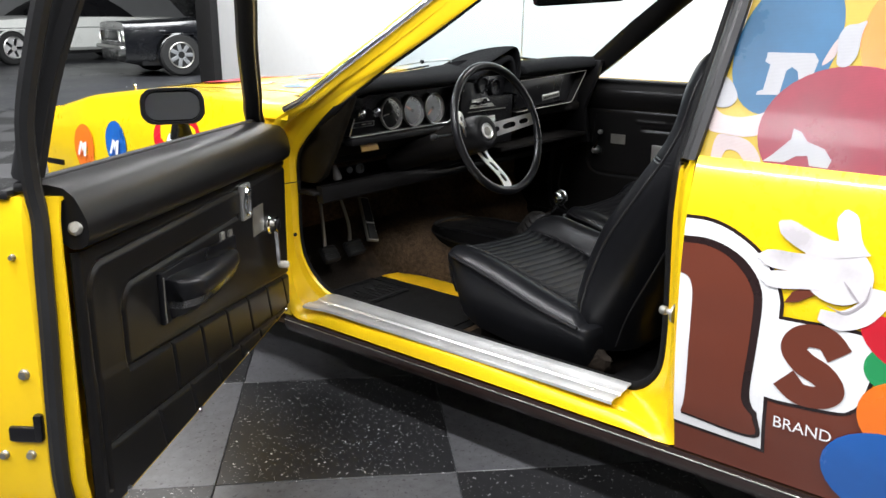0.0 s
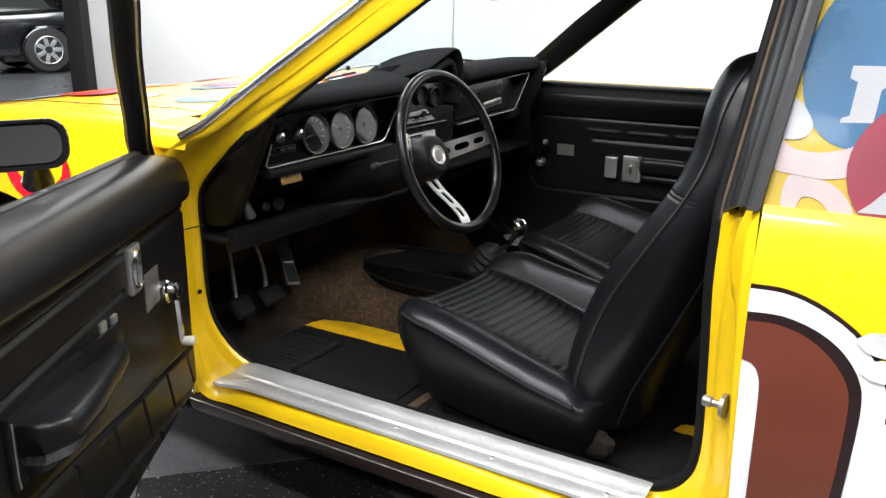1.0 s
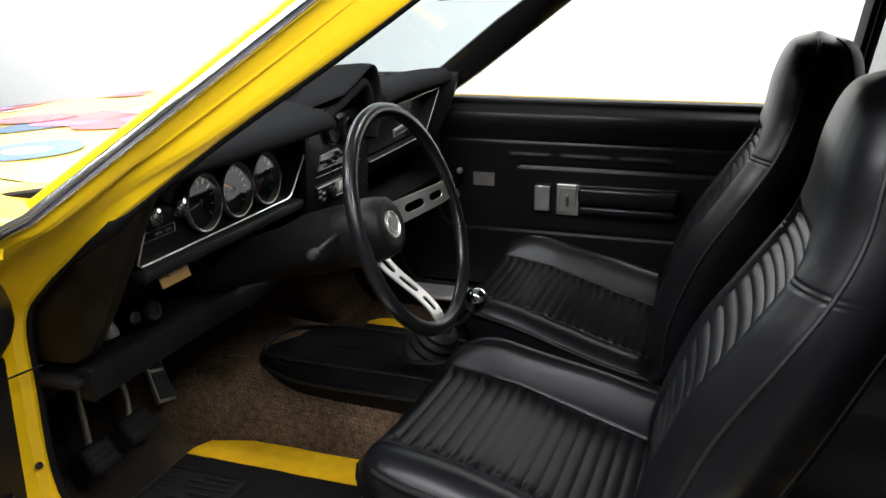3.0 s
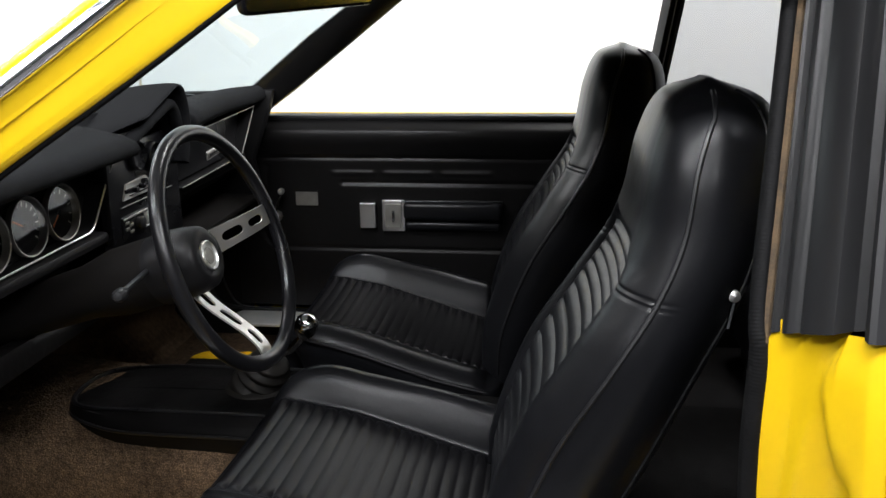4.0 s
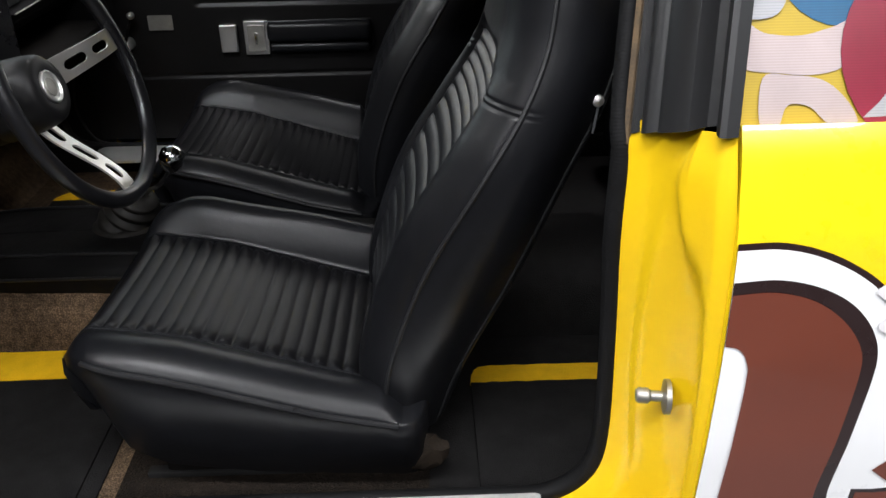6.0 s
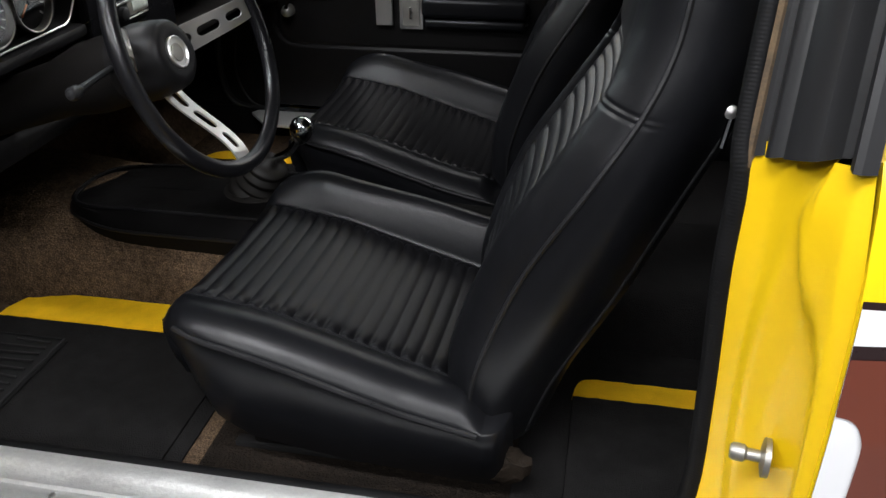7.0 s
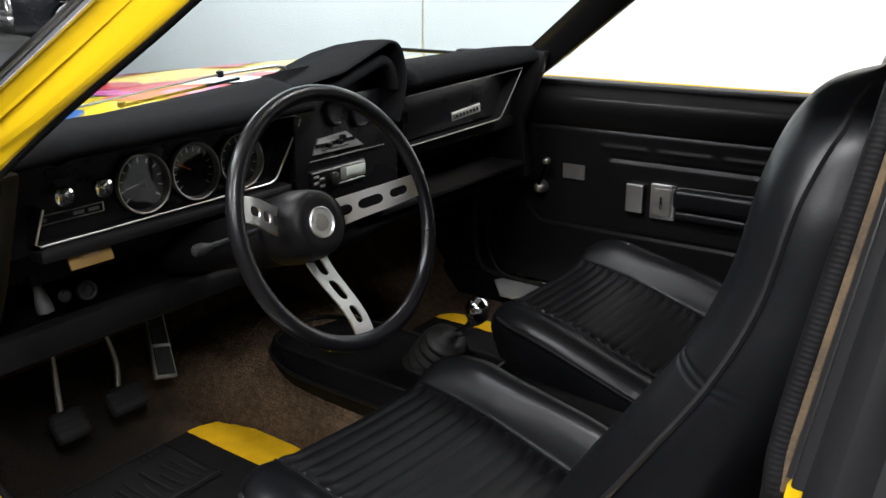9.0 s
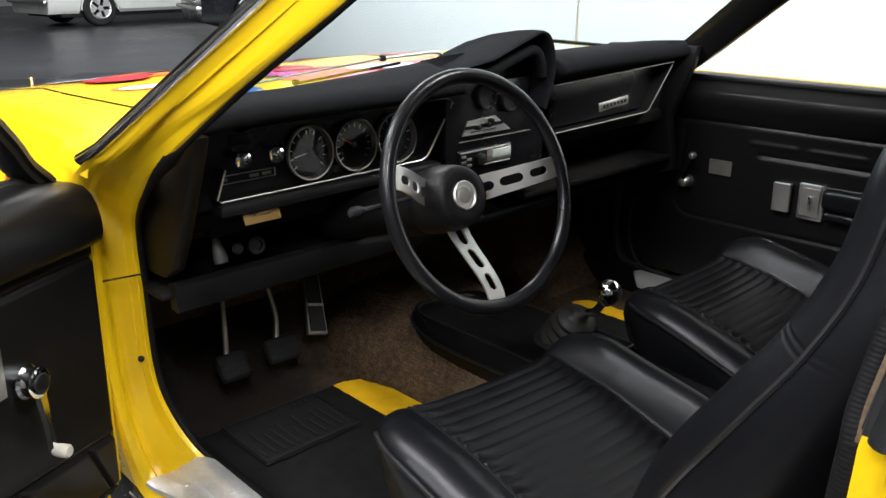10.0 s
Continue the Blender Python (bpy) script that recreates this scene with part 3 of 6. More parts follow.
def jamb(sign=1):
    rows = []
    o2, i2 = smooth_path(OUT, 4), smooth_path(INN, 4)
    for o, i in zip(o2, i2):
        c = Vector((0, 0.47 - o.y, 0.62 - o.z)).normalized()
        sill = 1.0 if o.z < 0.30 and -0.1 < o.y < 1.03 else 0.0
        pillar = ease(0.88, 1.02, o.z)
        fade = ease(0.872, 0.82, o.z) if o.y < 0.3 else 1.0
        b1, b2 = (0.010 + 0.022 * sill) * fade * (1 - 0.85 * pillar), -0.016 * (1 - sill) * (1 - pillar) + 0.016 * sill
        rear = ease(0.2, -0.05, o.y) * ease(0.30, 0.42, o.z) * ease(0.89, 0.80, o.z)
        wave = 0.5 + 0.5 * math.sin((o.z - 0.30) * 15)
        step = -0.0045 * pillar
        crown = 0.011 * pillar
        plain = ((0, 0), (0.03, b1 * 0.6), (0.10, b1), (0.22, b1 * 0.9 + 0.006 * rear), (0.30, b1 * 0.5 + 0.014 * rear * wave), (0.345, b1 * 0.3 + (b2 + 0.004 + 0.011 * rear * wave) * 0.8), (0.36, b2 + 0.004 + 0.010 * rear * wave + step),
                                                    (0.44, b2 + 0.004 * rear * (1 - wave) + step), (0.52, b2 + 0.010 * rear * (1 - wave) + step * 0.6 + crown * 0.25), (0.60, b2 * 0.9 + 0.018 * rear * (1 - wave) + crown * 0.8), (0.70, b2 * 0.8 + 0.013 * rear + crown), (0.80, b2 * 0.7 + 0.008 * rear + crown * 0.8), (0.92, 0.001 + crown * 0.3), (1.0, 0))
        # rear jamb: a proud outer flange whose inner edge sweeps outwards, then a soft hollow
        edge = curve(o.z, [0.40, 0.50, 0.57, 0.635, 0.67, 0.70, 0.72, 0.74, 0.80], [0.10, 0.12, 0.13, 0.14, 0.16, 0.21, 0.30, 0.38, 0.43])
        inner = 0.64 + 0.12 * math.sin((o.z - 0.42) * 11)
        row = []
        for k in [0.02 * j for j in range(50)] + [1.0]:
            d = curve(k, [p[0] for p in plain], [p[1] for p in plain])
            flange = 0.013 * ease(0, 0.07, k) * (1 - ease(edge - 0.09, edge + 0.10, k))
            hollow = -0.012 * ease(edge - 0.08, edge + 0.18, k) * ease(1.0, 0.80, k)
            bulge = 0.008 * math.exp(-((k - inner) / 0.13) ** 2)
            d += (flange + hollow + bulge - d) * rear
            row.append(o + (i - o) * k + c * d)
        rows.append([(sign * p.x, p.y, p.z) for p in row])
    return rows


part("door_frame", loft(jamb()), YELLOW_SHADED, car, "yellow painted door frame with sill and pillar", sharp=60)
part("door_frame", loft(jamb(-1)[:64]), PANEL, car)
seal_pts = smooth_path([(-0.722 + (z - 0.87) * 0.376, -0.076 - (z - 0.87) * 0.11, z) for z in (1.28, 1.2, 1.1, 1.0, 0.90)] + [(-0.733, -0.075, 0.84)] + [(p[0] + 0.006, p[1], p[2]) for p in INN[1:]], 4)


def ribbed(pts, r, where=lambda p: True, pitch=0.0040, seg=8, flat=1.0):
    """A rubber section along points, ribbed where the test holds."""
    P = [Vector(p) for p in pts]
    out, rad, run = [], [], 0.0
    for a, b in zip(P, P[1:]):
        n = max(1, int((b - a).length / 0.0010)) if where(a) else 1
        for k in range(n):
            p = a + (b - a) * k / n
            out.append(p)
            rib = 0.00019 * math.cos(2 * math.pi * run / pitch) if where(a) else 0.0
            rad.append(r(p) + rib)
            run += (b - a).length / n
    return tube(out + [P[-1]], rad + [r(P[-1])], seg, flat=flat)


part("door_seal", ribbed(seal_pts, lambda p: 0.0145 - (0.003 * ease(0.78, 0.86, p.z) if p.y < 0.2 else 0.0) - 0.0085 * ease(0.9, 1.02, p.y) - 0.0085 * ease(0.80, 0.92, p.z) * (1 if 0.3 < p.y < 0.9 else 0), lambda p: p.y < 0.05 and p.z > 0.33, flat=0.9), SEALRUBBER, car, "black ribbed rubber door seal", sharp=80)
part("windshield_moulding", tube([Vector((o[0] - 0.004, o[1] + 0.004, o[2] + 0.004)) for o in OUT[17:]], 0.0095, 12), MOULD, car, "chrome windshield moulding")
part("windshield_strip", tube([Vector((o[0] + 0.020, o[1] + 0.022, o[2] + 0.015)) for o in OUT[18:]], 0.0075, 10), YELLOW, car, "thin yellow strip beside the windshield moulding")
part("hole_plug", lathe([(0.006, 0), (0.006, 0.002), (0.003, 0.003)], axis_pose((-0.811, 1.112, 0.488), (-0.35, -1, 0)), 12), RUBBER, car)
part("frame_joint", box(0.085, 0.003, 0.003, (-0.84, 1.093, 0.655), 0.001, (0, 0, -10)), RUBBER, car)

# sill plate of ribbed aluminium
prof = [(-0.842, 0.284), (-0.841, 0.291), (-0.834, 0.294), (-0.812, 0.295), (-0.808, 0.292), (-0.800, 0.292), (-0.796, 0.296), (-0.772, 0.298), (-0.768, 0.301), (-0.752, 0.302), (-0.742, 0.301), (-0.737, 0.295), (-0.736, 0.282)]
rows = []
for k in range(41):
    y = -0.005 + 1.035 * k / 40
    rows.append([(x - 0.002 + (0.02 * (1 - ease(0.93, 1.03, y)) - 0.02) * (1 if x < -0.8 else 0), y, z) for x, z in prof])
sill_plate = part("sill_plate", solid(loft(rows), 0.002), ALU, car, "scuffed ribbed aluminium sill plate")
for y in (0.06, 0.30, 0.53, 0.76, 0.97):
    part("screw", lathe([(0.006, 0), (0.005, 0.002), (0, 0.003)], pose(-0.815, y, 0.294), 12), STEEL, sill_plate)

# striker on the rear jamb
striker = part("striker", lathe([(0.021, 0), (0.021, 0.006), (0.012, 0.008), (0.0065, 0.009), (0.0065, 0.022), (0.0095, 0.025), (0.0095, 0.036), (0.007, 0.039), (0, 0.039)], axis_pose((-0.832, -0.138, 0.532), (0.12, 1, 0.02)), 20), GREYMETAL, car, "grey zinc door striker bolt")

# centre pillar trim, black
def pillar_b(sign):
    rows = []
    for k in range(13):
        za, zb = 0.832 + (1.29 - 0.832) * k / 12, 0.864 + (1.29 - 0.864) * k / 12
        f = Vector((-0.731 + (za - 0.87) * 0.376, -0.094 - (za - 0.87) * 0.11, za))
        g = Vector((-0.826 + (zb - 0.87) * 0.39, -0.136 - (zb - 0.87) * 0.11, zb))
        out = Vector((-0.5, 0.86, 0)) * 1.0
        row = [f + (g - f) * a + out * d for a, d in ((-0.20, -0.02), (0, 0.006), (0.05, 0.010), (0.09, 0.008), (0.13, 0.002), (0.17, 0.006), (0.22, 0.0105), (0.27, 0.013), (0.32, 0.0135), (0.37, 0.0115), (0.42, 0.007), (0.455, 0.002), (0.475, 0.009), (0.50, 0.0125), (0.55, 0.014), (0.70, 0.015), (0.86, 0.0145), (0.93, 0.012), (0.975, -0.010), (1.08, -0.016))]
        rows.append([(sign * p.x, p.y, p.z) for p in row])
    return solid(loft(rows), 0.003)


part("pillar_trim", pillar_b(1), SATINBLACK, car, "satin black centre pillar trim", sharp=25)
part("pillar_trim", pillar_b(-1), SATINBLACK, car, sharp=25)
fz = [(-0.727 + (z - 0.87) * 0.376, -0.086 - (z - 0.87) * 0.11, z) for z in (0.818, 0.90, 1.0, 1.1, 1.2, 1.28)]
part("pillar_welt", tube(fz, 0.0066, 8), surface("worn_brown_welt", (0.085, 0.056, 0.030), 0.85, vary=0.75, scale=30), car, "worn brown fabric welt on the pillar")
strip = [[Vector((-0.848 + (z - 0.872) * 0.40 + dx, -0.143 - (z - 0.87) * 0.11 + dy, z)) for dx, dy in ((0.0, 0.0), (-0.010, 0.0), (-0.012, -0.006), (-0.010, -0.019), (0.0, -0.020))] for z in (0.866, 0.98, 1.08, 1.18, 1.28)]
part("window_channel", solid(loft(strip), 0.004), SATINBLACK, car, "black quarter window channel", sharp=25)


# quarter window with printed film
def film_x(z):
    return -(0.842 - (z - 0.872) * 0.40)


def film(pts, lift, mat, name, parent, label=""):
    bm = bmesh.new()
    bm.faces.new([bm.verts.new((film_x(z) - lift * 0.3, min(y, -0.162 - (z - 0.87) * 0.11), z)) for y, z in pts])
    return part(name, solid(bm, 0.0004), mat, parent, label, smooth=False)


WIN = [(-0.160, 0.860), (-0.80, 0.880), (-0.86, 0.95), (-0.62, 1.20), (-0.56, 1.24), (-0.198, 1.25)]


def clip_to(pts, y0, y1, z0, z1):
    """Cuts a convex outline to a box."""
    for ax, lim, sgn in ((0, y0, -1), (0, y1, 1), (1, z0, -1), (1, z1, 1)):
        out = []
        for k in range(len(pts)):
            a, b = pts[k - 1], pts[k]
            ia, ib = sgn * (a[ax] - lim) <= 0, sgn * (b[ax] - lim) <= 0
            if ia != ib:
                t = (lim - a[ax]) / (b[ax] - a[ax])
                out.append((a[0] + (b[0] - a[0]) * t, a[1] + (b[1] - a[1]) * t))
            if ib:
                out.append(b)
        pts = out
    return pts


qwin = film(WIN, 0.0, PALEYELLOW, "quarter_window", car, "quarter window covered with printed film of coloured ovals")
LIM = (-0.80, -0.161, 0.860, 1.24)
film(clip_to(oval(-0.280, 1.090, 0.094, 0.133, 12, 40), *LIM), 0.004, SKYFILM, "blue_oval", qwin)
film(clip_to(oval(-0.420, 0.937, 0.155, 0.117, 0, 40), *LIM), 0.008, ROSEFILM, "red_oval", qwin)
film(clip_to(oval(-0.515, 1.110, 0.106, 0.120, 0, 40), *LIM), 0.003, ORANGEFILM, "orange_oval", qwin)


def blob(*pts):
    """A soft closed outline through a few points."""
    return [(p.y, p.z) for p in smooth_path([(0, y, z) for y, z in pts], 5, closed=True)]


# plain white patches on the ovals
film([(-0.249, 1.072), (-0.335, 1.073), (-0.345, 1.060), (-0.341, 1.034), (-0.318, 1.021), (-0.312, 1.040), (-0.300, 1.047), (-0.291, 1.040), (-0.288, 0.996), (-0.245, 0.994), (-0.246, 1.000), (-0.256, 1.004), (-0.259, 1.050), (-0.248, 1.055)], 0.0062, WINDOWWHITE, "white_patch", qwin)
film([(-0.330, 0.939), (-0.345, 0.934), (-0.360, 0.918), (-0.392, 0.908), (-0.408, 0.890), (-0.404, 0.876), (-0.372, 0.877), (-0.365, 0.894), (-0.345, 0.891), (-0.325, 0.878), (-0.288, 0.877), (-0.303, 0.890), (-0.330, 0.920)], 0.0115, WINDOWWHITE, "white_patch", qwin)
# pale limbs and white mitts, plain shapes
film(blob((-0.166, 1.020), (-0.184, 1.022), (-0.203, 1.003), (-0.211, 0.984), (-0.197, 0.968), (-0.166, 0.972)), 0.0072, WINDOWWHITE, "white_mitt", qwin)
film(blob((-0.166, 0.966), (-0.190, 0.954), (-0.225, 0.951), (-0.254, 0.957), (-0.276, 0.962), (-0.270, 0.925), (-0.240, 0.916), (-0.205, 0.918), (-0.166, 0.926)), 0.0052, PALEFILM, "pale_limb", qwin)
film(blob((-0.189, 0.914), (-0.215, 0.916), (-0.248, 0.911), (-0.272, 0.893), (-0.283, 0.871), (-0.256, 0.871), (-0.236, 0.887), (-0.214, 0.889), (-0.205, 0.871), (-0.187, 0.871)), 0.0056, PALEFILM, "pale_limb", qwin)
film(blob((-0.371, 1.104), (-0.380, 1.122), (-0.398, 1.126), (-0.413, 1.131), (-0.409, 1.108), (-0.409, 1.072), (-0.397, 1.052), (-0.379, 1.054), (-0.374, 1.080)), 0.0100, WINDOWWHITE, "white_mitt", qwin)
film(blob((-0.352, 1.052), (-0.372, 1.070), (-0.372, 1.100), (-0.362, 1.085)), 0.0058, PALEFILM, "pale_limb", qwin)


# film graphics on the quarter panel, following its curve
def decal(pts, lift, mat, name, parent, label=""):
    bm = bmesh.new()
    bm.faces.new([bm.verts.new((0, y, z)) for y, z in pts])
    for z in ROWS_Z:
        g = bm.verts[:] + bm.edges[:] + bm.faces[:]
        bmesh.ops.bisect_plane(bm, geom=g, dist=1e-5, plane_co=(0, 0, z), plane_no=(0, 0, 1))
    for y in (-0.25, -0.33, -0.41, -0.49, -0.57):
        g = bm.verts[:] + bm.edges[:] + bm.faces[:]
        bmesh.ops.bisect_plane(bm, geom=g, dist=1e-5, plane_co=(0, y, 0), plane_no=(0, 1, 0))
    for v in bm.verts:
        v.co.x = -body_x(v.co.z) - lift * 0.45
    bmesh.ops.triangulate(bm, faces=bm.faces[:])
    return part(name, bm, mat, parent, label)


decal([(-0.167, 0.316), (-0.345, 0.310), (-0.345, 0.44), (-0.56, 0.46), (-0.90, 0.46), (-0.62, 0.2405), (-0.167, 0.2405)], 0.0022, BROWNFILM, "brown_field", quarter)


def soft(*runs):
    """An outline of smooth runs that meet in sharp corners."""
    out = []
    for run in runs:
        pts = smooth_path([(0, y, z) for y, z in run], 6) if len(run) > 2 else [Vector((0, y, z)) for y, z in run]
        out += [(p.y, p.z) for p in pts if not out or math.hypot(p.y - out[-1][0], p.z - out[-1][1]) > 0.001]
    return out[:-1] if math.hypot(out[-1][0] - out[0][0], out[-1][1] - out[0][1]) < 0.001 else out


def word_field(g):
    """The white ground behind the tall leg and the wave, grown by g."""
    return soft([(-0.167, 0.757 + g), (-0.215, 0.757 + g), (-0.262 - g * 0.4, 0.744 + g * 0.9), (-0.310 - g * 0.7, 0.716 + g * 0.7), (-0.345 - g, 0.678 + g * 0.4), (-0.364 - g, 0.633), (-0.366 - g, 0.594 + g)],
                [(-0.366 - g, 0.594 + g), (-0.500, 0.598 + g), (-0.530 - g, 0.590 + g * 0.5), (-0.540 - g, 0.560), (-0.533 - g, 0.515), (-0.523 - g, 0.472), (-0.508 - g * 0.6, 0.448 - g * 0.7), (-0.480, 0.436 - g), (-0.375 - g, 0.427 - g)],
                [(-0.375 - g, 0.427 - g), (-0.352 - g, 0.428 - g)], [(-0.352 - g, 0.307 - g), (-0.167, 0.313 - g)])


decal(word_field(0.007), 0.0040, DARKFILM, "dark_outline", quarter)
decal(word_field(0.0), 0.0060, WHITEFILM, "white_field", quarter)
decal(soft([(-0.167, 0.722), (-0.215, 0.724), (-0.262, 0.712), (-0.300, 0.688), (-0.326, 0.652), (-0.334, 0.610), (-0.330, 0.52), (-0.324, 0.43), (-0.331, 0.398), (-0.341, 0.388)], [(-0.341, 0.388), (-0.338, 0.328), (-0.183, 0.334)],
           [(-0.183, 0.334), (-0.195, 0.37), (-0.199, 0.50), (-0.200, 0.60), (-0.196, 0.630), (-0.185, 0.645), (-0.167, 0.649)]), 0.0078, DARKFILM, "dark_shape", quarter)
decal(soft([(-0.167, 0.708), (-0.212, 0.710), (-0.255, 0.698), (-0.290, 0.672), (-0.312, 0.640), (-0.318, 0.605), (-0.315, 0.52), (-0.308, 0.43), (-0.313, 0.398), (-0.332, 0.378)], [(-0.332, 0.378), (-0.330, 0.333), (-0.183, 0.339)],
           [(-0.183, 0.339), (-0.191, 0.38), (-0.195, 0.50), (-0.196, 0.60), (-0.192, 0.628), (-0.182, 0.643), (-0.167, 0.647)]), 0.0096, BROWNFILM, "brown_shape", quarter)


def ribbon(path, w):
    """Outline of a band of width w (a list) along a smooth path."""
    P = smooth_path([(0, y, z) for y, z in path], 8)
    left, right = [], []
    for k, p in enumerate(P):
        a, b = P[max(0, k - 1)], P[min(len(P) - 1, k + 1)]
        t = (b - a).normalized()
        n = Vector((0, -t.z, t.y))
        h = curve(k / (len(P) - 1), [i / (len(w) - 1) for i in range(len(w))], w) / 2
        left.append(((p + n * h).y, (p + n * h).z))
        right.append(((p - n * h).y, (p - n * h).z))
    return left + right[::-1]


WAVE = [(-0.480, 0.548), (-0.455, 0.575), (-0.415, 0.572), (-0.398, 0.545), (-0.418, 0.520), (-0.455, 0.502), (-0.472, 0.478), (-0.455, 0.458), (-0.415, 0.455), (-0.385, 0.480)]
decal(ribbon(WAVE, [0.050, 0.046, 0.044, 0.046, 0.050, 0.050, 0.046, 0.044, 0.046, 0.052]), 0.0092, BROWNFILM, "brown_wave", quarter)
decal([(-0.385, 0.652), (-0.372, 0.628), (-0.398, 0.636), (-0.425, 0.655), (-0.41, 0.668)], 0.0092, BROWNFILM, "brown_mark", quarter)
# white rounded lobes, plain shapes
decal(oval(-0.456, 0.702, 0.062, 0.056, 25), 0.0118, GLOVE, "white_lobe", quarter)
decal(ribbon([(-0.436, 0.620), (-0.470, 0.616), (-0.505, 0.634), (-0.528, 0.668), (-0.530, 0.686)], [0.022, 0.036, 0.040, 0.040, 0.032]), 0.0114, GLOVE, "white_cuff", quarter)
for k, (path, wid) in enumerate((([(-0.445, 0.733), (-0.395, 0.752), (-0.346, 0.777)], [0.05, 0.045, 0.042, 0.040, 0.039, 0.038, 0.037, 0.031, 0.006]),
                                 ([(-0.44, 0.712), (-0.375, 0.708), (-0.316, 0.709)], [0.05, 0.040, 0.036, 0.035, 0.035, 0.036, 0.035, 0.029, 0.006]),
                                 ([(-0.44, 0.688), (-0.378, 0.674), (-0.325, 0.667)], [0.05, 0.040, 0.036, 0.034, 0.034, 0.034, 0.033, 0.028, 0.006]),
                                 ([(-0.478, 0.735), (-0.467, 0.775), (-0.455, 0.814)], [0.06, 0.048, 0.040, 0.037, 0.037, 0.037, 0.036, 0.030, 0.006]))):
    decal(ribbon(path, wid), 0.0122 + 0.0004 * k, GLOVE, "white_lobe", quarter)
for path in ([(-0.448, 0.640), (-0.480, 0.634), (-0.508, 0.660), (-0.514, 0.690)], [(-0.470, 0.690), (-0.485, 0.672), (-0.500, 0.655)]):
    decal(ribbon(path, [0.001, 0.004, 0.004, 0.001]), 0.0142, GREYFOLD, "fold_line", quarter)
decal(oval(-0.575, 0.590, 0.075, 0.040, 30), 0.0095, REDFILM, "red_patch", quarter)
decal(oval(-0.560, 0.545, 0.040, 0.040), 0.0094, GREENFILM, "green_patch", quarter)
decal(oval(-0.590, 0.455, 0.072, 0.072), 0.0102, ORANGEFILM, "orange_oval", quarter)
decal(oval(-0.585, 0.327, 0.120, 0.094), 0.0118, BLUEFILM, "blue_oval", quarter)


# the word printed below the graphics
def letters(text, size, parent, mat, to_place, name):
    cu = bpy.data.curves.new("word", "FONT")
    cu.body, cu.size = text, size
    cu.resolution_u = 3
    tmp = new("word", cu)
    me = tmp.to_mesh()
    bm = bmesh.new()
    bm.from_mesh(me)
    tmp.to_mesh_clear()
    bpy.data.objects.remove(tmp)
    for v in bm.verts:
        v.co = Vector(to_place(v.co.x, v.co.y))
    return part(name, bm, mat, parent, smooth=False)


letters("BRAND", 0.0345, quarter, WHITEFILM, lambda u, v: (-body_x(0.374 + v) - 0.0075, -0.373 - u * 0.95, 0.372 + v), "lettering")

# ovals along the fender
for cy, cz, ry, rz, mat, nm in ((2.28, 0.655, 0.088, 0.112, ORANGEFILM, "orange_oval"), (2.01, 0.688, 0.078, 0.098, BLUEFILM, "blue_oval"), (1.59, 0.745, 0.14, 0.085, REDFILM, "red_oval")):
    pts = oval(cy, cz, ry, rz, -18 if mat is BLUEFILM else 0, 24)
    bm = bmesh.new()
    bm.faces.new([bm.verts.new((-body_x(z) * nose_width(y) - 0.004, y, z + (fender_top(y) - 0.875) * ease(0.6, 0.875, z))) for y, z in pts])
    bmesh.ops.triangulate(bm, faces=bm.faces[:])
    part(nm, bm, mat, fender)
    w, h = ry * 0.42, rz * 0.30
    pts = [(cy + a * w - 0.35 * b * h, cz - 0.1 * rz + b * h) for a, b in ((-1, -1), (-0.45, -1), (-0.2, 0.3), (0.0, -0.6), (0.25, 0.3), (0.5, -1), (1, -1), (0.75, 1), (0.35, 1), (0.0, 0.6), (-0.35, 1), (-0.75, 1))]
    bm = bmesh.new()
    bm.faces.new([bm.verts.new((-body_x(z) * nose_width(y) - 0.009, y, z + (fender_top(y) - 0.875) * ease(0.6, 0.875, z))) for y, z in pts])
    bmesh.ops.triangulate(bm, faces=bm.faces[:])
    part("white_patch", bm, WHITEFILM, fender)
part("side_marker", box(0.012, 0.11, 0.022, (-0.862, 2.50, 0.565), 0.004, (0, 0, 5)), GLOSSBLACK, fender)

# ovals scattered over the hood
rnd = random.Random(5)
mats = [REDFILM, SKYFILM, WHITEFILM, ORANGEFILM, PINKFILM, WHITEFILM, REDFILM]
hood_spots = [(-0.38, 2.30, 0.09, 0.05, PINKFILM), (-0.30, 2.18, 0.07, 0.045, WHITEFILM), (-0.20, 2.42, 0.08, 0.045, PINKFILM), (-0.50, 1.66, 0.085, 0.055, ORANGEFILM), (-0.50, 1.66, 0.068, 0.038, WHITEFILM), (-0.475, 1.385, 0.105, 0.100, BLUEFILM), (-0.475, 1.385, 0.040, 0.045, WHITEFILM), (-0.22, 1.62, 0.11, 0.07, SKYFILM), (-0.16, 1.46, 0.10, 0.05, PINKFILM), (-0.10, 1.45, 0.16, 0.10, REDFILM), (0.22, 1.5, 0.15, 0.10, SKYFILM), (-0.30, 1.95, 0.20, 0.10, ORANGEFILM)]
for k in range(52):
    hood_spots.append((rnd.uniform(-0.16, 0.52) if k < 34 else rnd.uniform(-0.50, 0.0), rnd.uniform(1.35, 2.45) if k < 34 else rnd.uniform(1.75, 2.5), rnd.uniform(0.05, 0.12), rnd.uniform(0.04, 0.09), mats[k % len(mats)]))
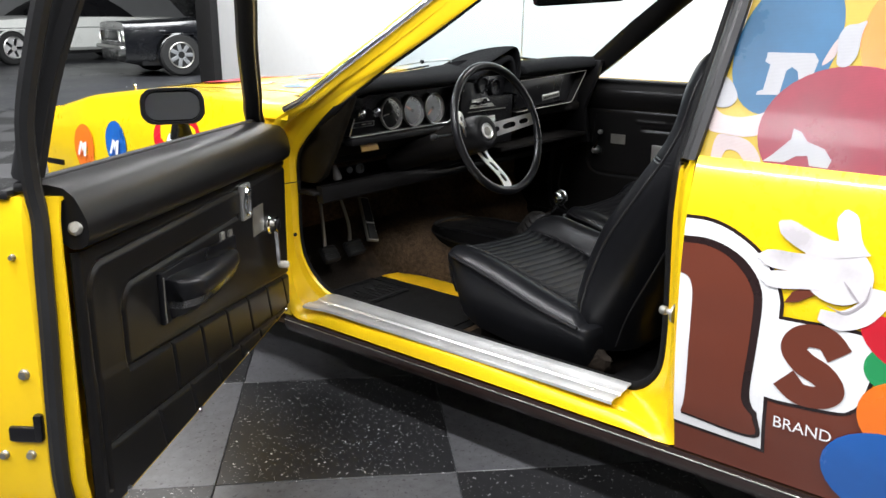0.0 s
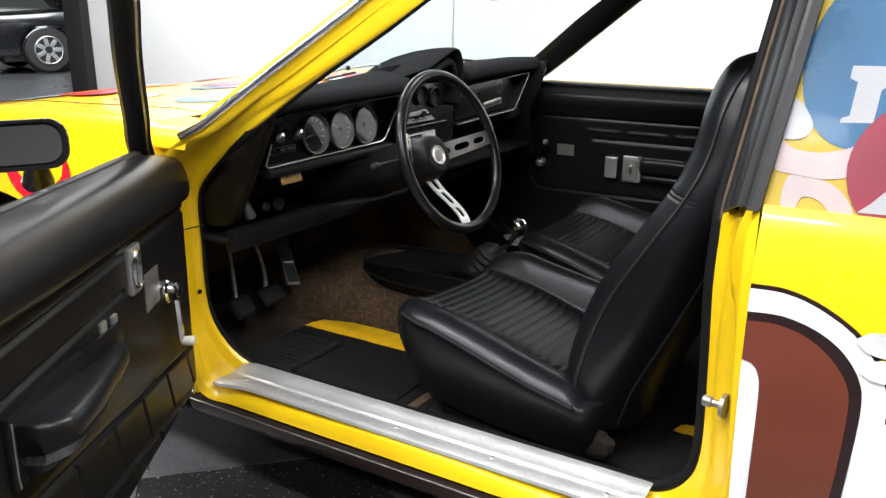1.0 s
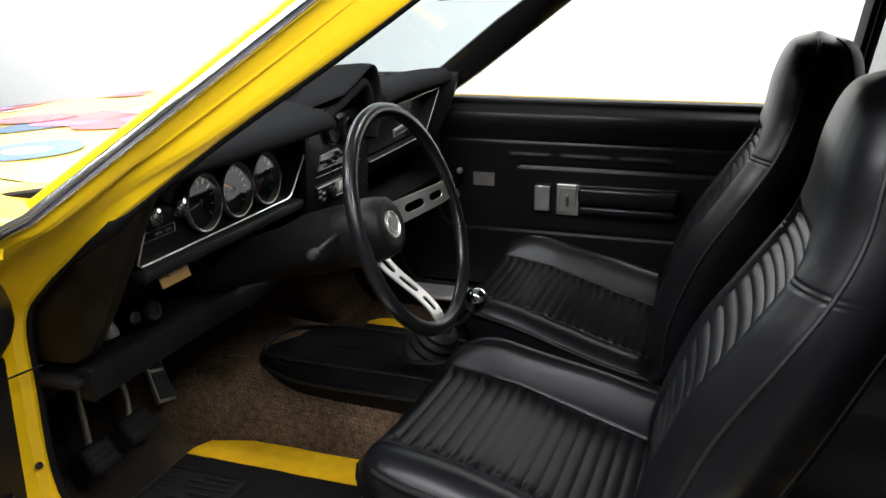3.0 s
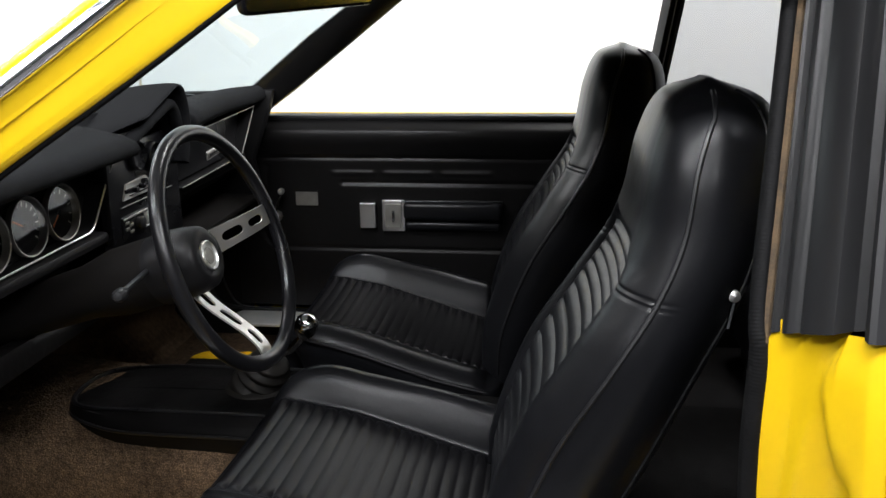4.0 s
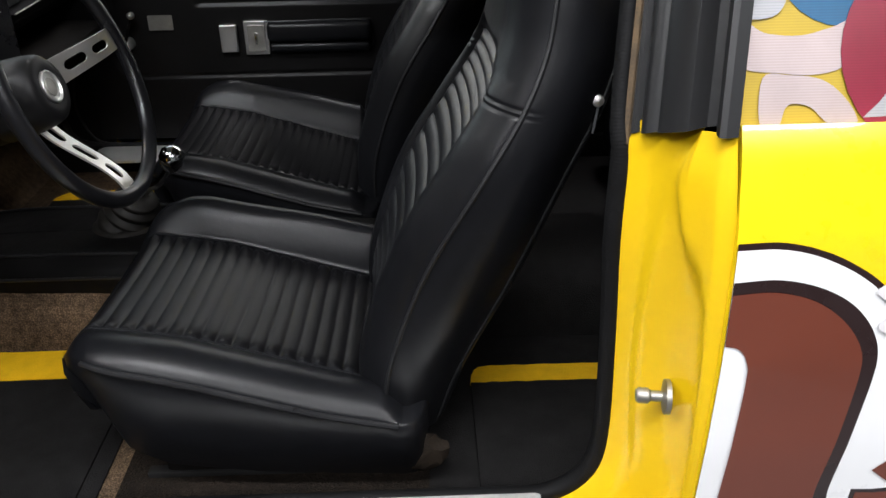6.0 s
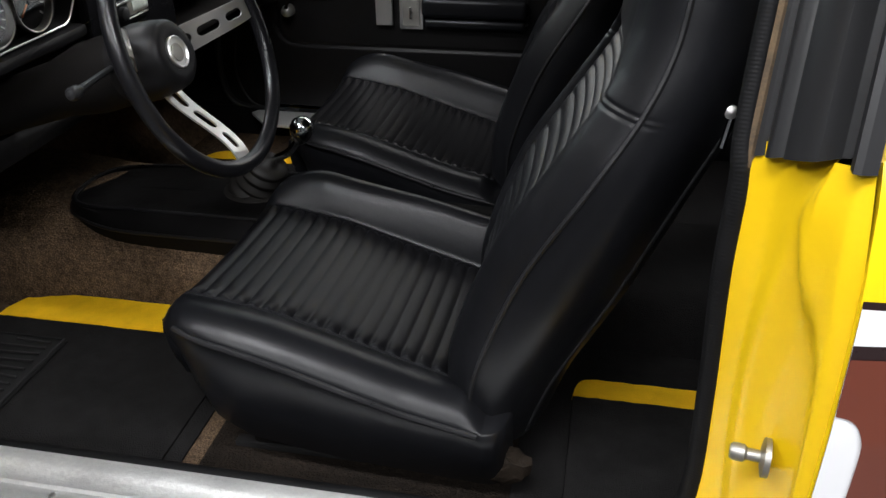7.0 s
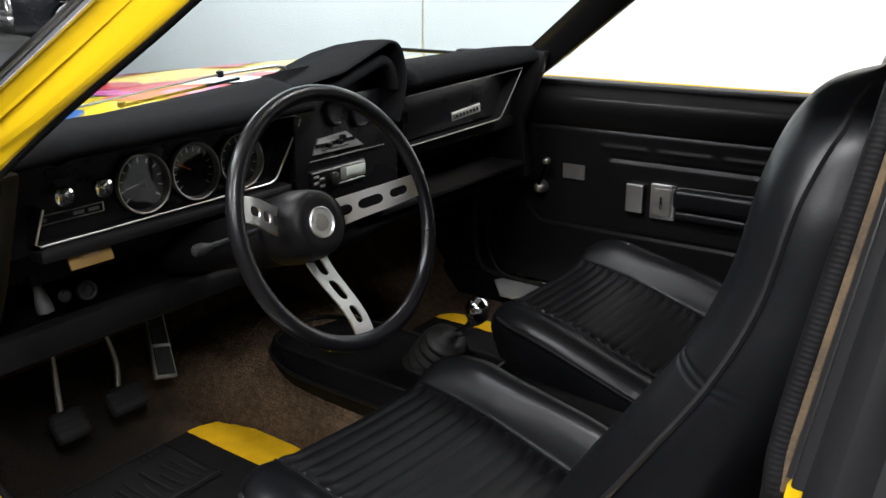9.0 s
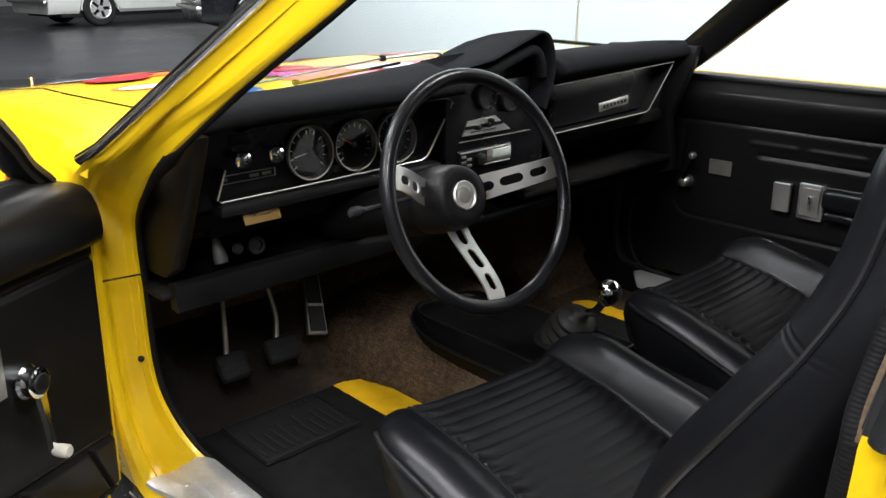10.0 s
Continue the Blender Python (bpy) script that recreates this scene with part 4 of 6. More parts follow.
for k, (cx, cy, rx, ry, mat) in enumerate(hood_spots):
    bm = bmesh.new()
    lift = 0.0016 + 0.00008 * k
    rim_pts = [Vector((max(-0.6, min(0.6, x)), y, 0)) for x, y in oval(cx, cy, rx, ry, rnd.uniform(-30, 30) if k > 11 else 0, 36)]
    rings = [[Vector((cx, cy, 0)) + (p - Vector((cx, cy, 0))) * f for p in rim_pts] for f in (1.0, 0.85, 0.7, 0.55, 0.4, 0.25, 0.12, 0.02)]
    bm = loft([[(p.x, p.y, hood_z(p.x, p.y) + lift) for p in r] for r in rings], close_u=True)
    part({REDFILM: "red_oval", SKYFILM: "pale_blue_oval", WHITEFILM: "white_oval", ORANGEFILM: "orange_oval", PINKFILM: "pink_oval", BLUEFILM: "blue_oval"}[mat], bm, mat, hood)
part("hood_pin", lathe([(0.012, 0), (0.012, 0.004), (0.005, 0.006), (0.005, 0.03), (0.008, 0.032), (0, 0.036)], pose(-0.508, 2.46, hood_z(-0.508, 2.46) + 0.006), 12), CHROME, hood)
part("antenna", tube([(0.60, 1.27, 0.90), (0.60, 1.262, 1.25), (0.60, 1.252, 1.75)], [0.004, 0.0025, 0.0012], 6), STEEL, car, "thin steel radio antenna")

# windshield, far pillars, roof
ws = []
for i in range(9):
    k = i / 8
    z = 0.893 + (1.275 - 0.893) * k
    sx, sy = curve(z, [0.87, 1.1, 1.27], [0.885, 0.755, 0.652]), curve(z, [0.87, 1.1, 1.27], [1.02, 0.731, 0.52])
    ws.append([(sx * (j / 10 - 1), sy + (0.17 - 0.06 * k) * (1 - abs(j / 10 - 1) ** 2.4), z + 0.03 * (1 - k) * (1 - (j / 10 - 1) ** 2)) for j in range(21)])
windshield = part("windshield", loft(ws), GLASS, car, "tinted windshield glass")
windshield.visible_shadow = False
wiper = part("wiper", join(tube(smooth_path([(-0.624, 1.004, 0.968), (-0.445, 1.056, 0.972), (-0.264, 1.074, 0.982)], 4), 0.0020, 6), tube(smooth_path([(-0.264, 1.074, 0.982), (-0.191, 1.078, 0.983), (-0.095, 1.092, 0.980), (-0.02, 1.15, 0.945)], 4), 0.0032, 8)), STEEL, car, "slim steel wiper arm on the windshield")
part("blade", join(tube([(-0.470, 1.076, 0.951), (-0.191, 1.106, 0.965)], 0.0030, 6), lathe([(0.004, 0), (0.007, 0.002), (0.007, 0.010), (0, 0.012)], pose(-0.470, 1.076, 0.948), 10), lathe([(0.004, 0), (0.007, 0.002), (0.007, 0.012), (0, 0.014)], pose(-0.262, 1.074, 0.976), 10)), GLOSSBLACK, wiper)
part("wiper", tube([(0.10, 1.21, 0.955), (0.35, 1.18, 0.975), (0.60, 1.12, 0.945)], 0.005, 6), GLOSSBLACK, car)
fp = []
for z, a, b in ((0.86, (0.715, 1.000), (0.735, 1.14)), (0.95, (0.69, 0.868), (0.700, 1.000)), (1.1, (0.672, 0.669), (0.655, 0.80)), (1.27, (0.653, 0.443), (0.590, 0.545))):
    fp.append([(a[0] + 0.06, a[1] + 0.02, z), (a[0] + 0.012, a[1] - 0.004, z), (a[0], a[1], z), (a[0] * 0.5 + b[0] * 0.5 - 0.012, (a[1] + b[1]) / 2, z), (b[0], b[1], z), (b[0] + 0.02, b[1] + 0.01, z)])
part("pillar_cover", solid(loft(fp), 0.005), PANEL, car, "black vinyl windshield pillar cover")
rf = []
for i in range(13):
    y = 0.52 - 1.62 * i / 12
    zt = 1.295 + 0.03 * math.sin(math.pi * min(1, i / 10)) - 0.09 * ease(7, 12, i)
    rf.append([(0.66 * (j / 10 - 1), y, zt - 0.05 * abs(j / 10 - 1) ** 4) for j in range(21)])
part("roof", solid(loft(rf), -0.02), YELLOW, car, "yellow roof panel")
part("headliner", loft([[(x * 0.96, y, z - 0.032) for x, y, z in r] for r in rf]), HEADLINER, car)
for s in (-1, 1):
    part("roof_rail", tube([(s * 0.65, 0.52, 1.262), (s * 0.66, 0.1, 1.285), (s * 0.67, -0.3, 1.285), (s * 0.66, -0.8, 1.25), (s * 0.72, -1.25, 1.08), (s * 0.80, -1.6, 0.90)], 0.028, 8), SATINBLACK, car)
rg = [[(0.60 * (j / 8 - 1), -1.08 - 0.42 * i / 5, 1.21 - 0.30 * i / 5) for j in range(17)] for i in range(6)]
part("rear_window", loft(rg), GLASS_DARK, car, "tinted rear window").visible_shadow = False
mx = Vector((0.78, -0.62, 0.06)).normalized()
mz = Vector((-0.62, -0.77, -0.12))
mz = (mz - mx * mz.dot(mx)).normalized()
my = mz.cross(mx)
mirror_m = Matrix(((mx.x, my.x, mz.x, -0.062), (mx.y, my.y, mz.y, 0.60), (mx.z, my.z, mz.z, 1.200), (0, 0, 0, 1)))
imirror = part("interior_mirror", xform(plate(rounded(0.30, 0.060, 0.016), t=0.018, bevel=0.004), mirror_m), GLOSSBLACK, car, "interior rear-view mirror")
part("mirror_glass", xform(plate(rounded(0.285, 0.047, 0.013), pose(0, 0, 0.0185), 0.002), mirror_m), CHROME, imirror)
part("mirror_stem", tube([(-0.055, 0.625, 1.20), (-0.04, 0.63, 1.24), (0, 0.60, 1.275)], 0.008, 8), CHROME, imirror)
# ---- the open driver door, built along its own length, then swung out ----
DX, DW = Vector((-0.8168, -0.5769, 0)), Vector((0.5769, -0.8168, 0))
M_DOOR = Matrix(((DX.x, DW.x, 0, -0.9), (DX.y, DW.y, 0, 1.055), (0, 0, 1, 0), (0, 0, 0, 1))) @ pose(0.024, 0, 0, 0, -2.4, 0)


def dpart(name, bm, mat, parent, label="", sharp=40, smooth=True):
    return part(name, xform(bm, M_DOOR), mat, parent, label, smooth, sharp)


# shell: outline in length and height, swept through its depth
SHELL = [(-0.02, 0.30), (0.02, 0.285), (1.14, 0.285), (1.185, 0.31), (1.203, 0.38), (1.203, 0.60), (1.203, 0.68), (1.203, 0.76), (1.203, 0.80), (1.195, 0.834), (0.12, 0.834), (0.02, 0.800), (-0.02, 0.77), (-0.02, 0.72), (-0.02, 0.60)]
door_in = lambda w, z: w * (1 - 0.40 * ease(0.60, 0.846, z)) if w < -0.08 else w
rows = [[(x + (0.006 if x > 1.18 else 0) * k, door_in(w, z), z) for x, z in SHELL] for w, k in ((-0.002, 0), (-0.045, 0), (-0.055, 1), (-0.150, 1), (-0.17, 0))]
door = part("door", xform(solid(loft(rows, close_u=True), 0.006), M_DOOR), YELLOW_SHADED, car, "open yellow driver door with black vinyl panel", sharp=30)
dpart("outer_skin", loft([[(x, door_in(-0.171, z) - 0.018 * math.sin(math.pi * (z - 0.285) / 0.56), z) for x in (-0.02, 0.3, 0.6, 0.9, 1.21)] for z in (0.285, 0.4, 0.5, 0.6, 0.65, 0.7, 0.75, 0.8, 0.834)]), YELLOW, door)
# inner panel with pressed lines
NS, NZ = 440, 200
seams_up = lambda s: 0.400 + 0.106 * s
seams_mid = lambda s: 0.302 + 0.092 * s


def groove(d, w=0.0045):
    return math.exp(-(d / w) ** 2)


def panel_w(s, z):
    """Relief of the inner door panel."""
    w = 0.008
    up, mid = seams_up(s), seams_mid(s)
    g = 0.0
    if s < 1.045:
        g = max(g, groove(z - up))
        for sv in (0.07, 0.229, 0.390, 0.546, 0.706, 0.857):
            if mid < z < up:
                g = max(g, groove(s - sv + (0.55 - 0.42 * sv) * (up - z)))
    if s < 1.13:
        g = max(g, groove(z - mid))
        for sv in (0.14, 0.30, 0.46, 0.62, 0.78, 0.94):
            if 0.30 < z < mid:
                g = max(g, 0.6 * groove(s - sv + 0.35 * (mid - z)))
    # welts below the upper roll, turning down at the rear
    for zz, s_end, r, foot in ((0.717, 1.155, 0.055, 0.33), (0.654, 1.046, 0.045, up)):
        if s < s_end - r:
            g = max(g, 0.8 * groove(z - zz, 0.005)) if s > 0.42 or zz > 0.7 else g
        elif z > zz - r:
            g = max(g, 0.8 * groove(math.hypot(s - s_end + r, z - zz + r) - r, 0.005))
        elif z > foot:
            g = max(g, 0.8 * groove(s - s_end + 0.03 * (zz - z), 0.005))
    w -= 0.0075 * g
    w += 0.002 * ease(up + 0.02, up, z)
    edge = min(s + 0.01, 1.178 - s, z - 0.29)
    w -= 0.010 * (1 - ease(0, 0.012, edge))
    return w


rows = []
for i in range(NZ + 1):
    z = 0.29 + (0.745 - 0.29) * i / NZ
    rows.append([(-0.01 + 1.188 * j / NS, panel_w(-0.01 + 1.188 * j / NS, z), z) for j in range(NS + 1)])
dpart("trim_panel", solid(loft(rows), 0.004), PANEL, door, "black vinyl door panel with pressed block pattern")
roll = []
for k in range(25):
    s = -0.012 + 1.195 * k / 24
    h = 1 - 0.25 * (1 - ease(0, 0.06, s + 0.01))
    q = 0.738 + 0.012 * s
    dip = 0.014 * (1 - ease(-0.01, 0.10, s))
    roll.append([(s, 0.004, q), (s, 0.018 * h, q + 0.001), (s, 0.028 * h, q + 0.008), (s, 0.033 * h, q + 0.022), (s, 0.031 * h, q + 0.044), (s, 0.024 * h, 0.812 - dip * 0.7), (s, 0.014 * h, 0.832 - dip), (s, -0.002, 0.845 - dip), (s, -0.025, 0.850 - dip), (s, -0.055, 0.851 - dip), (s, -0.055, 0.79)])
dpart("upper_roll", loft(roll, close_u=True, cap=True), PANEL, door, "padded black vinyl upper door roll")
dpart("belt_seal", box(1.20, 0.018, 0.016, (0.60, -0.062, 0.848), 0.006), RUBBER, door)
dpart("belt_moulding", box(1.22, 0.028, 0.014, (0.60, -0.086, 0.838), 0.005), SATINBLACK, door)
# latch handle cup, plate, crank, armrest
dpart("handle_cup", plate(rounded(0.062, 0.088, 0.006), pose(0.375, 0.004, 0.682, 90, 0, 180), 0.012, 0.002), STEEL, door, "chrome inside door handle cup")
dpart("handle_bowl", lathe([(0.030, 0), (0.027, 0.004), (0.018, -0.004), (0, -0.006)], pose(0.375, 0.0175, 0.682, -90, 0, 0) @ Matrix.Diagonal((0.8, 1.25, 1, 1)), 24), CHROME, door)
dpart("handle_lever", box(0.012, 0.010, 0.06, (0.372, 0.022, 0.684), 0.004), CHROME, door)
dpart("dull_plate", plate([(-0.045, -0.036), (0.045, -0.036), (0.045, 0.036), (-0.045, 0.036)], pose(0.275, 0.009, 0.616, 90, 0, 180), 0.002), GREYMETAL, door, "dull metal plate on the door panel")
dpart("crank_boss", lathe([(0.026, 0), (0.026, 0.012), (0.022, 0.016), (0.021, 0.028), (0.023, 0.031), (0.018, 0.034), (0, 0.034)], pose(0.195, 0.006, 0.588, -90, 0, 0), 24), CHROME, door, "chrome window crank")
dpart("crank_cap", lathe([(0.0145, 0.0335), (0.0145, 0.0365), (0.012, 0.038), (0, 0.0385)], pose(0.195, 0.006, 0.588, -90, 0, 0), 20), GLOSSBLACK, door)
dpart("crank_arm", loft([[(0.195 + dx - 0.012 * k, 0.034 + 0.002 * k + dy, 0.588 - 0.112 * k) for dx, dy in ((-w, -0.004), (w, -0.004), (w * 0.8, 0.004), (-w * 0.8, 0.004))] for k, w in ((0, 0.012), (0.25, 0.008), (0.6, 0.006), (0.9, 0.006), (1.0, 0.008))], close_u=True, cap=True), CHROME, door)
dpart("crank_knob", lathe([(0.007, 0), (0.009, 0.003), (0.0105, 0.010), (0.0105, 0.024), (0.008, 0.027), (0, 0.027)], pose(0.182, 0.034, 0.474, -90, 0, 0), 18), IVORY, door, "ivory crank knob")
cup = [(-0.20, -0.010), (0.185, -0.030), (0.185, -0.048), (0.222, -0.050), (0.226, 0.052), (0.10, 0.052), (-0.20, 0.034)]
dpart("armrest_base", plate(cup, pose(0.680, 0.006, 0.588, 90, 0, 0), -0.012, 0.003), GLOSSBLACK, door, "black armrest base plate")
pad, band, under = [], [], []
for k in range(33):
    t = k / 32
    s = 0.508 + 0.384 * t
    nose = 1 - 0.42 * max(0.0, (t - 0.91) / 0.09) ** 1.6
    front = 0.55 + 0.45 * math.sqrt(min(1.0, t / 0.08))
    d = (0.032 + 0.044 * ease(-0.1, 0.85, t)) * nose * front
    top = 0.594 + 0.032 * ease(0.0, 1.0, t) - 0.006 * (1 - nose)
    low = top - 0.026 - 0.014 * t
    pad.append([(s, 0.008 + d * a, low + (top - low) * b) for a, b in ((0, 0), (0.90, 0.0), (0.985, 0.10), (1.0, 0.30), (0.985, 0.70), (0.93, 0.90), (0.82, 0.99), (0.4, 1.03), (0, 1.0))])
    h = 0.010 + 0.006 * t
    band.append([(s - 0.004 * t, 0.010, low + 0.002), (s - 0.004 * t, 0.007 + d * 0.975, low + 0.002), (s - 0.006 * t, 0.006 + d * 0.90, low - h), (s - 0.006 * t, 0.010, low - h)])
    under.append([(s - 0.008 * t, 0.010, low - h + 0.001), (s - 0.008 * t, 0.006 + d * 0.88, low - h + 0.001), (s - 0.012 * t, 0.006 + d * 0.70, low - h - 0.014), (s - 0.020 * t, 0.008 + d * 0.30, low - h - 0.024), (s - 0.020 * t, 0.010, low - h - 0.026)])
dpart("armrest", loft(pad, close_u=True, cap=True), VINYL, door, "padded black vinyl armrest", sharp=60)
dpart("armrest_strip", loft(band, close_u=True, cap=True), surface("dull_chrome_strip", (0.20, 0.20, 0.20), 0.24, 0.9, vary=0.3, scale=30), door, "dull metal strip round the armrest", sharp=30)
dpart("armrest_underside", loft(under, close_u=True, cap=True), GLOSSBLACK, door, sharp=50)
# Thin grey tube drawn as the gloss glint on the base plate's edge.
dpart("base_edge_glint", tube([(0.902, 0.019, 0.632), (0.901, 0.019, 0.560), (0.896, 0.018, 0.542)], 0.0016, 6), GREYMETAL, door)
dpart("screw", lathe([(0.006, 0), (0.005, 0.003), (0, 0.004)], pose(0.880, 0.019, 0.618, -90, 0, 0), 12), STEEL, door)
for sx, sz in ((0.552, 0.618), (0.500, 0.612)):
    dpart("pull_bracket", plate(rounded(0.024, 0.050, 0.003), pose(sx, 0.008, sz, 90, 0, 180), 0.006, 0.001), GREYMETAL, door)
for s, z in ((1.085, 0.303), (0.744, 0.298), (0.399, 0.297), (0.040, 0.300)):
    dpart("screw", lathe([(0.007, 0), (0.006, 0.003), (0, 0.004)], pose(s, 0.010, z, -90, 0, 0), 12), CHROME, door)
# rear edge: seal, latch, bolts
dpart("edge_seal", tube(smooth_path([(1.150, -0.030, 0.272), (1.19, -0.032, 0.295), (1.209, -0.036, 0.38), (1.212, -0.034, 0.50), (1.212, -0.030, 0.62), (1.210, -0.028, 0.74), (1.206, -0.028, 0.80), (1.212, -0.032, 0.86), (1.228, -0.022, 0.95), (1.238, 0.008, 1.05), (1.240, 0.04, 1.14), (1.225, 0.085, 1.22)], 5), 0.0135, 8), RUBBER, door, "black rubber door edge seal")
dpart("latch", join(box(0.012, 0.055, 0.026, (1.212, -0.084, 0.462), 0.006), box(0.014, 0.014, 0.044, (1.212, -0.062, 0.474), 0.004)), GLOSSBLACK, door, "black door latch")
for w, z, r in ((-0.078, 0.560, 0.007), (-0.125, 0.424, 0.006), (-0.081, 0.426, 0.006), (-0.120, 0.332, 0.010), (-0.075, 0.745, 0.004)):
    dpart("bolt", lathe([(r * 1.3, 0), (r * 1.2, 0.003), (r, 0.004), (r * 0.9, 0.008), (0, 0.008)], pose(1.209, w, z, 0, 90, 0), 10), GREYMETAL, door)
dpart("end_bolt", lathe([(0.012, 0), (0.012, 0.004), (0.008, 0.008), (0, 0.008)], pose(1.180, 0.012, 0.785, 0, 70, 0), 12), GREYMETAL, door)
# window frame
FRAME = smooth_path([(0.000, -0.070, 0.835), (0.060, -0.058, 0.875), (0.118, -0.040, 0.925), (0.285, 0.005, 1.05), (0.46, 0.060, 1.165), (0.66, 0.105, 1.262), (0.86, 0.125, 1.29), (1.10, 0.120, 1.285), (1.190, 0.100, 1.245), (1.205, 0.050, 1.13), (1.195, -0.01, 1.0), (1.185, -0.055, 0.86)], 5)
dpart("window_frame", tube(FRAME, 0.020, 8, flat=1.25), SATINBLACK, door, "black door window frame")
dpart("frame_seal", tube([Vector(p) + Vector((0.0, 0.020, 0.004)) for p in FRAME], 0.009, 6), RUBBER, door)
dpart("frame_edge", tube([Vector(p) + Vector((-0.020 if p[0] < 0.6 else 0.022, -0.022, 0.012)) for p in FRAME[:26]], 0.004, 6), YELLOW, door)
# door mirror
MM = Matrix.Translation((-1.336, 0.894, 0.936)) @ Vector((-0.50, -0.87, 0.10)).to_track_quat("Z", "Y").to_matrix().to_4x4()
part("door_mirror", xform(loft([[(x * f, y * f, h) for x, y in rounded(0.142, 0.083, 0.032)] for f, h in ((0.30, -0.065), (0.7, -0.055), (0.92, -0.030), (1.0, 0.0), (1.0, 0.006), (0.97, 0.010), (0.86, 0.010), (0.84, 0.002))], close_u=True, cap=True), MM), GLOSSBLACK, door, "black oval door mirror")
part("mirror_glass", xform(plate(rounded(0.119, 0.062, 0.025), pose(0, 0, 0.0035), 0.002), MM), CHROME, door)
part("mirror_foot", tube([(-1.30, 0.93, 0.92), (-1.27, 0.97, 0.88), (-1.26, 0.985, 0.85)], [0.018, 0.020, 0.028], 10), GLOSSBLACK, door)

# ---- passenger door, closed ----
far = part("passenger_door", box(0.10, 1.18, 0.56, (0.800, 0.44, 0.565), 0.02), YELLOW, car, "closed passenger door with black vinyl panel")


def far_w(y, z):
    """Relief of the closed door's panel: roll, short raised bars, pressed lines."""
    d = 0.022 * math.exp(-((z - 0.815) / 0.045) ** 2) - 0.006 * groove(z - 0.755, 0.006)
    for y0, y1 in ((0.646, 0.783), (0.476, 0.630), (0.306, 0.460)):
        d += 0.0042 * groove(z - 0.711, 0.0065) * ease(y0, y0 + 0.01, y) * ease(y1, y1 - 0.01, y)
    if y < 0.753:
        d -= 0.006 * groove(z - 0.681, 0.006)
    # a pressed line runs down in front of the crank and back along the foot
    if z > 0.543:
        gap = y - 0.972 - 0.12 * (0.72 - z)
    elif y > 0.935:
        gap = math.hypot(y - 0.935, z - 0.543) - 0.060
    else:
        gap = z - 0.483
    if z < 0.730 and y > 0.25:
        d -= 0.005 * groove(gap, 0.005)
    return d


rows = []
for i in range(141):
    z = 0.300 + 0.562 * i / 140
    rows.append([(0.728 - far_w(y, z) + 0.03 * ease(0.835, 0.862, z), y, z) for y in [-0.16 + 1.24 * j / 180 for j in range(181)]])
part("trim_panel", solid(loft(rows), -0.006), PANEL, far, "black ribbed vinyl door panel")
part("belt_cap", box(0.05, 1.19, 0.014, (0.770, 0.44, 0.868), 0.005), RUBBER, far)
part("belt_edge", box(0.008, 1.18, 0.004, (0.812, 0.44, 0.8735), 0.001), YELLOW, far)
part("pull_pad", join(box(0.032, 0.285, 0.054, (0.711, 0.424, 0.605), 0.014, seg=3), box(0.022, 0.275, 0.026, (0.714, 0.424, 0.561), 0.010, seg=3)), VINYL, far, "padded black pull handle")
part("pull_surround", tube([(0.718, 0.572, 0.545), (0.714, 0.572, 0.632), (0.714, 0.282, 0.634), (0.714, 0.278, 0.566), (0.718, 0.30, 0.552)], 0.0022, 6), SATINBLACK, far)
part("latch_plate", plate(rounded(0.066, 0.092, 0.004), pose(0.724, 0.597, 0.588, 90, 0, -90), 0.010, 0.002), STEEL, far, "metal latch plate")
part("latch_inset", plate(rounded(0.046, 0.070, 0.004), pose(0.713, 0.597, 0.588, 90, 0, -90), 0.003), GREYMETAL, far)
part("latch_lever", box(0.008, 0.008, 0.034, (0.708, 0.597, 0.588), 0.003), CHROME, far)
part("ashtray", plate(rounded(0.046, 0.074, 0.003), pose(0.724, 0.673, 0.588, 90, 0, -90), 0.014, 0.002), STEEL, far, "small metal ashtray lid")
part("dull_plate", plate(rounded(0.066, 0.040, 0.002), pose(0.724, 0.855, 0.634, 90, 0, -90), 0.003), GREYMETAL, far, "dull metal plate")
part("crank_boss", lathe([(0.018, 0), (0.017, 0.014), (0.013, 0.03), (0.008, 0.034), (0, 0.035)], axis_pose((0.728, 0.952, 0.580), (-1, 0, 0)), 20), STEEL, far, "chrome window crank")
part("crank_arm", loft([[(0.700 + dx, 0.952 - 0.032 * k + dy, 0.586 + 0.075 * k) for dx, dy in ((-0.004, -w), (0.004, -w), (0.004, w), (-0.004, w))] for k, w in ((0, 0.006), (0.5, 0.0035), (1.0, 0.004))], close_u=True, cap=True), CHROME, far)
part("crank_knob", lathe([(0.006, 0), (0.009, 0.005), (0.010, 0.014), (0.007, 0.022), (0, 0.024)], axis_pose((0.700, 0.921, 0.662), (-1, 0, 0)), 14), STEEL, far)
part("far_sill_plate", plate([(0.600, 0.20), (0.712, 0.20), (0.714, 1.075), (0.690, 1.088), (0.602, 1.012)], pose(0, 0, 0.274), 0.010, 0.003), ALU, car, "aluminium passenger sill plate")
part("far_door_seal", tube(smooth_path([(0.725, 1.10, 0.66), (0.728, 1.17, 0.56), (0.73, 1.186, 0.45), (0.73, 1.184, 0.37), (0.73, 1.165, 0.31), (0.728, 1.11, 0.285), (0.725, 0.95, 0.282)], 5), 0.010, 8), RUBBER, car, "black rubber passenger door seal")
part("panel_edge", tube(smooth_path([(0.722, 1.120, 0.50), (0.722, 1.134, 0.42), (0.722, 1.130, 0.37), (0.722, 1.110, 0.322), (0.722, 1.080, 0.295), (0.722, 1.02, 0.290)], 5), 0.0035, 8), RUBBER, far)
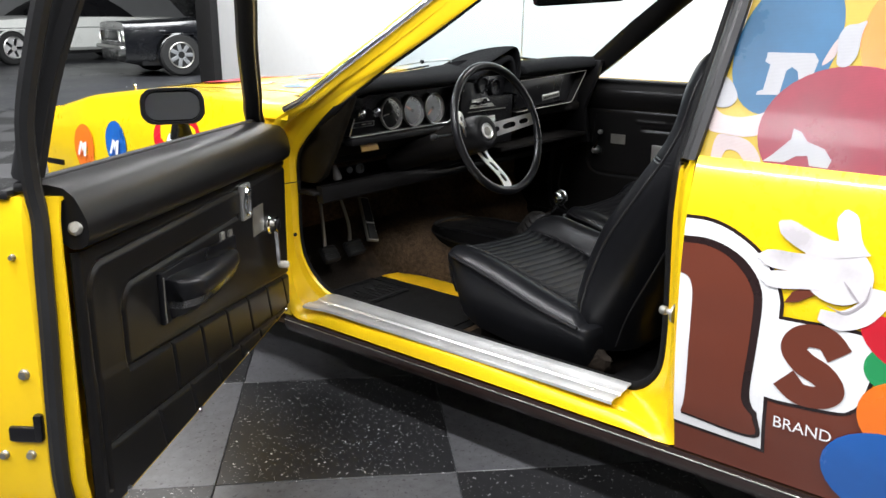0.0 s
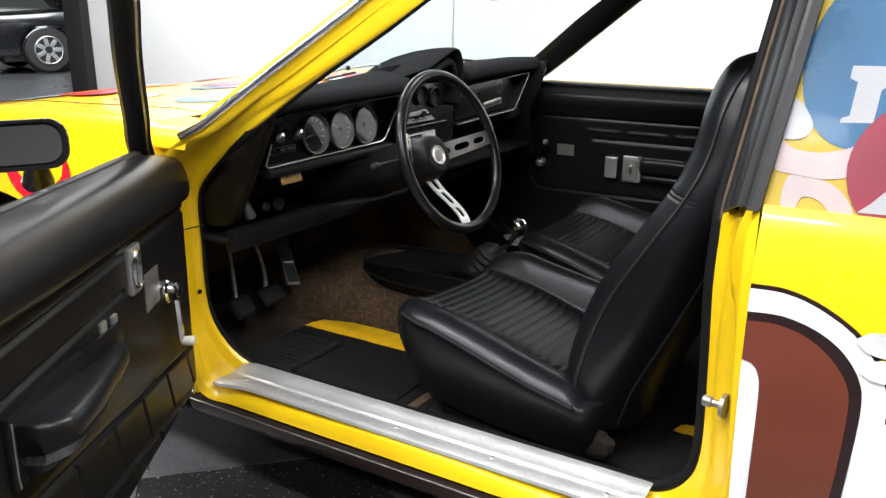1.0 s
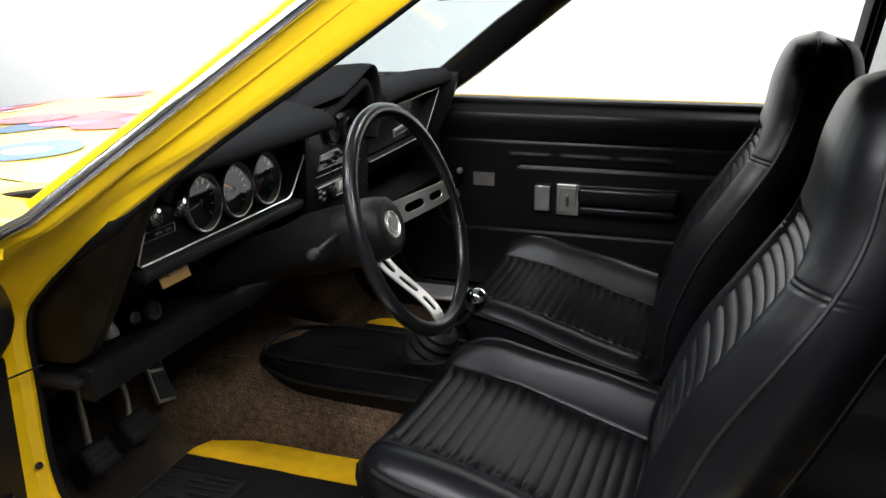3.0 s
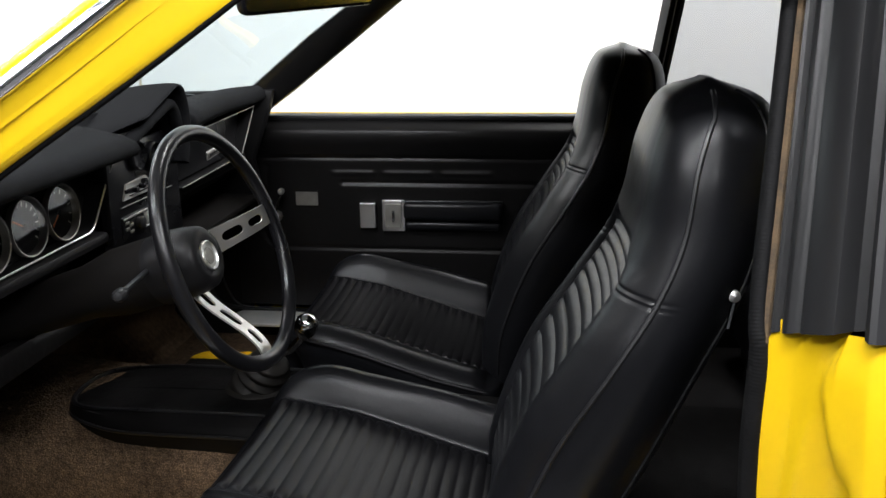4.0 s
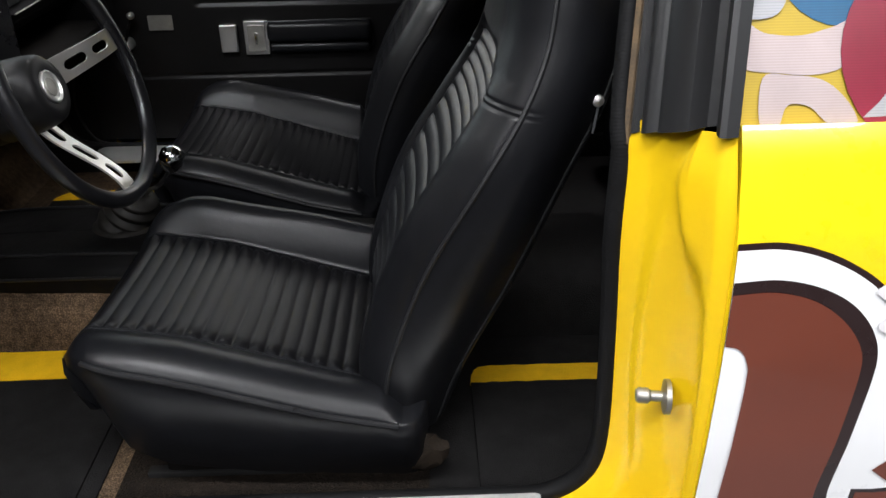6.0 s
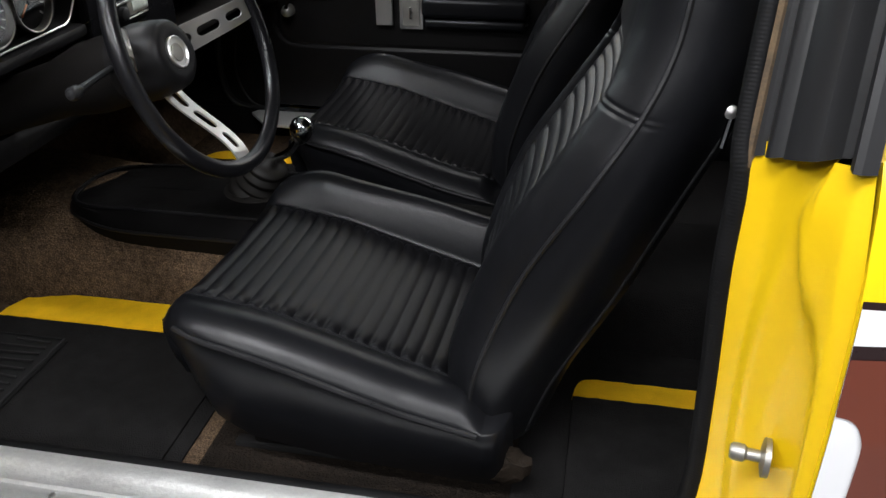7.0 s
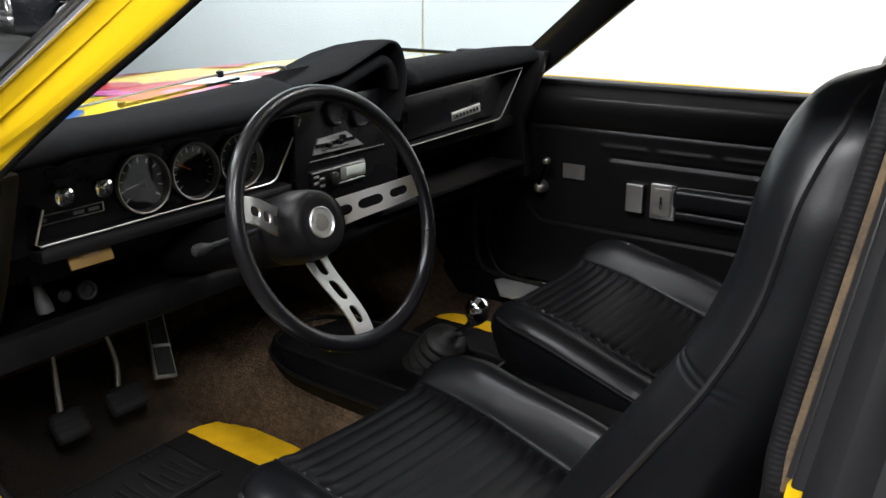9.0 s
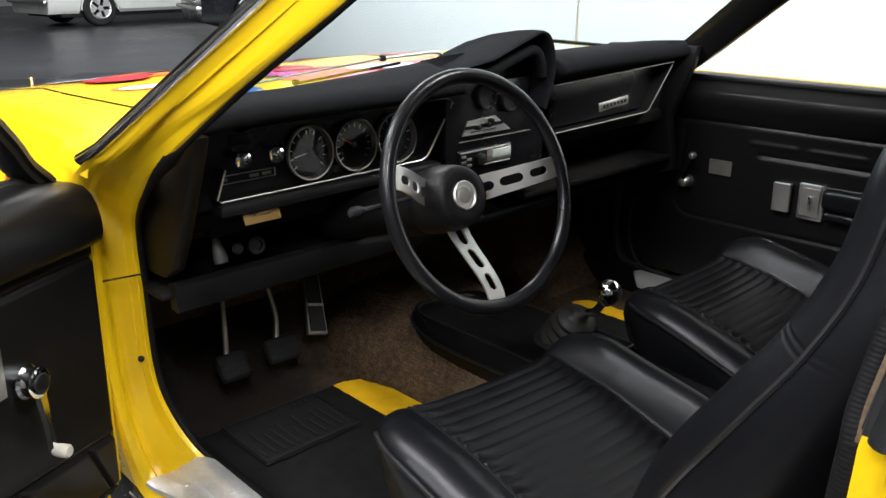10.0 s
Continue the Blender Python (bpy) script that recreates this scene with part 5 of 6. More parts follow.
part("kick_panel", box(0.02, 0.34, 0.62, (0.745, 1.22, 0.52), 0.005), DARKPLASTIC, car)
part("kick_panel", box(0.02, 0.30, 0.56, (-0.785, 1.27, 0.53), 0.005), GRIMY, car)
part("sill_inner", box(0.03, 2.2, 0.10, (-0.728, 0.2, 0.238), 0.01), PLASTIC, car)
part("sill_inner", box(0.03, 2.2, 0.10, (0.728, 0.2, 0.238), 0.01), PLASTIC, car)

# rear side trims, rear seat, rear shelf
for s in (-1, 1):
    part("rear_side_trim", box(0.03, 1.05, 0.60, (s * 0.735, -0.66, 0.57), 0.01), PANEL, car, "black vinyl rear side trim")
    part("rear_trim_cap", box(0.07, 1.0, 0.02, (s * 0.76, -0.66, 0.878), 0.006), PANEL, car)
fq = [(0.79 - (z - 0.88) * 0.40, y, z) for y, z in ((-0.125, 0.885), (-0.90, 0.90), (-0.80, 1.10), (-0.60, 1.235), (-0.165, 1.255))]
bm = bmesh.new()
bm.faces.new([bm.verts.new(p) for p in fq])
part("far_quarter_glass", bm, GLASS_DARK, car, "grey tinted rear quarter glass", smooth=False).visible_shadow = False
part("far_window_edge", tube(fq + [fq[0]], 0.010, 6), RUBBER, car)
rear_seat = thing("rear_seat", "black vinyl rear bench seat in the dark back of the cabin", "seat")
part("bench", xform(box(1.30, 0.52, 0.20, (0, 0, 0), 0.05, seg=4), pose(0, -0.62, 0.345, 4, 0, 0)), VINYL, rear_seat)
part("bench_back", xform(box(1.30, 0.16, 0.58, (0, 0, 0), 0.05, seg=4), pose(0, -0.93, 0.62, 14, 0, 0)), VINYL, rear_seat)
part("bench_base", box(1.28, 0.50, 0.10, (0, -0.64, 0.245), 0.01), PLASTIC, rear_seat)
part("rear_shelf", box(1.30, 0.34, 0.03, (0, -1.16, 0.885), 0.01), PANEL, car)

# ---- transmission tunnel, console mat, gear lever ----
rows = []
for k in range(22):
    y = -0.55 + 1.93 * k / 21
    h = 0.335 + 0.055 * ease(0.1, 1.3, y)
    w = 0.15 + 0.06 * ease(1.08, 1.38, y)
    rows.append([(x * w - 0.01, y, 0.205 + (h - 0.205) * f) for x, f in ((-1.47, -0.02), (-1.42, 0.22), (-1.36, 0.48), (-1.24, 0.76), (-1.05, 0.91), (-0.65, 0.98), (-0.3, 1), (0.3, 1), (0.65, 0.96), (0.92, 0.80), (1.14, 0.45), (1.34, 0.10), (1.46, -0.02))])
part("tunnel", loft(rows[13:]), CARPET, car, "transmission tunnel in worn brown carpet")
# Rear carpet is coloured black to hold the shade between the seats.
part("rear_tunnel", loft(rows[:14]), MAT, car, "rear of the tunnel, its carpet blackened for shade")
tray = []
TR = [(-0.173, 0.66), (-0.174, 0.80), (-0.174, 0.95), (-0.170, 1.05), (-0.152, 1.11), (-0.115, 1.137), (-0.06, 1.144), (-0.01, 1.138), (0.030, 1.11), (0.048, 1.05), (0.053, 0.95), (0.053, 0.80), (0.052, 0.66), (0.02, 0.64), (-0.14, 0.64)]
outl = smooth_path([(x, y, 0) for x, y in TR], 4, closed=True)
for f, z in ((1.20, 0.318), (1.23, 0.350), (1.235, 0.359), (1.215, 0.366), (1.10, 0.381), (1.00, 0.392), (0.965, 0.396), (0.94, 0.395), (0.88, 0.391), (0.5, 0.392), (0.05, 0.393)):
    tray.append([(-0.06 + (p.x + 0.06) * (1 + (f - 1) * (1 if f < 1 else 1 - 0.55 * ease(1.0, 1.13, p.y))), 0.92 + (p.y - 0.92) * (1 + (f - 1) * 0.15), z + (0.012 if f > 1.05 else -0.006) * ease(0.95, 1.13, p.y)) for p in outl])
console = part("console_tray", loft(tray, close_u=True, cap=True), LIPVINYL, car, "low black console tray on the tunnel")
for ring, r in ((2, 0.0036), (6, 0.0034)):
    part("piping", tube([Vector(p) + Vector((0, 0, 0.001)) for p in tray[ring]], r, 8, closed=True), GLOSSVINYL, console)
shifter = part("gear_lever", tube(smooth_path([(-0.030, 0.728, 0.448), (-0.034, 0.708, 0.470), (-0.048, 0.678, 0.490), (-0.057, 0.650, 0.522)], 5), 0.0085, 10), CHROME, car, "chrome gear lever")
part("shift_knob", lathe([(0.010, -0.030), (0.014, -0.026), (0.022, -0.014), (0.0255, 0), (0.022, 0.014), (0.012, 0.023), (0, 0.0255)], pose(-0.056, 0.641, 0.546, 15, 0, 0), 24), CHROME, shifter, "round chrome shift knob")
boot_m = axis_pose((-0.024, 0.764, 0.388), (-0.16, -0.44, 0.87))
boot_mat = surface("dusty_boot_rubber", (0.0105, 0.0095, 0.0085), 0.5, vary=0.4, scale=25, spec=0.22)
part("shift_boot", lathe([(0.062, -0.012), (0.063, 0.004), (0.061, 0.012), (0.050, 0.018), (0.049, 0.022), (0.057, 0.028), (0.057, 0.034), (0.046, 0.040), (0.045, 0.044), (0.052, 0.050), (0.051, 0.057), (0.041, 0.062), (0.040, 0.065), (0.044, 0.070), (0.041, 0.076), (0.026, 0.080), (0.014, 0.086), (0.011, 0.094)], boot_m, 36), boot_mat, shifter, "black pleated rubber boot", sharp=80)
part("boot_flange", lathe([(0.074, -0.006), (0.074, 0.002), (0.066, 0.007), (0.050, 0.007)], pose(-0.024, 0.764, 0.390), 32), boot_mat, shifter)

# ---- dashboard ----
dash = part("dashboard", loft([[(-0.722 + 1.452 * k / 6, y, z) for y, z in ((1.00, 0.93), (1.02, 0.78), (1.015, 0.755), (1.06, 0.715), (1.30, 0.66), (1.30, 0.84), (1.02, 0.90))] for k in range(7)], close_u=True, cap=True), DARKPLASTIC, car, "black padded dashboard")


def glass_y(x, z):
    """How far forward the windshield stands at x and z."""
    k = (z - 0.893) / 0.382
    sx, sy = curve(z, [0.87, 1.1, 1.27], [0.885, 0.755, 0.652]), curve(z, [0.87, 1.1, 1.27], [1.02, 0.731, 0.52])
    return sy + (0.17 - 0.06 * k) * (1 - min(1, abs(x) / sx) ** 2.4)


def lip_y(x):
    return 0.872 + 0.064 * ease(-0.2, 0.4, x) + 0.02 * ease(-0.70, -0.78, x)


rows = []
for k in range(143):
    x = -0.775 + 1.425 * k / 142
    ly = lip_y(x) + 0.115 * ease(-0.222, -0.190, x) * ease(0.110, 0.078, x)
    up = 0.022 * math.exp(-((x + 0.05) / 0.24) ** 2) + 0.012 * math.exp(-((x - 0.5) / 0.2) ** 2)
    drop = 0.012 * ease(-0.68, -0.775, x)
    fat = ease(0.09, 0.16, x)
    rows.append([(x, min(y, glass_y(x, max(z, 0.90)) - 0.012), z - drop) for y, z in ((1.0, 0.915 + 0.003 * fat), (ly + 0.03, 0.920 + 0.001 * fat), (ly + 0.006, 0.926), (ly - 0.004 * fat, 0.936 + 0.003 * fat), (ly + 0.006 - 0.003 * fat, 0.949 + 0.010 * fat), (ly + 0.03, 0.957 + up * 0.3 + 0.010 * fat), (min(ly + 0.10, 1.05), 0.962 + up), (1.08, 0.958 + up), (1.20, 0.925), (1.30, 0.88))])
part("dash_pad", loft(rows), DASHPAD, dash, "black cloth covered dash top pad", sharp=70)
# hooded centre pod turned to the driver
PODM = pose(-0.052, 0.925, 0.0)
POD = smooth_path([(-0.153, 0, 0.905), (-0.152, 0, 0.932), (-0.144, 0, 0.950), (-0.110, 0, 0.966), (-0.04, 0, 0.990), (0.04, 0, 1.016), (0.088, 0, 1.029), (0.117, 0, 1.013), (0.132, 0, 0.965), (0.127, 0, 0.92), (0.105, 0, 0.860)], 6)


def pod_section(y, f, g=1.0, dz=0.0):
    """The hood's outline at depth y, f narrowing it and g shrinking it inwards."""
    return [PODM @ Vector((p.x * f * g, y + 0.05 * ease(-0.06, -0.153, p.x), 0.935 + (p.z - 0.935) * g + dz)) for p in POD]


part("pod_hood", loft([pod_section(0.26, 0.92, 1, -0.058), pod_section(0.20, 0.95, 1, -0.034), pod_section(0.13, 0.98, 1, -0.015), pod_section(0.06, 1.0, 1, -0.004), pod_section(0.01, 1.0), pod_section(-0.010, 1.0, 0.995), pod_section(-0.019, 1.0, 0.975),
                       pod_section(-0.020, 1.0, 0.94), pod_section(-0.014, 1.0, 0.905), pod_section(0.0, 1.0, 0.885), pod_section(0.025, 1.0, 0.875), pod_section(0.05, 1.0, 0.870)]), DASHPAD, dash, "black hooded centre pod", sharp=75)
part("pod_roll", tube([PODM @ Vector((p.x * 0.83, 0.004 if k > 4 else 0.0, 0.918 + (p.z - 0.935) * 0.74)) for k, p in enumerate(POD[6:52:2])], 0.0125, 10), DASHPAD, dash)
part("pod_back", xform(box(0.23, 0.02, 0.22, (0, 0.06, 0.835), 0.004), PODM), PLASTIC, dash)
# centre stack
stack = part("console_face", xform(plate([(-0.155, 0.690), (0.150, 0.690), (0.150, 0.93), (-0.145, 0.93)], pose(0, 0.050, 0, 90, 0, 0), 0.02, 0.003), PODM), GLOSSBLACK, dash, "black centre stack")
for x, z in ((-0.040, 0.902), (0.030, 0.890)):
    part("round_vent", lathe([(0.029, 0), (0.029, 0.010), (0.026, 0.012), (0.024, 0.004), (0, 0.002)], PODM @ axis_pose((x, 0.028, z), (0, -1, 0)), 24), GLOSSBLACK, dash)
heater = part("heater_panel", xform(plate([(-0.108, 0.826), (0.036, 0.824), (-0.012, 0.858), (-0.092, 0.855)], pose(0, 0.028, 0, 90, 0, 0), 0.004), PODM), STEEL, dash, "brushed heater control panel")
for x0, x1, z, h in ((-0.100, 0.010, 0.842, 0.007), (-0.085, -0.010, 0.832, 0.002)):
    part("heater_slot", xform(box(x1 - x0, 0.003, h, ((x0 + x1) / 2, 0.0235, z), 0), PODM), GLOSSBLACK, heater)
for x, z in ((-0.070, 0.841), (-0.040, 0.843), (-0.030, 0.850)):
    part("heater_slider", xform(box(0.011, 0.012, 0.010, (x, 0.018, z), 0.002), PODM), GLOSSBLACK, heater)
part("stack_line", xform(tube([(-0.116, 0.026, 0.814), (0.102, 0.026, 0.813)], 0.0011, 6), PODM), GREYMETAL, dash)
RM = PODM @ pose(-0.037, 0.026, 0.772)
radio = part("radio", xform(box(0.162, 0.02, 0.046, (0, 0.010, 0), 0.004), RM), GLOSSBLACK, dash, "car radio with grey display")
part("radio_trim", xform(box(0.150, 0.003, 0.004, (-0.002, -0.001, 0.0185), 0.001), RM), STEEL, radio)
part("radio_trim", xform(box(0.086, 0.003, 0.003, (0.030, -0.001, -0.014), 0.001), RM), STEEL, radio)
part("display_rim", xform(box(0.074, 0.003, 0.027, (0.040, 0.0002, 0.004), 0.003), RM), GREYMETAL, radio)
part("radio_display", xform(box(0.058, 0.004, 0.019, (0.046, -0.001, 0.005), 0.002), RM), LCD, radio, "pale grey display")
part("radio_knob", lathe([(0.014, 0), (0.013, 0.009), (0.010, 0.011), (0, 0.011)], RM @ axis_pose((-0.020, -0.001, 0.0), (0, -1, 0)), 20), SATINBLACK, radio, "black volume knob")
for x, z in ((-0.066, 0.010), (-0.066, -0.002), (-0.050, -0.010), (-0.050, 0.003)):
    part("radio_button", xform(box(0.014, 0.004, 0.006, (x, 0, z), 0.001), RM), GREYMETAL, radio)
part("stack_knob", lathe([(0.008, 0), (0.008, 0.010), (0.005, 0.012), (0, 0.012)], PODM @ axis_pose((0.137, 0.044, 0.785), (0, -1, 0)), 14), GREYMETAL, dash)
# instrument panel
part("instrument_panel", plate([(-0.735, 0.768), (-0.185, 0.768), (-0.135, 0.922), (-0.735, 0.922)], pose(0, 1.010, 0, 90, 0, 0), 0.01), GLOSSBLACK, dash, "black instrument panel")
BEZ = [(-0.660, 0.956, 0.899), (-0.640, 0.952, 0.906), (-0.20, 0.952, 0.908), (-0.183, 0.953, 0.900), (-0.186, 0.956, 0.890), (-0.232, 0.970, 0.802), (-0.238, 0.972, 0.793), (-0.252, 0.972, 0.788), (-0.60, 0.972, 0.785), (-0.697, 0.972, 0.785), (-0.704, 0.972, 0.790), (-0.688, 0.966, 0.840)]
part("panel_trim", tube(BEZ[3:], 0.0019, 6), STEEL, dash, "bright trim line round the instruments")
part("panel_trim", tube(BEZ[:4], 0.0017, 6), SATINBLACK, dash)
depth_rows = [[Vector(p) + Vector((0, d, 0)) for p in BEZ] for d in (0.004, 0.055)]
part("panel_recess", loft(depth_rows), PLASTIC, dash)
part("panel_ledge", box(0.50, 0.04, 0.022, (-0.455, 0.980, 0.770), 0.008), PLASTIC, dash)
for k, gx in enumerate((-0.505, -0.4025, -0.302)):
    g = axis_pose((gx, 0.998, 0.838), (0, -1, 0.06))
    part("gauge_ring", lathe([(0.044, 0.0), (0.049, 0.004), (0.0505, 0.012), (0.049, 0.015), (0.0465, 0.014), (0.0455, 0.006), (0.044, 0.002)], g, 40, False), GREYMETAL, dash, "steel gauge ring")
    part("gauge_dial", lathe([(0.0455, 0.001), (0, 0.0015)], g, 32), DIAL, dash, "black gauge dial")
    for a in range(-130, 131, 20 if k == 1 else 26):
        tick = box(0.0018, 0.008, 0.0006, (0, 0.037, 0.0022), 0)
        part("dial_mark", xform(tick, g @ pose(0, 0, 0, 0, 0, -a)), PRINT, dash, smooth=False)
    part("needle", xform(box(0.002, 0.034, 0.001, (0, 0.014, 0.004), 0), g @ pose(0, 0, 0, 0, 0, (100, 60, 130)[k])), ORANGEFILM if k else PRINT, dash, smooth=False)
    part("needle_hub", lathe([(0.006, 0.002), (0.006, 0.005), (0, 0.006)], g, 14), GLOSSBLACK, dash)
    gg = axis_pose((gx, 0.998, 0.838), (0, -1, (0.19, 0.23, 0.20)[k]))
    part("gauge_glass", loft([[gg @ Vector((r * math.cos(2 * math.pi * j / 32), r * math.sin(2 * math.pi * j / 32), h)) for j in range(32)] for r, h in ((0.0445, 0.0125), (0.03, 0.0126), (0.001, 0.0127))], close_u=True), GLASS_CLEAR, dash)
for gx in (-0.649, -0.584):
    part("dash_knob", lathe([(0.007, 0), (0.007, 0.014), (0.014, 0.016), (0.016, 0.022), (0.015, 0.028), (0.009, 0.031), (0, 0.031)], axis_pose((gx, 1.0, 0.849), (0, -1, 0.05)), 24), CHROME, dash, "chrome dash knob")
part("warning_slot", join(*[tube([(a[0], 0.998, a[1]), (b[0], 0.998, b[1])], 0.0012, 4) for a, b in zip([(-0.690, 0.808), (-0.575, 0.808), (-0.575, 0.822), (-0.690, 0.822)], [(-0.575, 0.808), (-0.575, 0.822), (-0.690, 0.822), (-0.690, 0.808)])]), STEEL, dash)
for x, w in ((-0.676, 0.014), (-0.617, 0.018), (-0.592, 0.018)):
    part("label_bar", box(w, 0.002, 0.005, (x, 0.998, 0.815), 0), GREYMETAL, dash, smooth=False)
part("pilot_lamp", box(0.04, 0.006, 0.018, (-0.640, 0.998, 0.880), 0.002), PLASTIC, dash)
part("tan_tag", box(0.072, 0.004, 0.030, (-0.624, 0.972, 0.752), 0.001, (-20, 0, 0)), TAN, dash, "small tan label under the dash")
for w in (0.7, 0.5):
    part("label_bar", box(0.06 * w, 0.002, 0.003, (-0.624, 0.9685, 0.746 + 0.016 * w), 0, (-20, 0, 0)), surface("dark_print", (0.12, 0.07, 0.03), 0.7), dash, smooth=False)
# glovebox
gl = [(0.17, 0.792), (0.535, 0.800), (0.612, 0.912), (0.17, 0.900)]
part("glovebox_door", plate(gl, pose(0, 1.004, 0, 90, 0, 0), 0.006, 0.002), GLOSSBLACK, dash, "dark glovebox door")
part("glovebox_trim", tube([(0.145, 0.962, 0.900), (0.55, 0.958, 0.914), (0.617, 0.958, 0.916), (0.612, 0.960, 0.905), (0.540, 0.972, 0.800), (0.525, 0.972, 0.794), (0.150, 0.972, 0.786)], 0.0017, 6), GREYMETAL, dash)
part("glovebox_recess", loft([[Vector(p) + Vector((0, d, 0)) for p in ((0.145, 0.962, 0.900), (0.55, 0.958, 0.914), (0.617, 0.958, 0.916), (0.612, 0.960, 0.905), (0.540, 0.972, 0.800), (0.525, 0.972, 0.794), (0.150, 0.972, 0.786))] for d in (0.002, 0.05)]), PLASTIC, dash)
badge = part("badge", box(0.122, 0.004, 0.022, (0.415, 0.9955, 0.826), 0.002, (0, -4, 0)), STEEL, dash, "small bright badge plate")
part("badge_field", box(0.112, 0.002, 0.014, (0.415, 0.9928, 0.826), 0.001, (0, -4, 0)), GREYMETAL, badge)
for k in range(7):
    part("label_bar", box(0.007, 0.001, 0.007, (0.372 + 0.0143 * k, 0.9913, 0.8230 + 0.0010 * k), 0, (0, -4, 0)), GLOSSBLACK, badge, smooth=False)
part("lower_tray", box(0.60, 0.18, 0.014, (0.36, 1.06, 0.655), 0.004), DARKPLASTIC, dash)
part("lower_face", box(0.58, 0.02, 0.034, (0.36, 1.012, 0.770), 0.008), DARKPLASTIC, dash)
part("dash_end", xform(plate([(1.16, 0.655), (1.10, 0.645), (1.05, 0.648), (1.015, 0.670), (0.975, 0.735), (0.925, 0.830), (0.880, 0.918), (0.98, 0.930), (1.16, 0.90)], pose(-0.778, 0, 0, 90, 0, 90), 0.028, 0.009), Matrix()), GRIMY, dash, "dark dash end cover")
part("dash_end", xform(plate([(0.96, 0.62), (1.20, 0.55), (1.20, 0.95), (0.915, 0.955), (0.93, 0.90), (0.985, 0.76)], pose(0.655, 0, 0, 90, 0, 90), 0.03, 0.006), Matrix()), PLASTIC, dash)
# parcel shelf below the dash, with an upright padded lip
lip = []
for k in range(41):
    x = -0.770 + 1.39 * k / 40
    top = 0.641 - 0.022 * ease(-0.45, -0.15, x)
    low = 0.588 + 0.004 * ease(-0.5, 0.2, x)
    soften = 0.82 + 0.18 * ease(-0.770, -0.745, x)
    d = 0.030 * soften
    y = 1.018 + 0.010 * ease(-0.2, 0.6, x)
    h = top - low
    lip.append([(x, y + 0.034, low + 0.004), (x, y + 0.010, low), (x, y + 0.002, low + 0.10 * h), (x, y + 0.034 - d * 1.1, low + 0.35 * h), (x, y + 0.036 - d * 1.1, low + 0.7 * h), (x, y + 0.008, low + 0.93 * h), (x, y + 0.020, top), (x, y + 0.034, top - 0.002)])
part("shelf_lip", loft(lip, close_u=True, cap=True), LIPVINYL, dash, "padded black lip of the parcel shelf", sharp=50)
part("parcel_shelf", box(1.40, 0.26, 0.012, (-0.09, 1.17, 0.618), 0.004), DARKPLASTIC, dash)
part("under_cover", box(0.50, 0.05, 0.05, (-0.43, 1.085, 0.715), 0.02), DARKPLASTIC, dash)
# pull knobs under the dash
part("vent_knob", lathe([(0.007, -0.012), (0.009, 0), (0.0115, 0.010), (0.0140, 0.026), (0.013, 0.035), (0, 0.037)], axis_pose((-0.648, 1.100, 0.670), (0.02, -0.30, -0.9)), 18), surface("grey_knob", (0.11, 0.11, 0.105), 0.5, vary=0.3, scale=40), dash, "grey pull knob")
part("vent_knob", lathe([(0.015, 0.0), (0.017, 0.004), (0.016, 0.010), (0.011, 0.010), (0.010, 0.004), (0, 0.003)], axis_pose((-0.600, 1.045, 0.672), (-0.1, -1, 0.2)), 20), RUBBER, dash, "black ringed pull knob")
part("vent_knob", lathe([(0.010, 0), (0.011, 0.006), (0.007, 0.010), (0, 0.010)], axis_pose((-0.632, 1.055, 0.670), (-0.1, -1, 0.2)), 16), RUBBER, dash)
part("kick_vent", lathe([(0.06, 0), (0.06, 0.008), (0.052, 0.014), (0.03, 0.016), (0, 0.016)], axis_pose((-0.778, 1.17, 0.70), (1, -0.3, 0)) @ Matrix.Diagonal((0.7, 1.3, 1, 1)), 28), DARKPLASTIC, dash)

# pedals
def pedal(name, pad, size, top, lab):
    p = part(name, xform(box(size[0] * 0.94, size[1] * 0.94, 0.026, (0, 0, 0), 0.013, seg=3), pose(*pad, 52, 0, 0)), HEELRUBBER, car, lab)
    for k in range(4):
        part("rib", xform(box(size[0] * 0.9, 0.004, 0.004, (0, -size[1] * 0.32 + size[1] * 0.21 * k, 0.012), 0.001), pose(*pad, 52, 0, 0)), HEELRUBBER, p)
    part("arm", tube(smooth_path([(pad[0] - 0.006, pad[1] + 0.014, pad[2] + 0.01), (pad[0] + 0.006, pad[1] + 0.034, pad[2] + 0.09), top], 5), [0.0068 - 0.0002 * k for k in range(11)], 8), GREYMETAL, p)


pedal("clutch_pedal", (-0.578, 1.217, 0.353), (0.072, 0.066), (-0.545, 1.30, 0.60), "black rubber clutch pedal")
pedal("brake_pedal", (-0.445, 1.236, 0.345), (0.085, 0.062), (-0.47, 1.31, 0.60), "black rubber brake pedal")
gp = pose(-0.326, 1.286, 0.404, 57, 0, 3) @ pose(0, 0, 0, 0, 0, -17)
gas = part("gas_pedal", xform(plate([(-0.026, -0.075), (0.026, -0.075), (0.022, 0.10), (-0.022, 0.10)], t=0.012, bevel=0.003), gp), GREYMETAL, car, "steel framed accelerator pedal")
part("pad", xform(plate([(-0.020, -0.068), (0.020, -0.068), (0.0185, -0.008), (-0.0185, -0.008)], pose(0, 0, 0.0122), 0.003), gp), RUBBER, gas)
part("pad", xform(plate([(-0.0180, 0.000), (0.0180, 0.000), (0.016, 0.092), (-0.016, 0.092)], pose(0, 0, 0.0122), 0.003), gp), RUBBER, gas)
part("carpet_stud", lathe([(0.009, 0), (0.009, 0.004), (0.004, 0.006), (0, 0.006)], axis_pose((-0.735, 1.17, 0.285), (0.6, -0.6, 0.5)), 12), GREYMETAL, car)

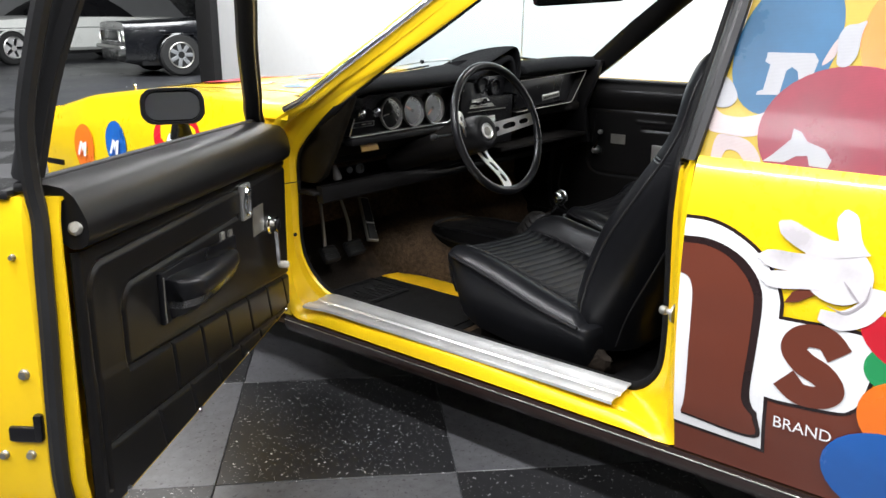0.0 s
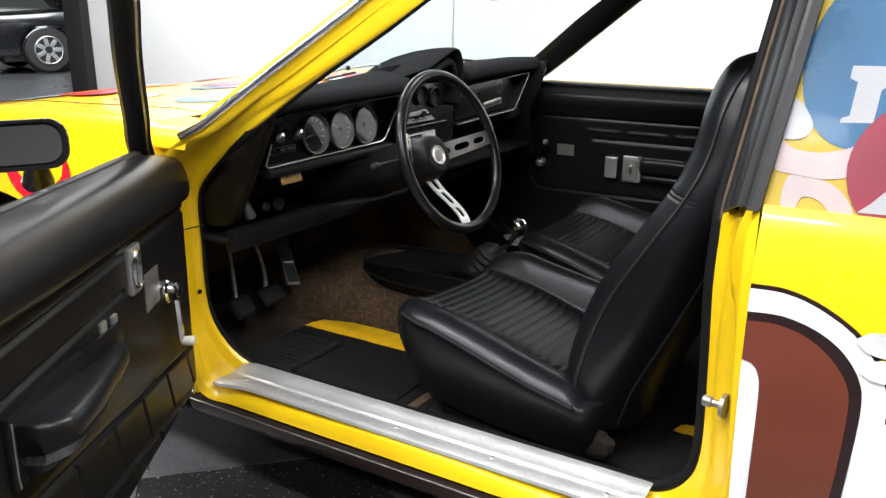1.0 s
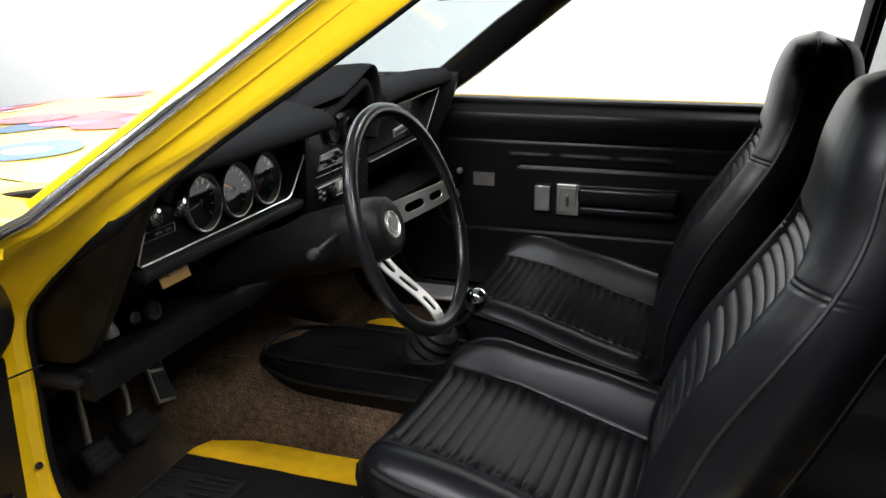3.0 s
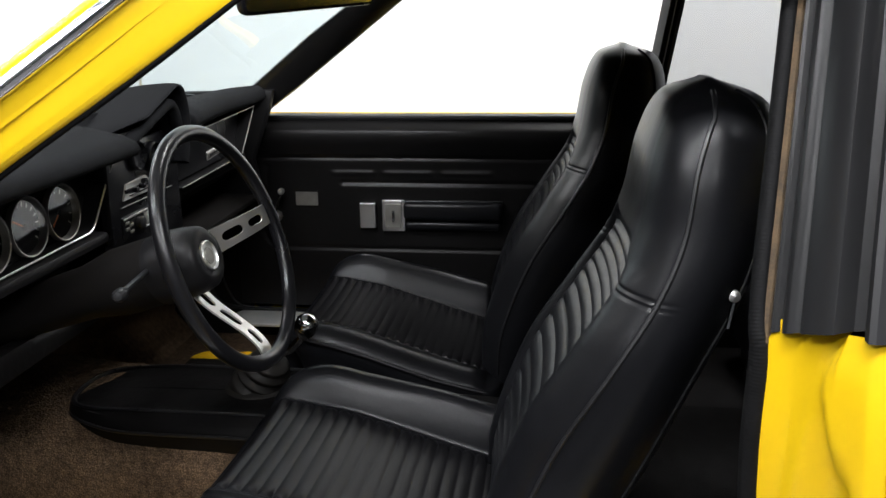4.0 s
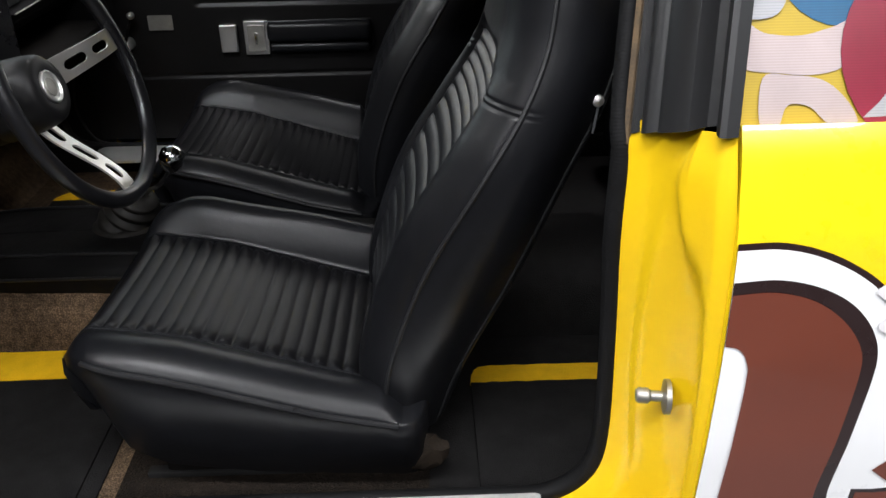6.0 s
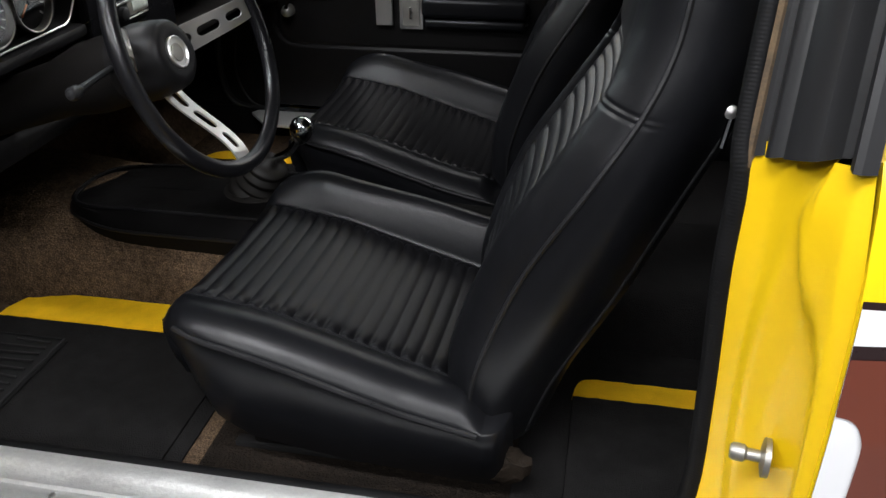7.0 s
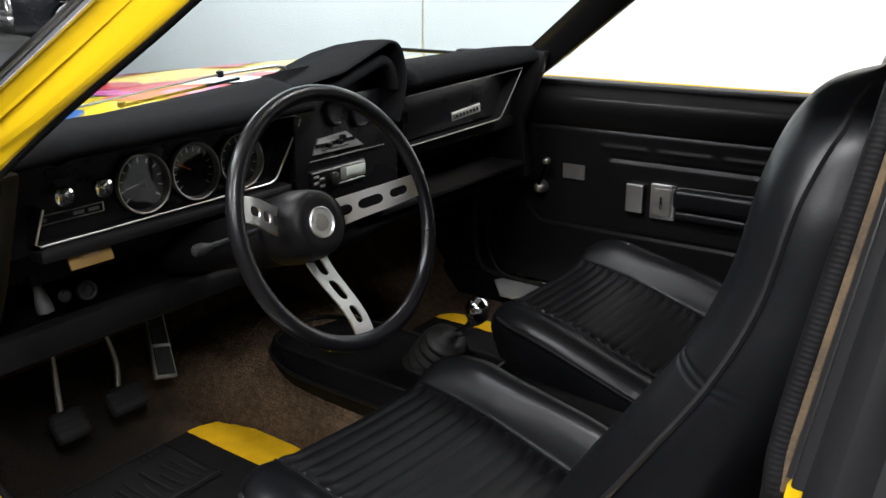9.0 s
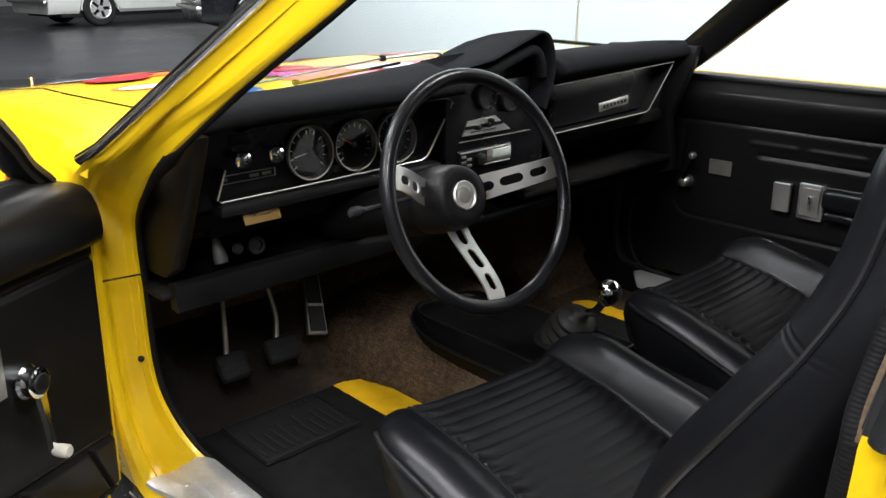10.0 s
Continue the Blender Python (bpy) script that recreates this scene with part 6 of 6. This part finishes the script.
# ---- steering wheel and column ----
WC, WN = Vector((-0.4037, 0.6491, 0.812)), Vector((-0.0327, -1, 0.3362)).normalized()
WM = Matrix.Translation(WC) @ WN.to_track_quat("Z", "Y").to_matrix().to_4x4()
rim_rows = []
for k in range(96):
    a = 2 * math.pi * k / 96
    rr = 0.0126
    rim_rows.append([WM @ Vector(((0.1880 + rr * math.cos(b)) * math.cos(a), (0.1880 + rr * math.cos(b)) * math.sin(a), 0.92 * rr * math.sin(b))) for b in [2 * math.pi * j / 12 for j in range(12)]])
wheel_ob = part("steering_wheel", loft(rim_rows, close_u=True, close_v=True), GLOSSBLACK, car, "three-spoke black sports steering wheel")
# in the plane of the wheel: which way is the lower spoke
lx = WM.inverted() @ Vector((-0.424, 0.596, 0.652))
rx_ = WM.inverted() @ Vector((-0.244, 0.650, 0.823))
A_LOW, A_RIGHT = math.degrees(math.atan2(lx.y, lx.x)), math.degrees(math.atan2(rx_.y, rx_.x))
A_LEFT = 2 * A_LOW - A_RIGHT


def spoke_mesh():
    """A flat pierced steel spoke with three rounded slots, from the hub out along x."""
    bm = bmesh.new()
    x0, x1, h0, h1 = 0.040, 0.183, 0.0230, 0.0175
    slots = [(0.066, 0.0155, 0.0080), (0.106, 0.0165, 0.0080), (0.146, 0.0140, 0.0070)]
    xs = sorted([x0 + (x1 - x0) * k / 44 for k in range(45)] + [c + l * math.cos(math.pi * k / 10) for c, l, r in slots for k in range(11)])
    xs = [x for k, x in enumerate(xs) if not k or x - xs[k - 1] > 0.0003]
    half = lambda x: h0 + (h1 - h0) * (x - x0) / (x1 - x0)

    def hole(x):
        for c, l, r in slots:
            d = abs(x - c)
            if d <= l:
                e = max(0.0, d - (l - r)) / r
                return max(0.0002, r * math.sqrt(max(0.0, 1 - e * e)))
        return 0.0002
    for sgn in (1, -1):
        for k in range(len(xs) - 1):
            q = [(xs[k], sgn * half(xs[k])), (xs[k + 1], sgn * half(xs[k + 1])), (xs[k + 1], sgn * hole(xs[k + 1])), (xs[k], sgn * hole(xs[k]))]
            bm.faces.new([bm.verts.new((x, y, 0)) for x, y in q])
    bmesh.ops.remove_doubles(bm, verts=bm.verts, dist=0.00045)
    for v in bm.verts:
        v.co.z = -0.082 * (1 - ease(0.03, 0.18, v.co.x))
    return solid(bm, 0.003)


for ang in (A_LOW, A_RIGHT, A_LEFT):
    part("spoke", xform(spoke_mesh(), WM @ pose(0, 0, 0, 0, 0, ang)), STEEL, wheel_ob, "slotted brushed steel spoke", sharp=30)
HM = WM @ pose(-0.012, 0, -0.044)
part("hub", lathe([(0.040, -0.085), (0.056, -0.078), (0.058, -0.045), (0.054, -0.012), (0.050, 0.004), (0.044, 0.010), (0.034, 0.011), (0.026, 0.010), (0.022, 0.004)], HM, 40), PLASTIC, wheel_ob, "black plastic hub")
part("horn_cap", lathe([(0.0245, 0.004), (0.0245, 0.012), (0.0225, 0.0135), (0.0205, 0.010), (0, 0.0095)], HM, 32), STEEL, wheel_ob, "round steel horn cap")
part("cap_emblem", lathe([(0.014, 0.009), (0.013, 0.0115), (0, 0.0115)], HM, 24), GREYMETAL, wheel_ob)
col_dir = -WN
part("steering_column", lathe([(0.050, 0.05), (0.052, 0.08), (0.056, 0.12), (0.056, 0.20), (0.045, 0.26), (0.040, 0.46)], axis_pose(WC, col_dir), 32), DARKPLASTIC, car, "black steering column")
part("turn_lever", join(tube([(-0.450, 0.765, 0.788), (-0.588, 0.737, 0.797)], [0.0042, 0.0052], 8), lathe([(0.005, -0.022), (0.009, -0.010), (0.0095, 0.004), (0.006, 0.010), (0, 0.012)], axis_pose((-0.600, 0.735, 0.798), (-1, -0.18, 0.06)), 14)), SATINBLACK, car, "turn signal lever")

# ---- front seats ----
CUSHION_Y = [0.185 + 0.00225 * k for k in range(205)] + [0.648, 0.654, 0.660, 0.665, 0.669, 0.672, 0.6745]
BOLSTER_U = (0.0, 0.05, 0.14, 0.26, 0.40, 0.54, 0.68, 0.80, 0.90, 0.96, 1.0)
INSERT_U = (1.0, 0.988, 0.972, 0.955, 0.93, 0.88, 0.80, 0.72, 0.5, 0.25)
SEAM_X = 0.171


def cushion_rows(lean):
    """Sections of the cushion from back to front; the seat rises towards its front edge and lean tips it sideways."""
    rows = []
    for y in CUSHION_Y:
        turn_in = min(1.0, max(0.0, (y - 0.53) / 0.146))
        hw = SEAM_X + 0.002 + 0.097 * math.sqrt(max(0.0, 1 - turn_in ** 2.2))
        nose = max(0.0, (y - 0.632) / 0.0425) ** 2.2
        seam = curve(y, [0.18, 0.25, 0.32, 0.41, 0.50, 0.58, 0.64, 0.68], [0.358, 0.377, 0.398, 0.427, 0.455, 0.470, 0.478, 0.480]) - 0.042 * nose
        pipe = curve(y, [0.18, 0.245, 0.30, 0.38, 0.46, 0.54, 0.62, 0.68], [0.352, 0.366, 0.379, 0.405, 0.432, 0.455, 0.467, 0.462]) - 0.024 * nose
        low = curve(y, [0.18, 0.40, 0.54, 0.60, 0.635, 0.655, 0.675], [0.226, 0.240, 0.262, 0.290, 0.330, 0.365, 0.40])
        phase = (y - 0.185) / 0.0232
        pl = abs(math.sin(math.pi * phase))
        pleat = 0.0040 * (pl ** 0.5 - 0.76) * ease(0.648, 0.636, y)
        full = (1 - turn_in ** 2.4) * ease(0.17, 0.22, y)
        half = []
        for sgn, swell, rise in ((-1, 0.026, 0.0), (1, 0.060 + 0.020 * ease(0.52, 0.30, y), 0.016)):
            side = [(hw * 0.84, low), (hw * 0.955, low + (pipe - low) * 0.42), (hw * 0.998, low + (pipe + rise * full - low) * 0.80)]
            for k in BOLSTER_U:
                roundish = math.sin(math.pi * k ** 0.85) ** 0.9 if 0 < k < 1 else 0.0
                side.append((hw + (SEAM_X - hw) * k, pipe + rise * full * (1 - k) + (seam - pipe) * k + swell * full * roundish))
            for k in INSERT_U:
                near = ease(1.0, 0.93, k)
                puff = 0.0060 * pl ** 0.8 * ease(1.0, 0.955, k) * ease(0.74, 0.95, k)
                side.append((SEAM_X * k, seam - 0.0025 * (1 - ease(0.02, 0.0, 1 - k)) - 0.005 * (1 - k * k) + pleat * near * (0.55 + 0.45 * ease(0.60, 0.92, k)) + puff))
            half.append([(sgn * x, z) for x, z in side])
        row = half[0] + [(0.0, seam - 0.0075 + 0.55 * pleat)] + half[1][::-1]
        back = 0.05 * ease(0.60, 0.675, y)
        tuck = {0: back, 1: back * 0.45, len(row) - 1: back, len(row) - 2: back * 0.45}
        rows.append([(x, y - tuck.get(k, 0.0), z + lean * x) for k, (x, z) in enumerate(row)])
    first = rows[0]
    for f, dy in ((0.985, -0.014), (0.93, -0.026), (0.78, -0.036)):
        rows.insert(0, [(x * f, y + dy, z) for x, y, z in first])
    last = rows[-1]
    for f, dy, drop in ((0.99, 0.008, 0.020), (0.98, 0.012, 0.048), (0.96, 0.006, 0.085), (0.93, -0.02, 0.125)):
        rows.append([(x * f, y + dy if 2 < k < len(last) - 3 else y + dy * 0.4, min(z, max(0.318, 0.455 - drop + lean * x))) for k, (x, y, z) in enumerate(last)])
    return rows


SPINE = smooth_path([(0.252, 0.338, 0), (0.244, 0.450, 0), (0.188, 0.610, 0), (0.112, 0.735, 0), (0.062, 0.815, 0), (0.031, 0.890, 0), (0.014, 0.985, 0), (-0.012, 1.048, 0), (-0.054, 1.075, 0)], 48)
REAR = smooth_path([(0.125, 0.285, 0), (0.085, 0.395, 0), (0.010, 0.545, 0), (-0.058, 0.700, 0), (-0.104, 0.800, 0), (-0.128, 0.880, 0), (-0.138, 0.970, 0), (-0.120, 1.042, 0), (-0.066, 1.074, 0)], 48)
HALF = smooth_path([(0.222, 0, 0), (0.230, 0, 0), (0.235, 0, 0), (0.230, 0, 0), (0.216, 0, 0), (0.197, 0, 0), (0.170, 0, 0), (0.126, 0, 0), (0.026, 0, 0)], 48)
# from the pleated insert over the bolster to the outer piping
BOL_A = [0.0, 0.30, 0.57, 0.61, 0.65, 0.71, 0.77, 0.83, 0.89, 0.95, 1.0]
BOL_D = [-0.014, -0.013, -0.009, -0.007, 0.000, 0.002, -0.001, -0.008, -0.018, -0.030, -0.044]


def back_rows():
    rows = []
    N = len(SPINE) - 1
    cols = [-1.0, -0.965, -0.93, -0.89, -0.85, -0.80, -0.75, -0.70, -0.66, -0.635, -0.615, -0.595, -0.57, -0.52, -0.40, -0.2, 0.0]
    cols = cols + [-c for c in cols[-2::-1]]
    for i in range(N + 1):
        t = i / N
        fy, fz, by, bz, hw = SPINE[i].x, SPINE[i].y, REAR[i].x, REAR[i].y, HALF[i].x
        f, b = Vector((0, fy, fz)), Vector((0, by, bz))
        nrm = (f - b).normalized()
        deep = (f - b).length
        pl = abs(math.sin(math.pi * (t - 0.04) / 0.53 * 18))
        pleat = 0.0088 * (pl ** 0.5 - 0.64) if 0.04 < t < 0.57 else 0.0
        fade = ease(1.0, 0.90, t)
        row = []
        side = ((0.62, 1.0), (0.76, 0.90), (0.93, 0.70), (1.02, 0.50))
        for u, d in side:
            row.append(Vector((-u * hw, 0, 0)) + f + (b - f) * d)
        for u in cols:
            a = abs(u)
            top = 0.515 + 0.045 * ease(0.66, 0.52, a)
            head = ease(top - 0.010, top + 0.05, t)
            bol = curve(a, BOL_A, BOL_D) + pleat * ease(0.61, 0.54, a) - 0.005 * groove(a - 0.618, 0.014)
            puff = curve(a, [0, 0.3, 0.5, 0.65, 0.75, 0.83, 0.9, 0.95, 1.0], [0.014, 0.013, 0.010, 0.004, -0.003, -0.010, -0.020, -0.030, -0.044])
            off = (bol * (1 - head) + puff * head) * fade - 0.0020 * (groove(t - top + 0.010, 0.0035) + groove(t - top + 0.022, 0.0035)) * ease(0.56, 0.62, a)
            off = max(off, -0.36 * deep)
            row.append(Vector((u * hw, 0, 0)) + f + nrm * off)
        for u, d in side[::-1]:
            row.append(Vector((u * hw, 0, 0)) + f + (b - f) * d)
        for u in (0.4, 0, -0.4):
            row.append(Vector((u * hw, 0, 0)) + b - nrm * 0.018 * (1 - u * u) * fade)
        rows.append(row)
    return rows


def bucket_seat(loc, lever_side, lab, shift=(0, 0), lean=0.0):
    """A high-back seat; shift moves its cushion forward and up on the tracks."""
    seat = thing("bucket_seat", lab, "car seat", loc, group="front bucket seats")
    cr = [[(x, y + shift[0], z + shift[1]) for x, y, z in r] for r in cushion_rows(lean)]
    cush = part("cushion", loft(cr), VINYL, seat, "pleated black vinyl cushion", sharp=85)
    wide = len(cr[0]) - 1
    second_material(cush, INSERT, lambda k: 18 <= k % wide < wide - 18 and 3 <= k // wide < 208)
    br = back_rows()
    back = part("backrest", loft(br, close_u=True, cap=True), VINYL, seat, "pleated black vinyl high backrest", sharp=55)
    for col in (3, wide - 3):
        part("piping", tube([Vector((r[col][0] * 1.016, r[col][1], r[col][2] + 0.0012)) for r in cr[6:200:4]], 0.0046, 8), GLOSSVINYL, cush)
    for col in (13, wide - 13):
        part("seam_welt", tube([Vector(r[col]) + Vector((0, 0, 0.0016)) for r in cr[15:208:4]], 0.0021, 8), VINYL, cush)
    for col in (4, 36):
        part("piping", tube([r[col] for r in br[6:366:6]], 0.0036, 6), GLOSSVINYL, back)
    for col in (1, 39):
        part("piping", tube([r[col] for r in br[6:366:6]], 0.0030, 6), GLOSSVINYL, back)
    s = lever_side
    part("base", box(0.36, 0.34, 0.09, (0, 0.40, 0.25), 0.01), DARKPLASTIC, seat, "dark metal seat base")
    for q in (-1, 1):
        part("seat_track", box(0.020, 0.36, 0.014, (q * 0.175, 0.42, 0.213), 0.004), HEELRUBBER, seat, "dark metal seat track")
    lump = bmesh.new()
    bmesh.ops.create_icosphere(lump, subdivisions=3, radius=1)
    jig = random.Random(4)
    for v in lump.verts:
        v.co *= 0.86 + 0.28 * jig.random()
    part("hinge_cover", xform(lump, pose(s * 0.220, 0.160, 0.278, 20, 0, 8) @ Matrix.Diagonal((0.017, 0.042, 0.034, 1))), TORN, seat, "torn dull hinge cover")
    part("release_lever", tube([(s * 0.150, -0.074, 0.812), (s * 0.172, -0.084, 0.806), (s * 0.175, -0.078, 0.770)], 0.0042, 8), CHROME, seat, "chrome backrest release lever")
    part("lever_knob", lathe([(0.004, -0.014), (0.005, -0.005), (0.0085, 0.0), (0.0075, 0.005), (0, 0.0075)], axis_pose((s * 0.176, -0.082, 0.814), (s, 0, 0.2)), 16), STEEL, seat)
    return seat


bucket_seat((-0.405, 0, 0), -1, "black vinyl high-back bucket seat behind the steering wheel", lean=-0.06)
bucket_seat((0.396, 0.050, 0.012), 1, "black vinyl high-back passenger bucket seat beside the far door", (0.05, -0.042))


# ---- floor mats with yellow borders ----
def floor_mat(x0, x1, y0, y1, border, tip, lab):
    """A carpet mat; its yellow border runs along the right edge and ends in front in a curved tip."""
    cx, cy = (x0 + x1) / 2, (y0 + y1) / 2
    mat = thing("floor_mat", lab, "floor mat", (cx, cy, 0.207), group="car floor mats")

    def edge(y):
        k = min(1.0, max(0.0, (y - y1 + tip) / tip)) if tip else 0.0
        return x1 - border * (1 - math.sqrt(max(0.0, 1 - k ** 2.6)))

    ys = [y0 + (y1 - y0) * (1 - (1 - i / 22) ** 1.6) for i in range(23)]
    waves = random.Random(int(1000 * (x1 + 2)))
    ripple = [0.0012 * waves.uniform(-1, 1) for _ in ys]
    rows = [[(x0 + (x1 - border - x0) * j / 8 - cx, y - cy, 0.008 + r) for j in range(9)] for y, r in zip(ys, ripple)]
    part("carpet", solid(loft(rows), 0.006), MAT, mat, "black carpet pile")
    rows = [[(x1 - border + (edge(y) - x1 + border) * j / 6 - cx, y - cy, 0.0095 + r) for j in range(7)] for y, r in zip(ys, ripple)]
    part("border", solid(loft(rows), 0.006), YMAT, mat, "bright yellow carpet border")
    return mat


fm = floor_mat(-0.72, -0.231, 0.70, 1.222, 0.092, 0.10, "black carpet driver floor mat with a yellow border")
mat_x, mat_y = (-0.72 - 0.231) / 2, (0.70 + 1.222) / 2
rows = [[(-0.705 + 0.030 * j / 2 - mat_x, y - mat_y, 0.0165) for j in range(3)] for y in [0.75 + 0.395 * k / 8 for k in range(9)]]
part("border", solid(loft(rows), 0.004), YMAT, fm)
heel = part("heel_pad", solid(loft([[(-0.625 + 0.235 * j / 8 - mat_x, y - mat_y, 0.0165 + 0.002 * math.sin(j * 2.1 + k)) for j in range(9)] for k, y in enumerate([1.025 + 0.185 * k / 6 for k in range(7)])]), 0.004), HEELRUBBER, fm, "ribbed rubber heel pad")
part("heel_rim", tube([(x - mat_x, y - mat_y, 0.0195) for x, y in ((-0.622, 1.028), (-0.393, 1.028), (-0.393, 1.207), (-0.622, 1.207))], 0.0028, 6, closed=True), HEELRUBBER, fm)
for k in range(11):
    x = -0.612 + 0.0205 * k - mat_x
    long = 0.050 + 0.055 * abs(math.sin(1.3 * k))
    part("rib", tube([(x + 0.004 * math.sin(k), 1.045 - mat_y, 0.0205), (x, 1.045 + long - mat_y, 0.0205)], 0.0024, 6), WORNRUBBER, fm)
for k in range(4):
    part("label_bar", box(0.007, 0.012, 0.001, (-0.425 - 0.015 * k - mat_x, 1.185 - mat_y, 0.0215), 0), WORNRUBBER, fm, smooth=False)
floor_mat(0.22, 0.535, 0.70, 1.150, 0.055, 0.07, "black carpet passenger floor mat with a yellow border")
floor_mat(-0.70, -0.325, -0.36, 0.072, 0.056, 0.03, "black carpet rear floor mat with a yellow border")


# ---- other cars in the showroom ----
def parked_car(name, label, paint, loc, turn, length, height, wheel_y, open_hood):
    c = thing(name, label, "car", loc, rot=(0, 0, turn))
    c.scale = (1.1, 1.1, 1.1)
    L, fy, ry = length / 2, wheel_y, -wheel_y - 0.1
    rows = []
    for i in range(61):
        y = -L + length * i / 60
        lo = 0.24
        for cy in (fy, ry):
            d = abs(y - cy)
            if d < 0.36:
                lo = max(lo, 0.30 + math.sqrt(0.36 ** 2 - d * d))
        lo = min(lo, 0.68)
        taper = 1 - 0.10 * ease(L - 0.9, L, abs(y))
        top = 0.90 - 0.07 * ease(0.5, L, y) - 0.03 * ease(-0.5, -L, y)
        half = [(0.80, lo), (0.865, lo + 0.06), (0.885, lo * 0.5 + 0.36), (0.89, 0.66), (0.875, 0.72), (0.87, top - 0.05), (0.84, top), (0.70, top + 0.02), (0.35, top + 0.035), (0, top + 0.04)]
        half = [(x * taper, max(z, lo)) for x, z in half]
        rows.append([(-x, y, z) for x, z in half] + [(x, y, z) for x, z in half[-2::-1]])
    part("body", loft(rows, cap=True), paint, c)
    part("underside", box(1.5, length - 0.5, 0.3, (0, 0, 0.32), 0.03), RUBBER, c)
    cab = []
    for z, y0, y1, w in ((0.90, 0.75, -1.35, 0.78), (1.10, 0.45, -1.1, 0.70), (1.28, 0.1, -0.8, 0.62), (1.34, -0.1, -0.6, 0.56)):
        cab.append([(-w, y0, z), (0, y0 + 0.08, z), (w, y0, z), (w, (y0 + y1) / 2, z), (w, y1, z), (0, y1 - 0.05, z), (-w, y1, z), (-w, (y0 + y1) / 2, z)])
    part("cabin_glass", loft(cab[:3], close_u=True), GLOSSBLACK, c)
    part("roof", loft(cab[2:], close_u=True, cap=True), paint, c)
    part("front_bumper", xform(box(1.66, 0.09, 0.060, (0, L + 0.04, 0.46), 0.026), Matrix()), STEEL, c)
    part("grille", box(1.15, 0.05, 0.17, (0, L + 0.005, 0.64), 0.02), GLOSSBLACK, c)
    part("grille_bar", tube([(-0.56, L + 0.035, 0.56), (0.56, L + 0.035, 0.56), (0.56, L + 0.035, 0.72), (-0.56, L + 0.035, 0.72), (-0.56, L + 0.035, 0.56)], 0.012, 6), CHROME, c)
    for s in (-1, 1):
        part("headlight", lathe([(0.105, 0), (0.105, 0.03), (0.09, 0.04), (0.085, 0.02), (0.05, 0.03), (0, 0.035)], axis_pose((s * 0.66, L - 0.01, 0.645), (0, 1, 0)), 24), STEEL, c)
        part("side_moulding", tube([(s * 0.895, -L + 0.5, 0.70), (s * 0.898, 0, 0.70), (s * 0.88, L - 0.55, 0.70)], 0.010, 6), CHROME if paint is WHITEPAINT else paint, c)
        for cy in (fy, ry):
            if paint is WHITEPAINT:
                wheel((s * 0.80, cy, 0.325), s, c, 0.325, 0.20, ALU, CHROME)
            else:
                wheel((s * 0.80, cy, 0.340), s, c, 0.340, 0.21, RUBBER, SILVERWHEEL, 7)
            part("rim_ring", tube([(s * 0.908, cy + 0.200 * math.cos(a), 0.335 + 0.200 * math.sin(a)) for a in [2 * math.pi * k / 32 for k in range(32)]], 0.012, 6, closed=True), STEEL if paint is WHITEPAINT else GREYMETAL, c)
            part("wheel_lip", tube([(s * 0.885, cy + 0.365 * math.cos(a), 0.30 + 0.365 * math.sin(a)) for a in [math.pi * k / 14 for k in range(15)]], 0.014, 6), paint, c)
    if open_hood:
        lid = [[(0.75 * (j / 4 - 1), 0.80 + 1.05 * math.cos(radians(48)) * i / 4, 0.95 + 1.05 * math.sin(radians(48)) * i / 4) for j in range(9)] for i in range(5)]
        part("hood_lid", solid(loft(lid), 0.03), paint, c, "raised hood")
    return c


parked_car("muscle_car", "black muscle car with its hood raised and chrome bumper", BLACKPAINT, (8.26, 13.22, 0), 74, 4.6, 1.3, 1.45, True)
parked_car("sedan", "white classic sedan with chrome wheel covers", WHITEPAINT, (7.45, 19.2, 0), 95, 4.9, 1.4, 1.5, False)

# ---- floor tiles, last ----
tm = {}
for key, mat in (("d", TILE_DARK), ("g", TILE_GREY)):
    tm[key] = mesh_of(box(TILE - 0.003, TILE - 0.003, 0.006, (0, 0, -0.003), 0.0012, seg=1), mat, "tile_" + key, smooth=False)
far_tiles = {"d": bmesh.new(), "g": bmesh.new()}
rot = pose(0, 0, 0, 0, 0, math.degrees(TILE_A) - 90)
for i in range(-34, 44):
    for j in range(-40, 34):
        c = TILE_O + TU * (TILE * (i + 0.5)) + TV * (TILE * (j + 0.5))
        key = "d" if (i + j) % 2 == 0 else "g"
        if -4.4 < c.x < 2.0 and -2.8 < c.y < 7.0:
            t = new("tile", tm[key])
            t.matrix_basis = Matrix.Translation((c.x, c.y, 0)) @ rot
            t.parent = floor
        elif -14 < c.x < 3 and -12 < c.y < 9.5:
            h = TILE / 2 - 0.0015
            bm = far_tiles[key]
            bm.faces.new([bm.verts.new(c + TU * (a * h) + TV * (b * h)) for a, b in ((-1, -1), (1, -1), (1, 1), (-1, 1))])
for key, mat in (("d", TILE_DARK), ("g", TILE_GREY)):
    tagged(part("outer_tiles", far_tiles[key], mat, floor, smooth=False), kind="stuff")
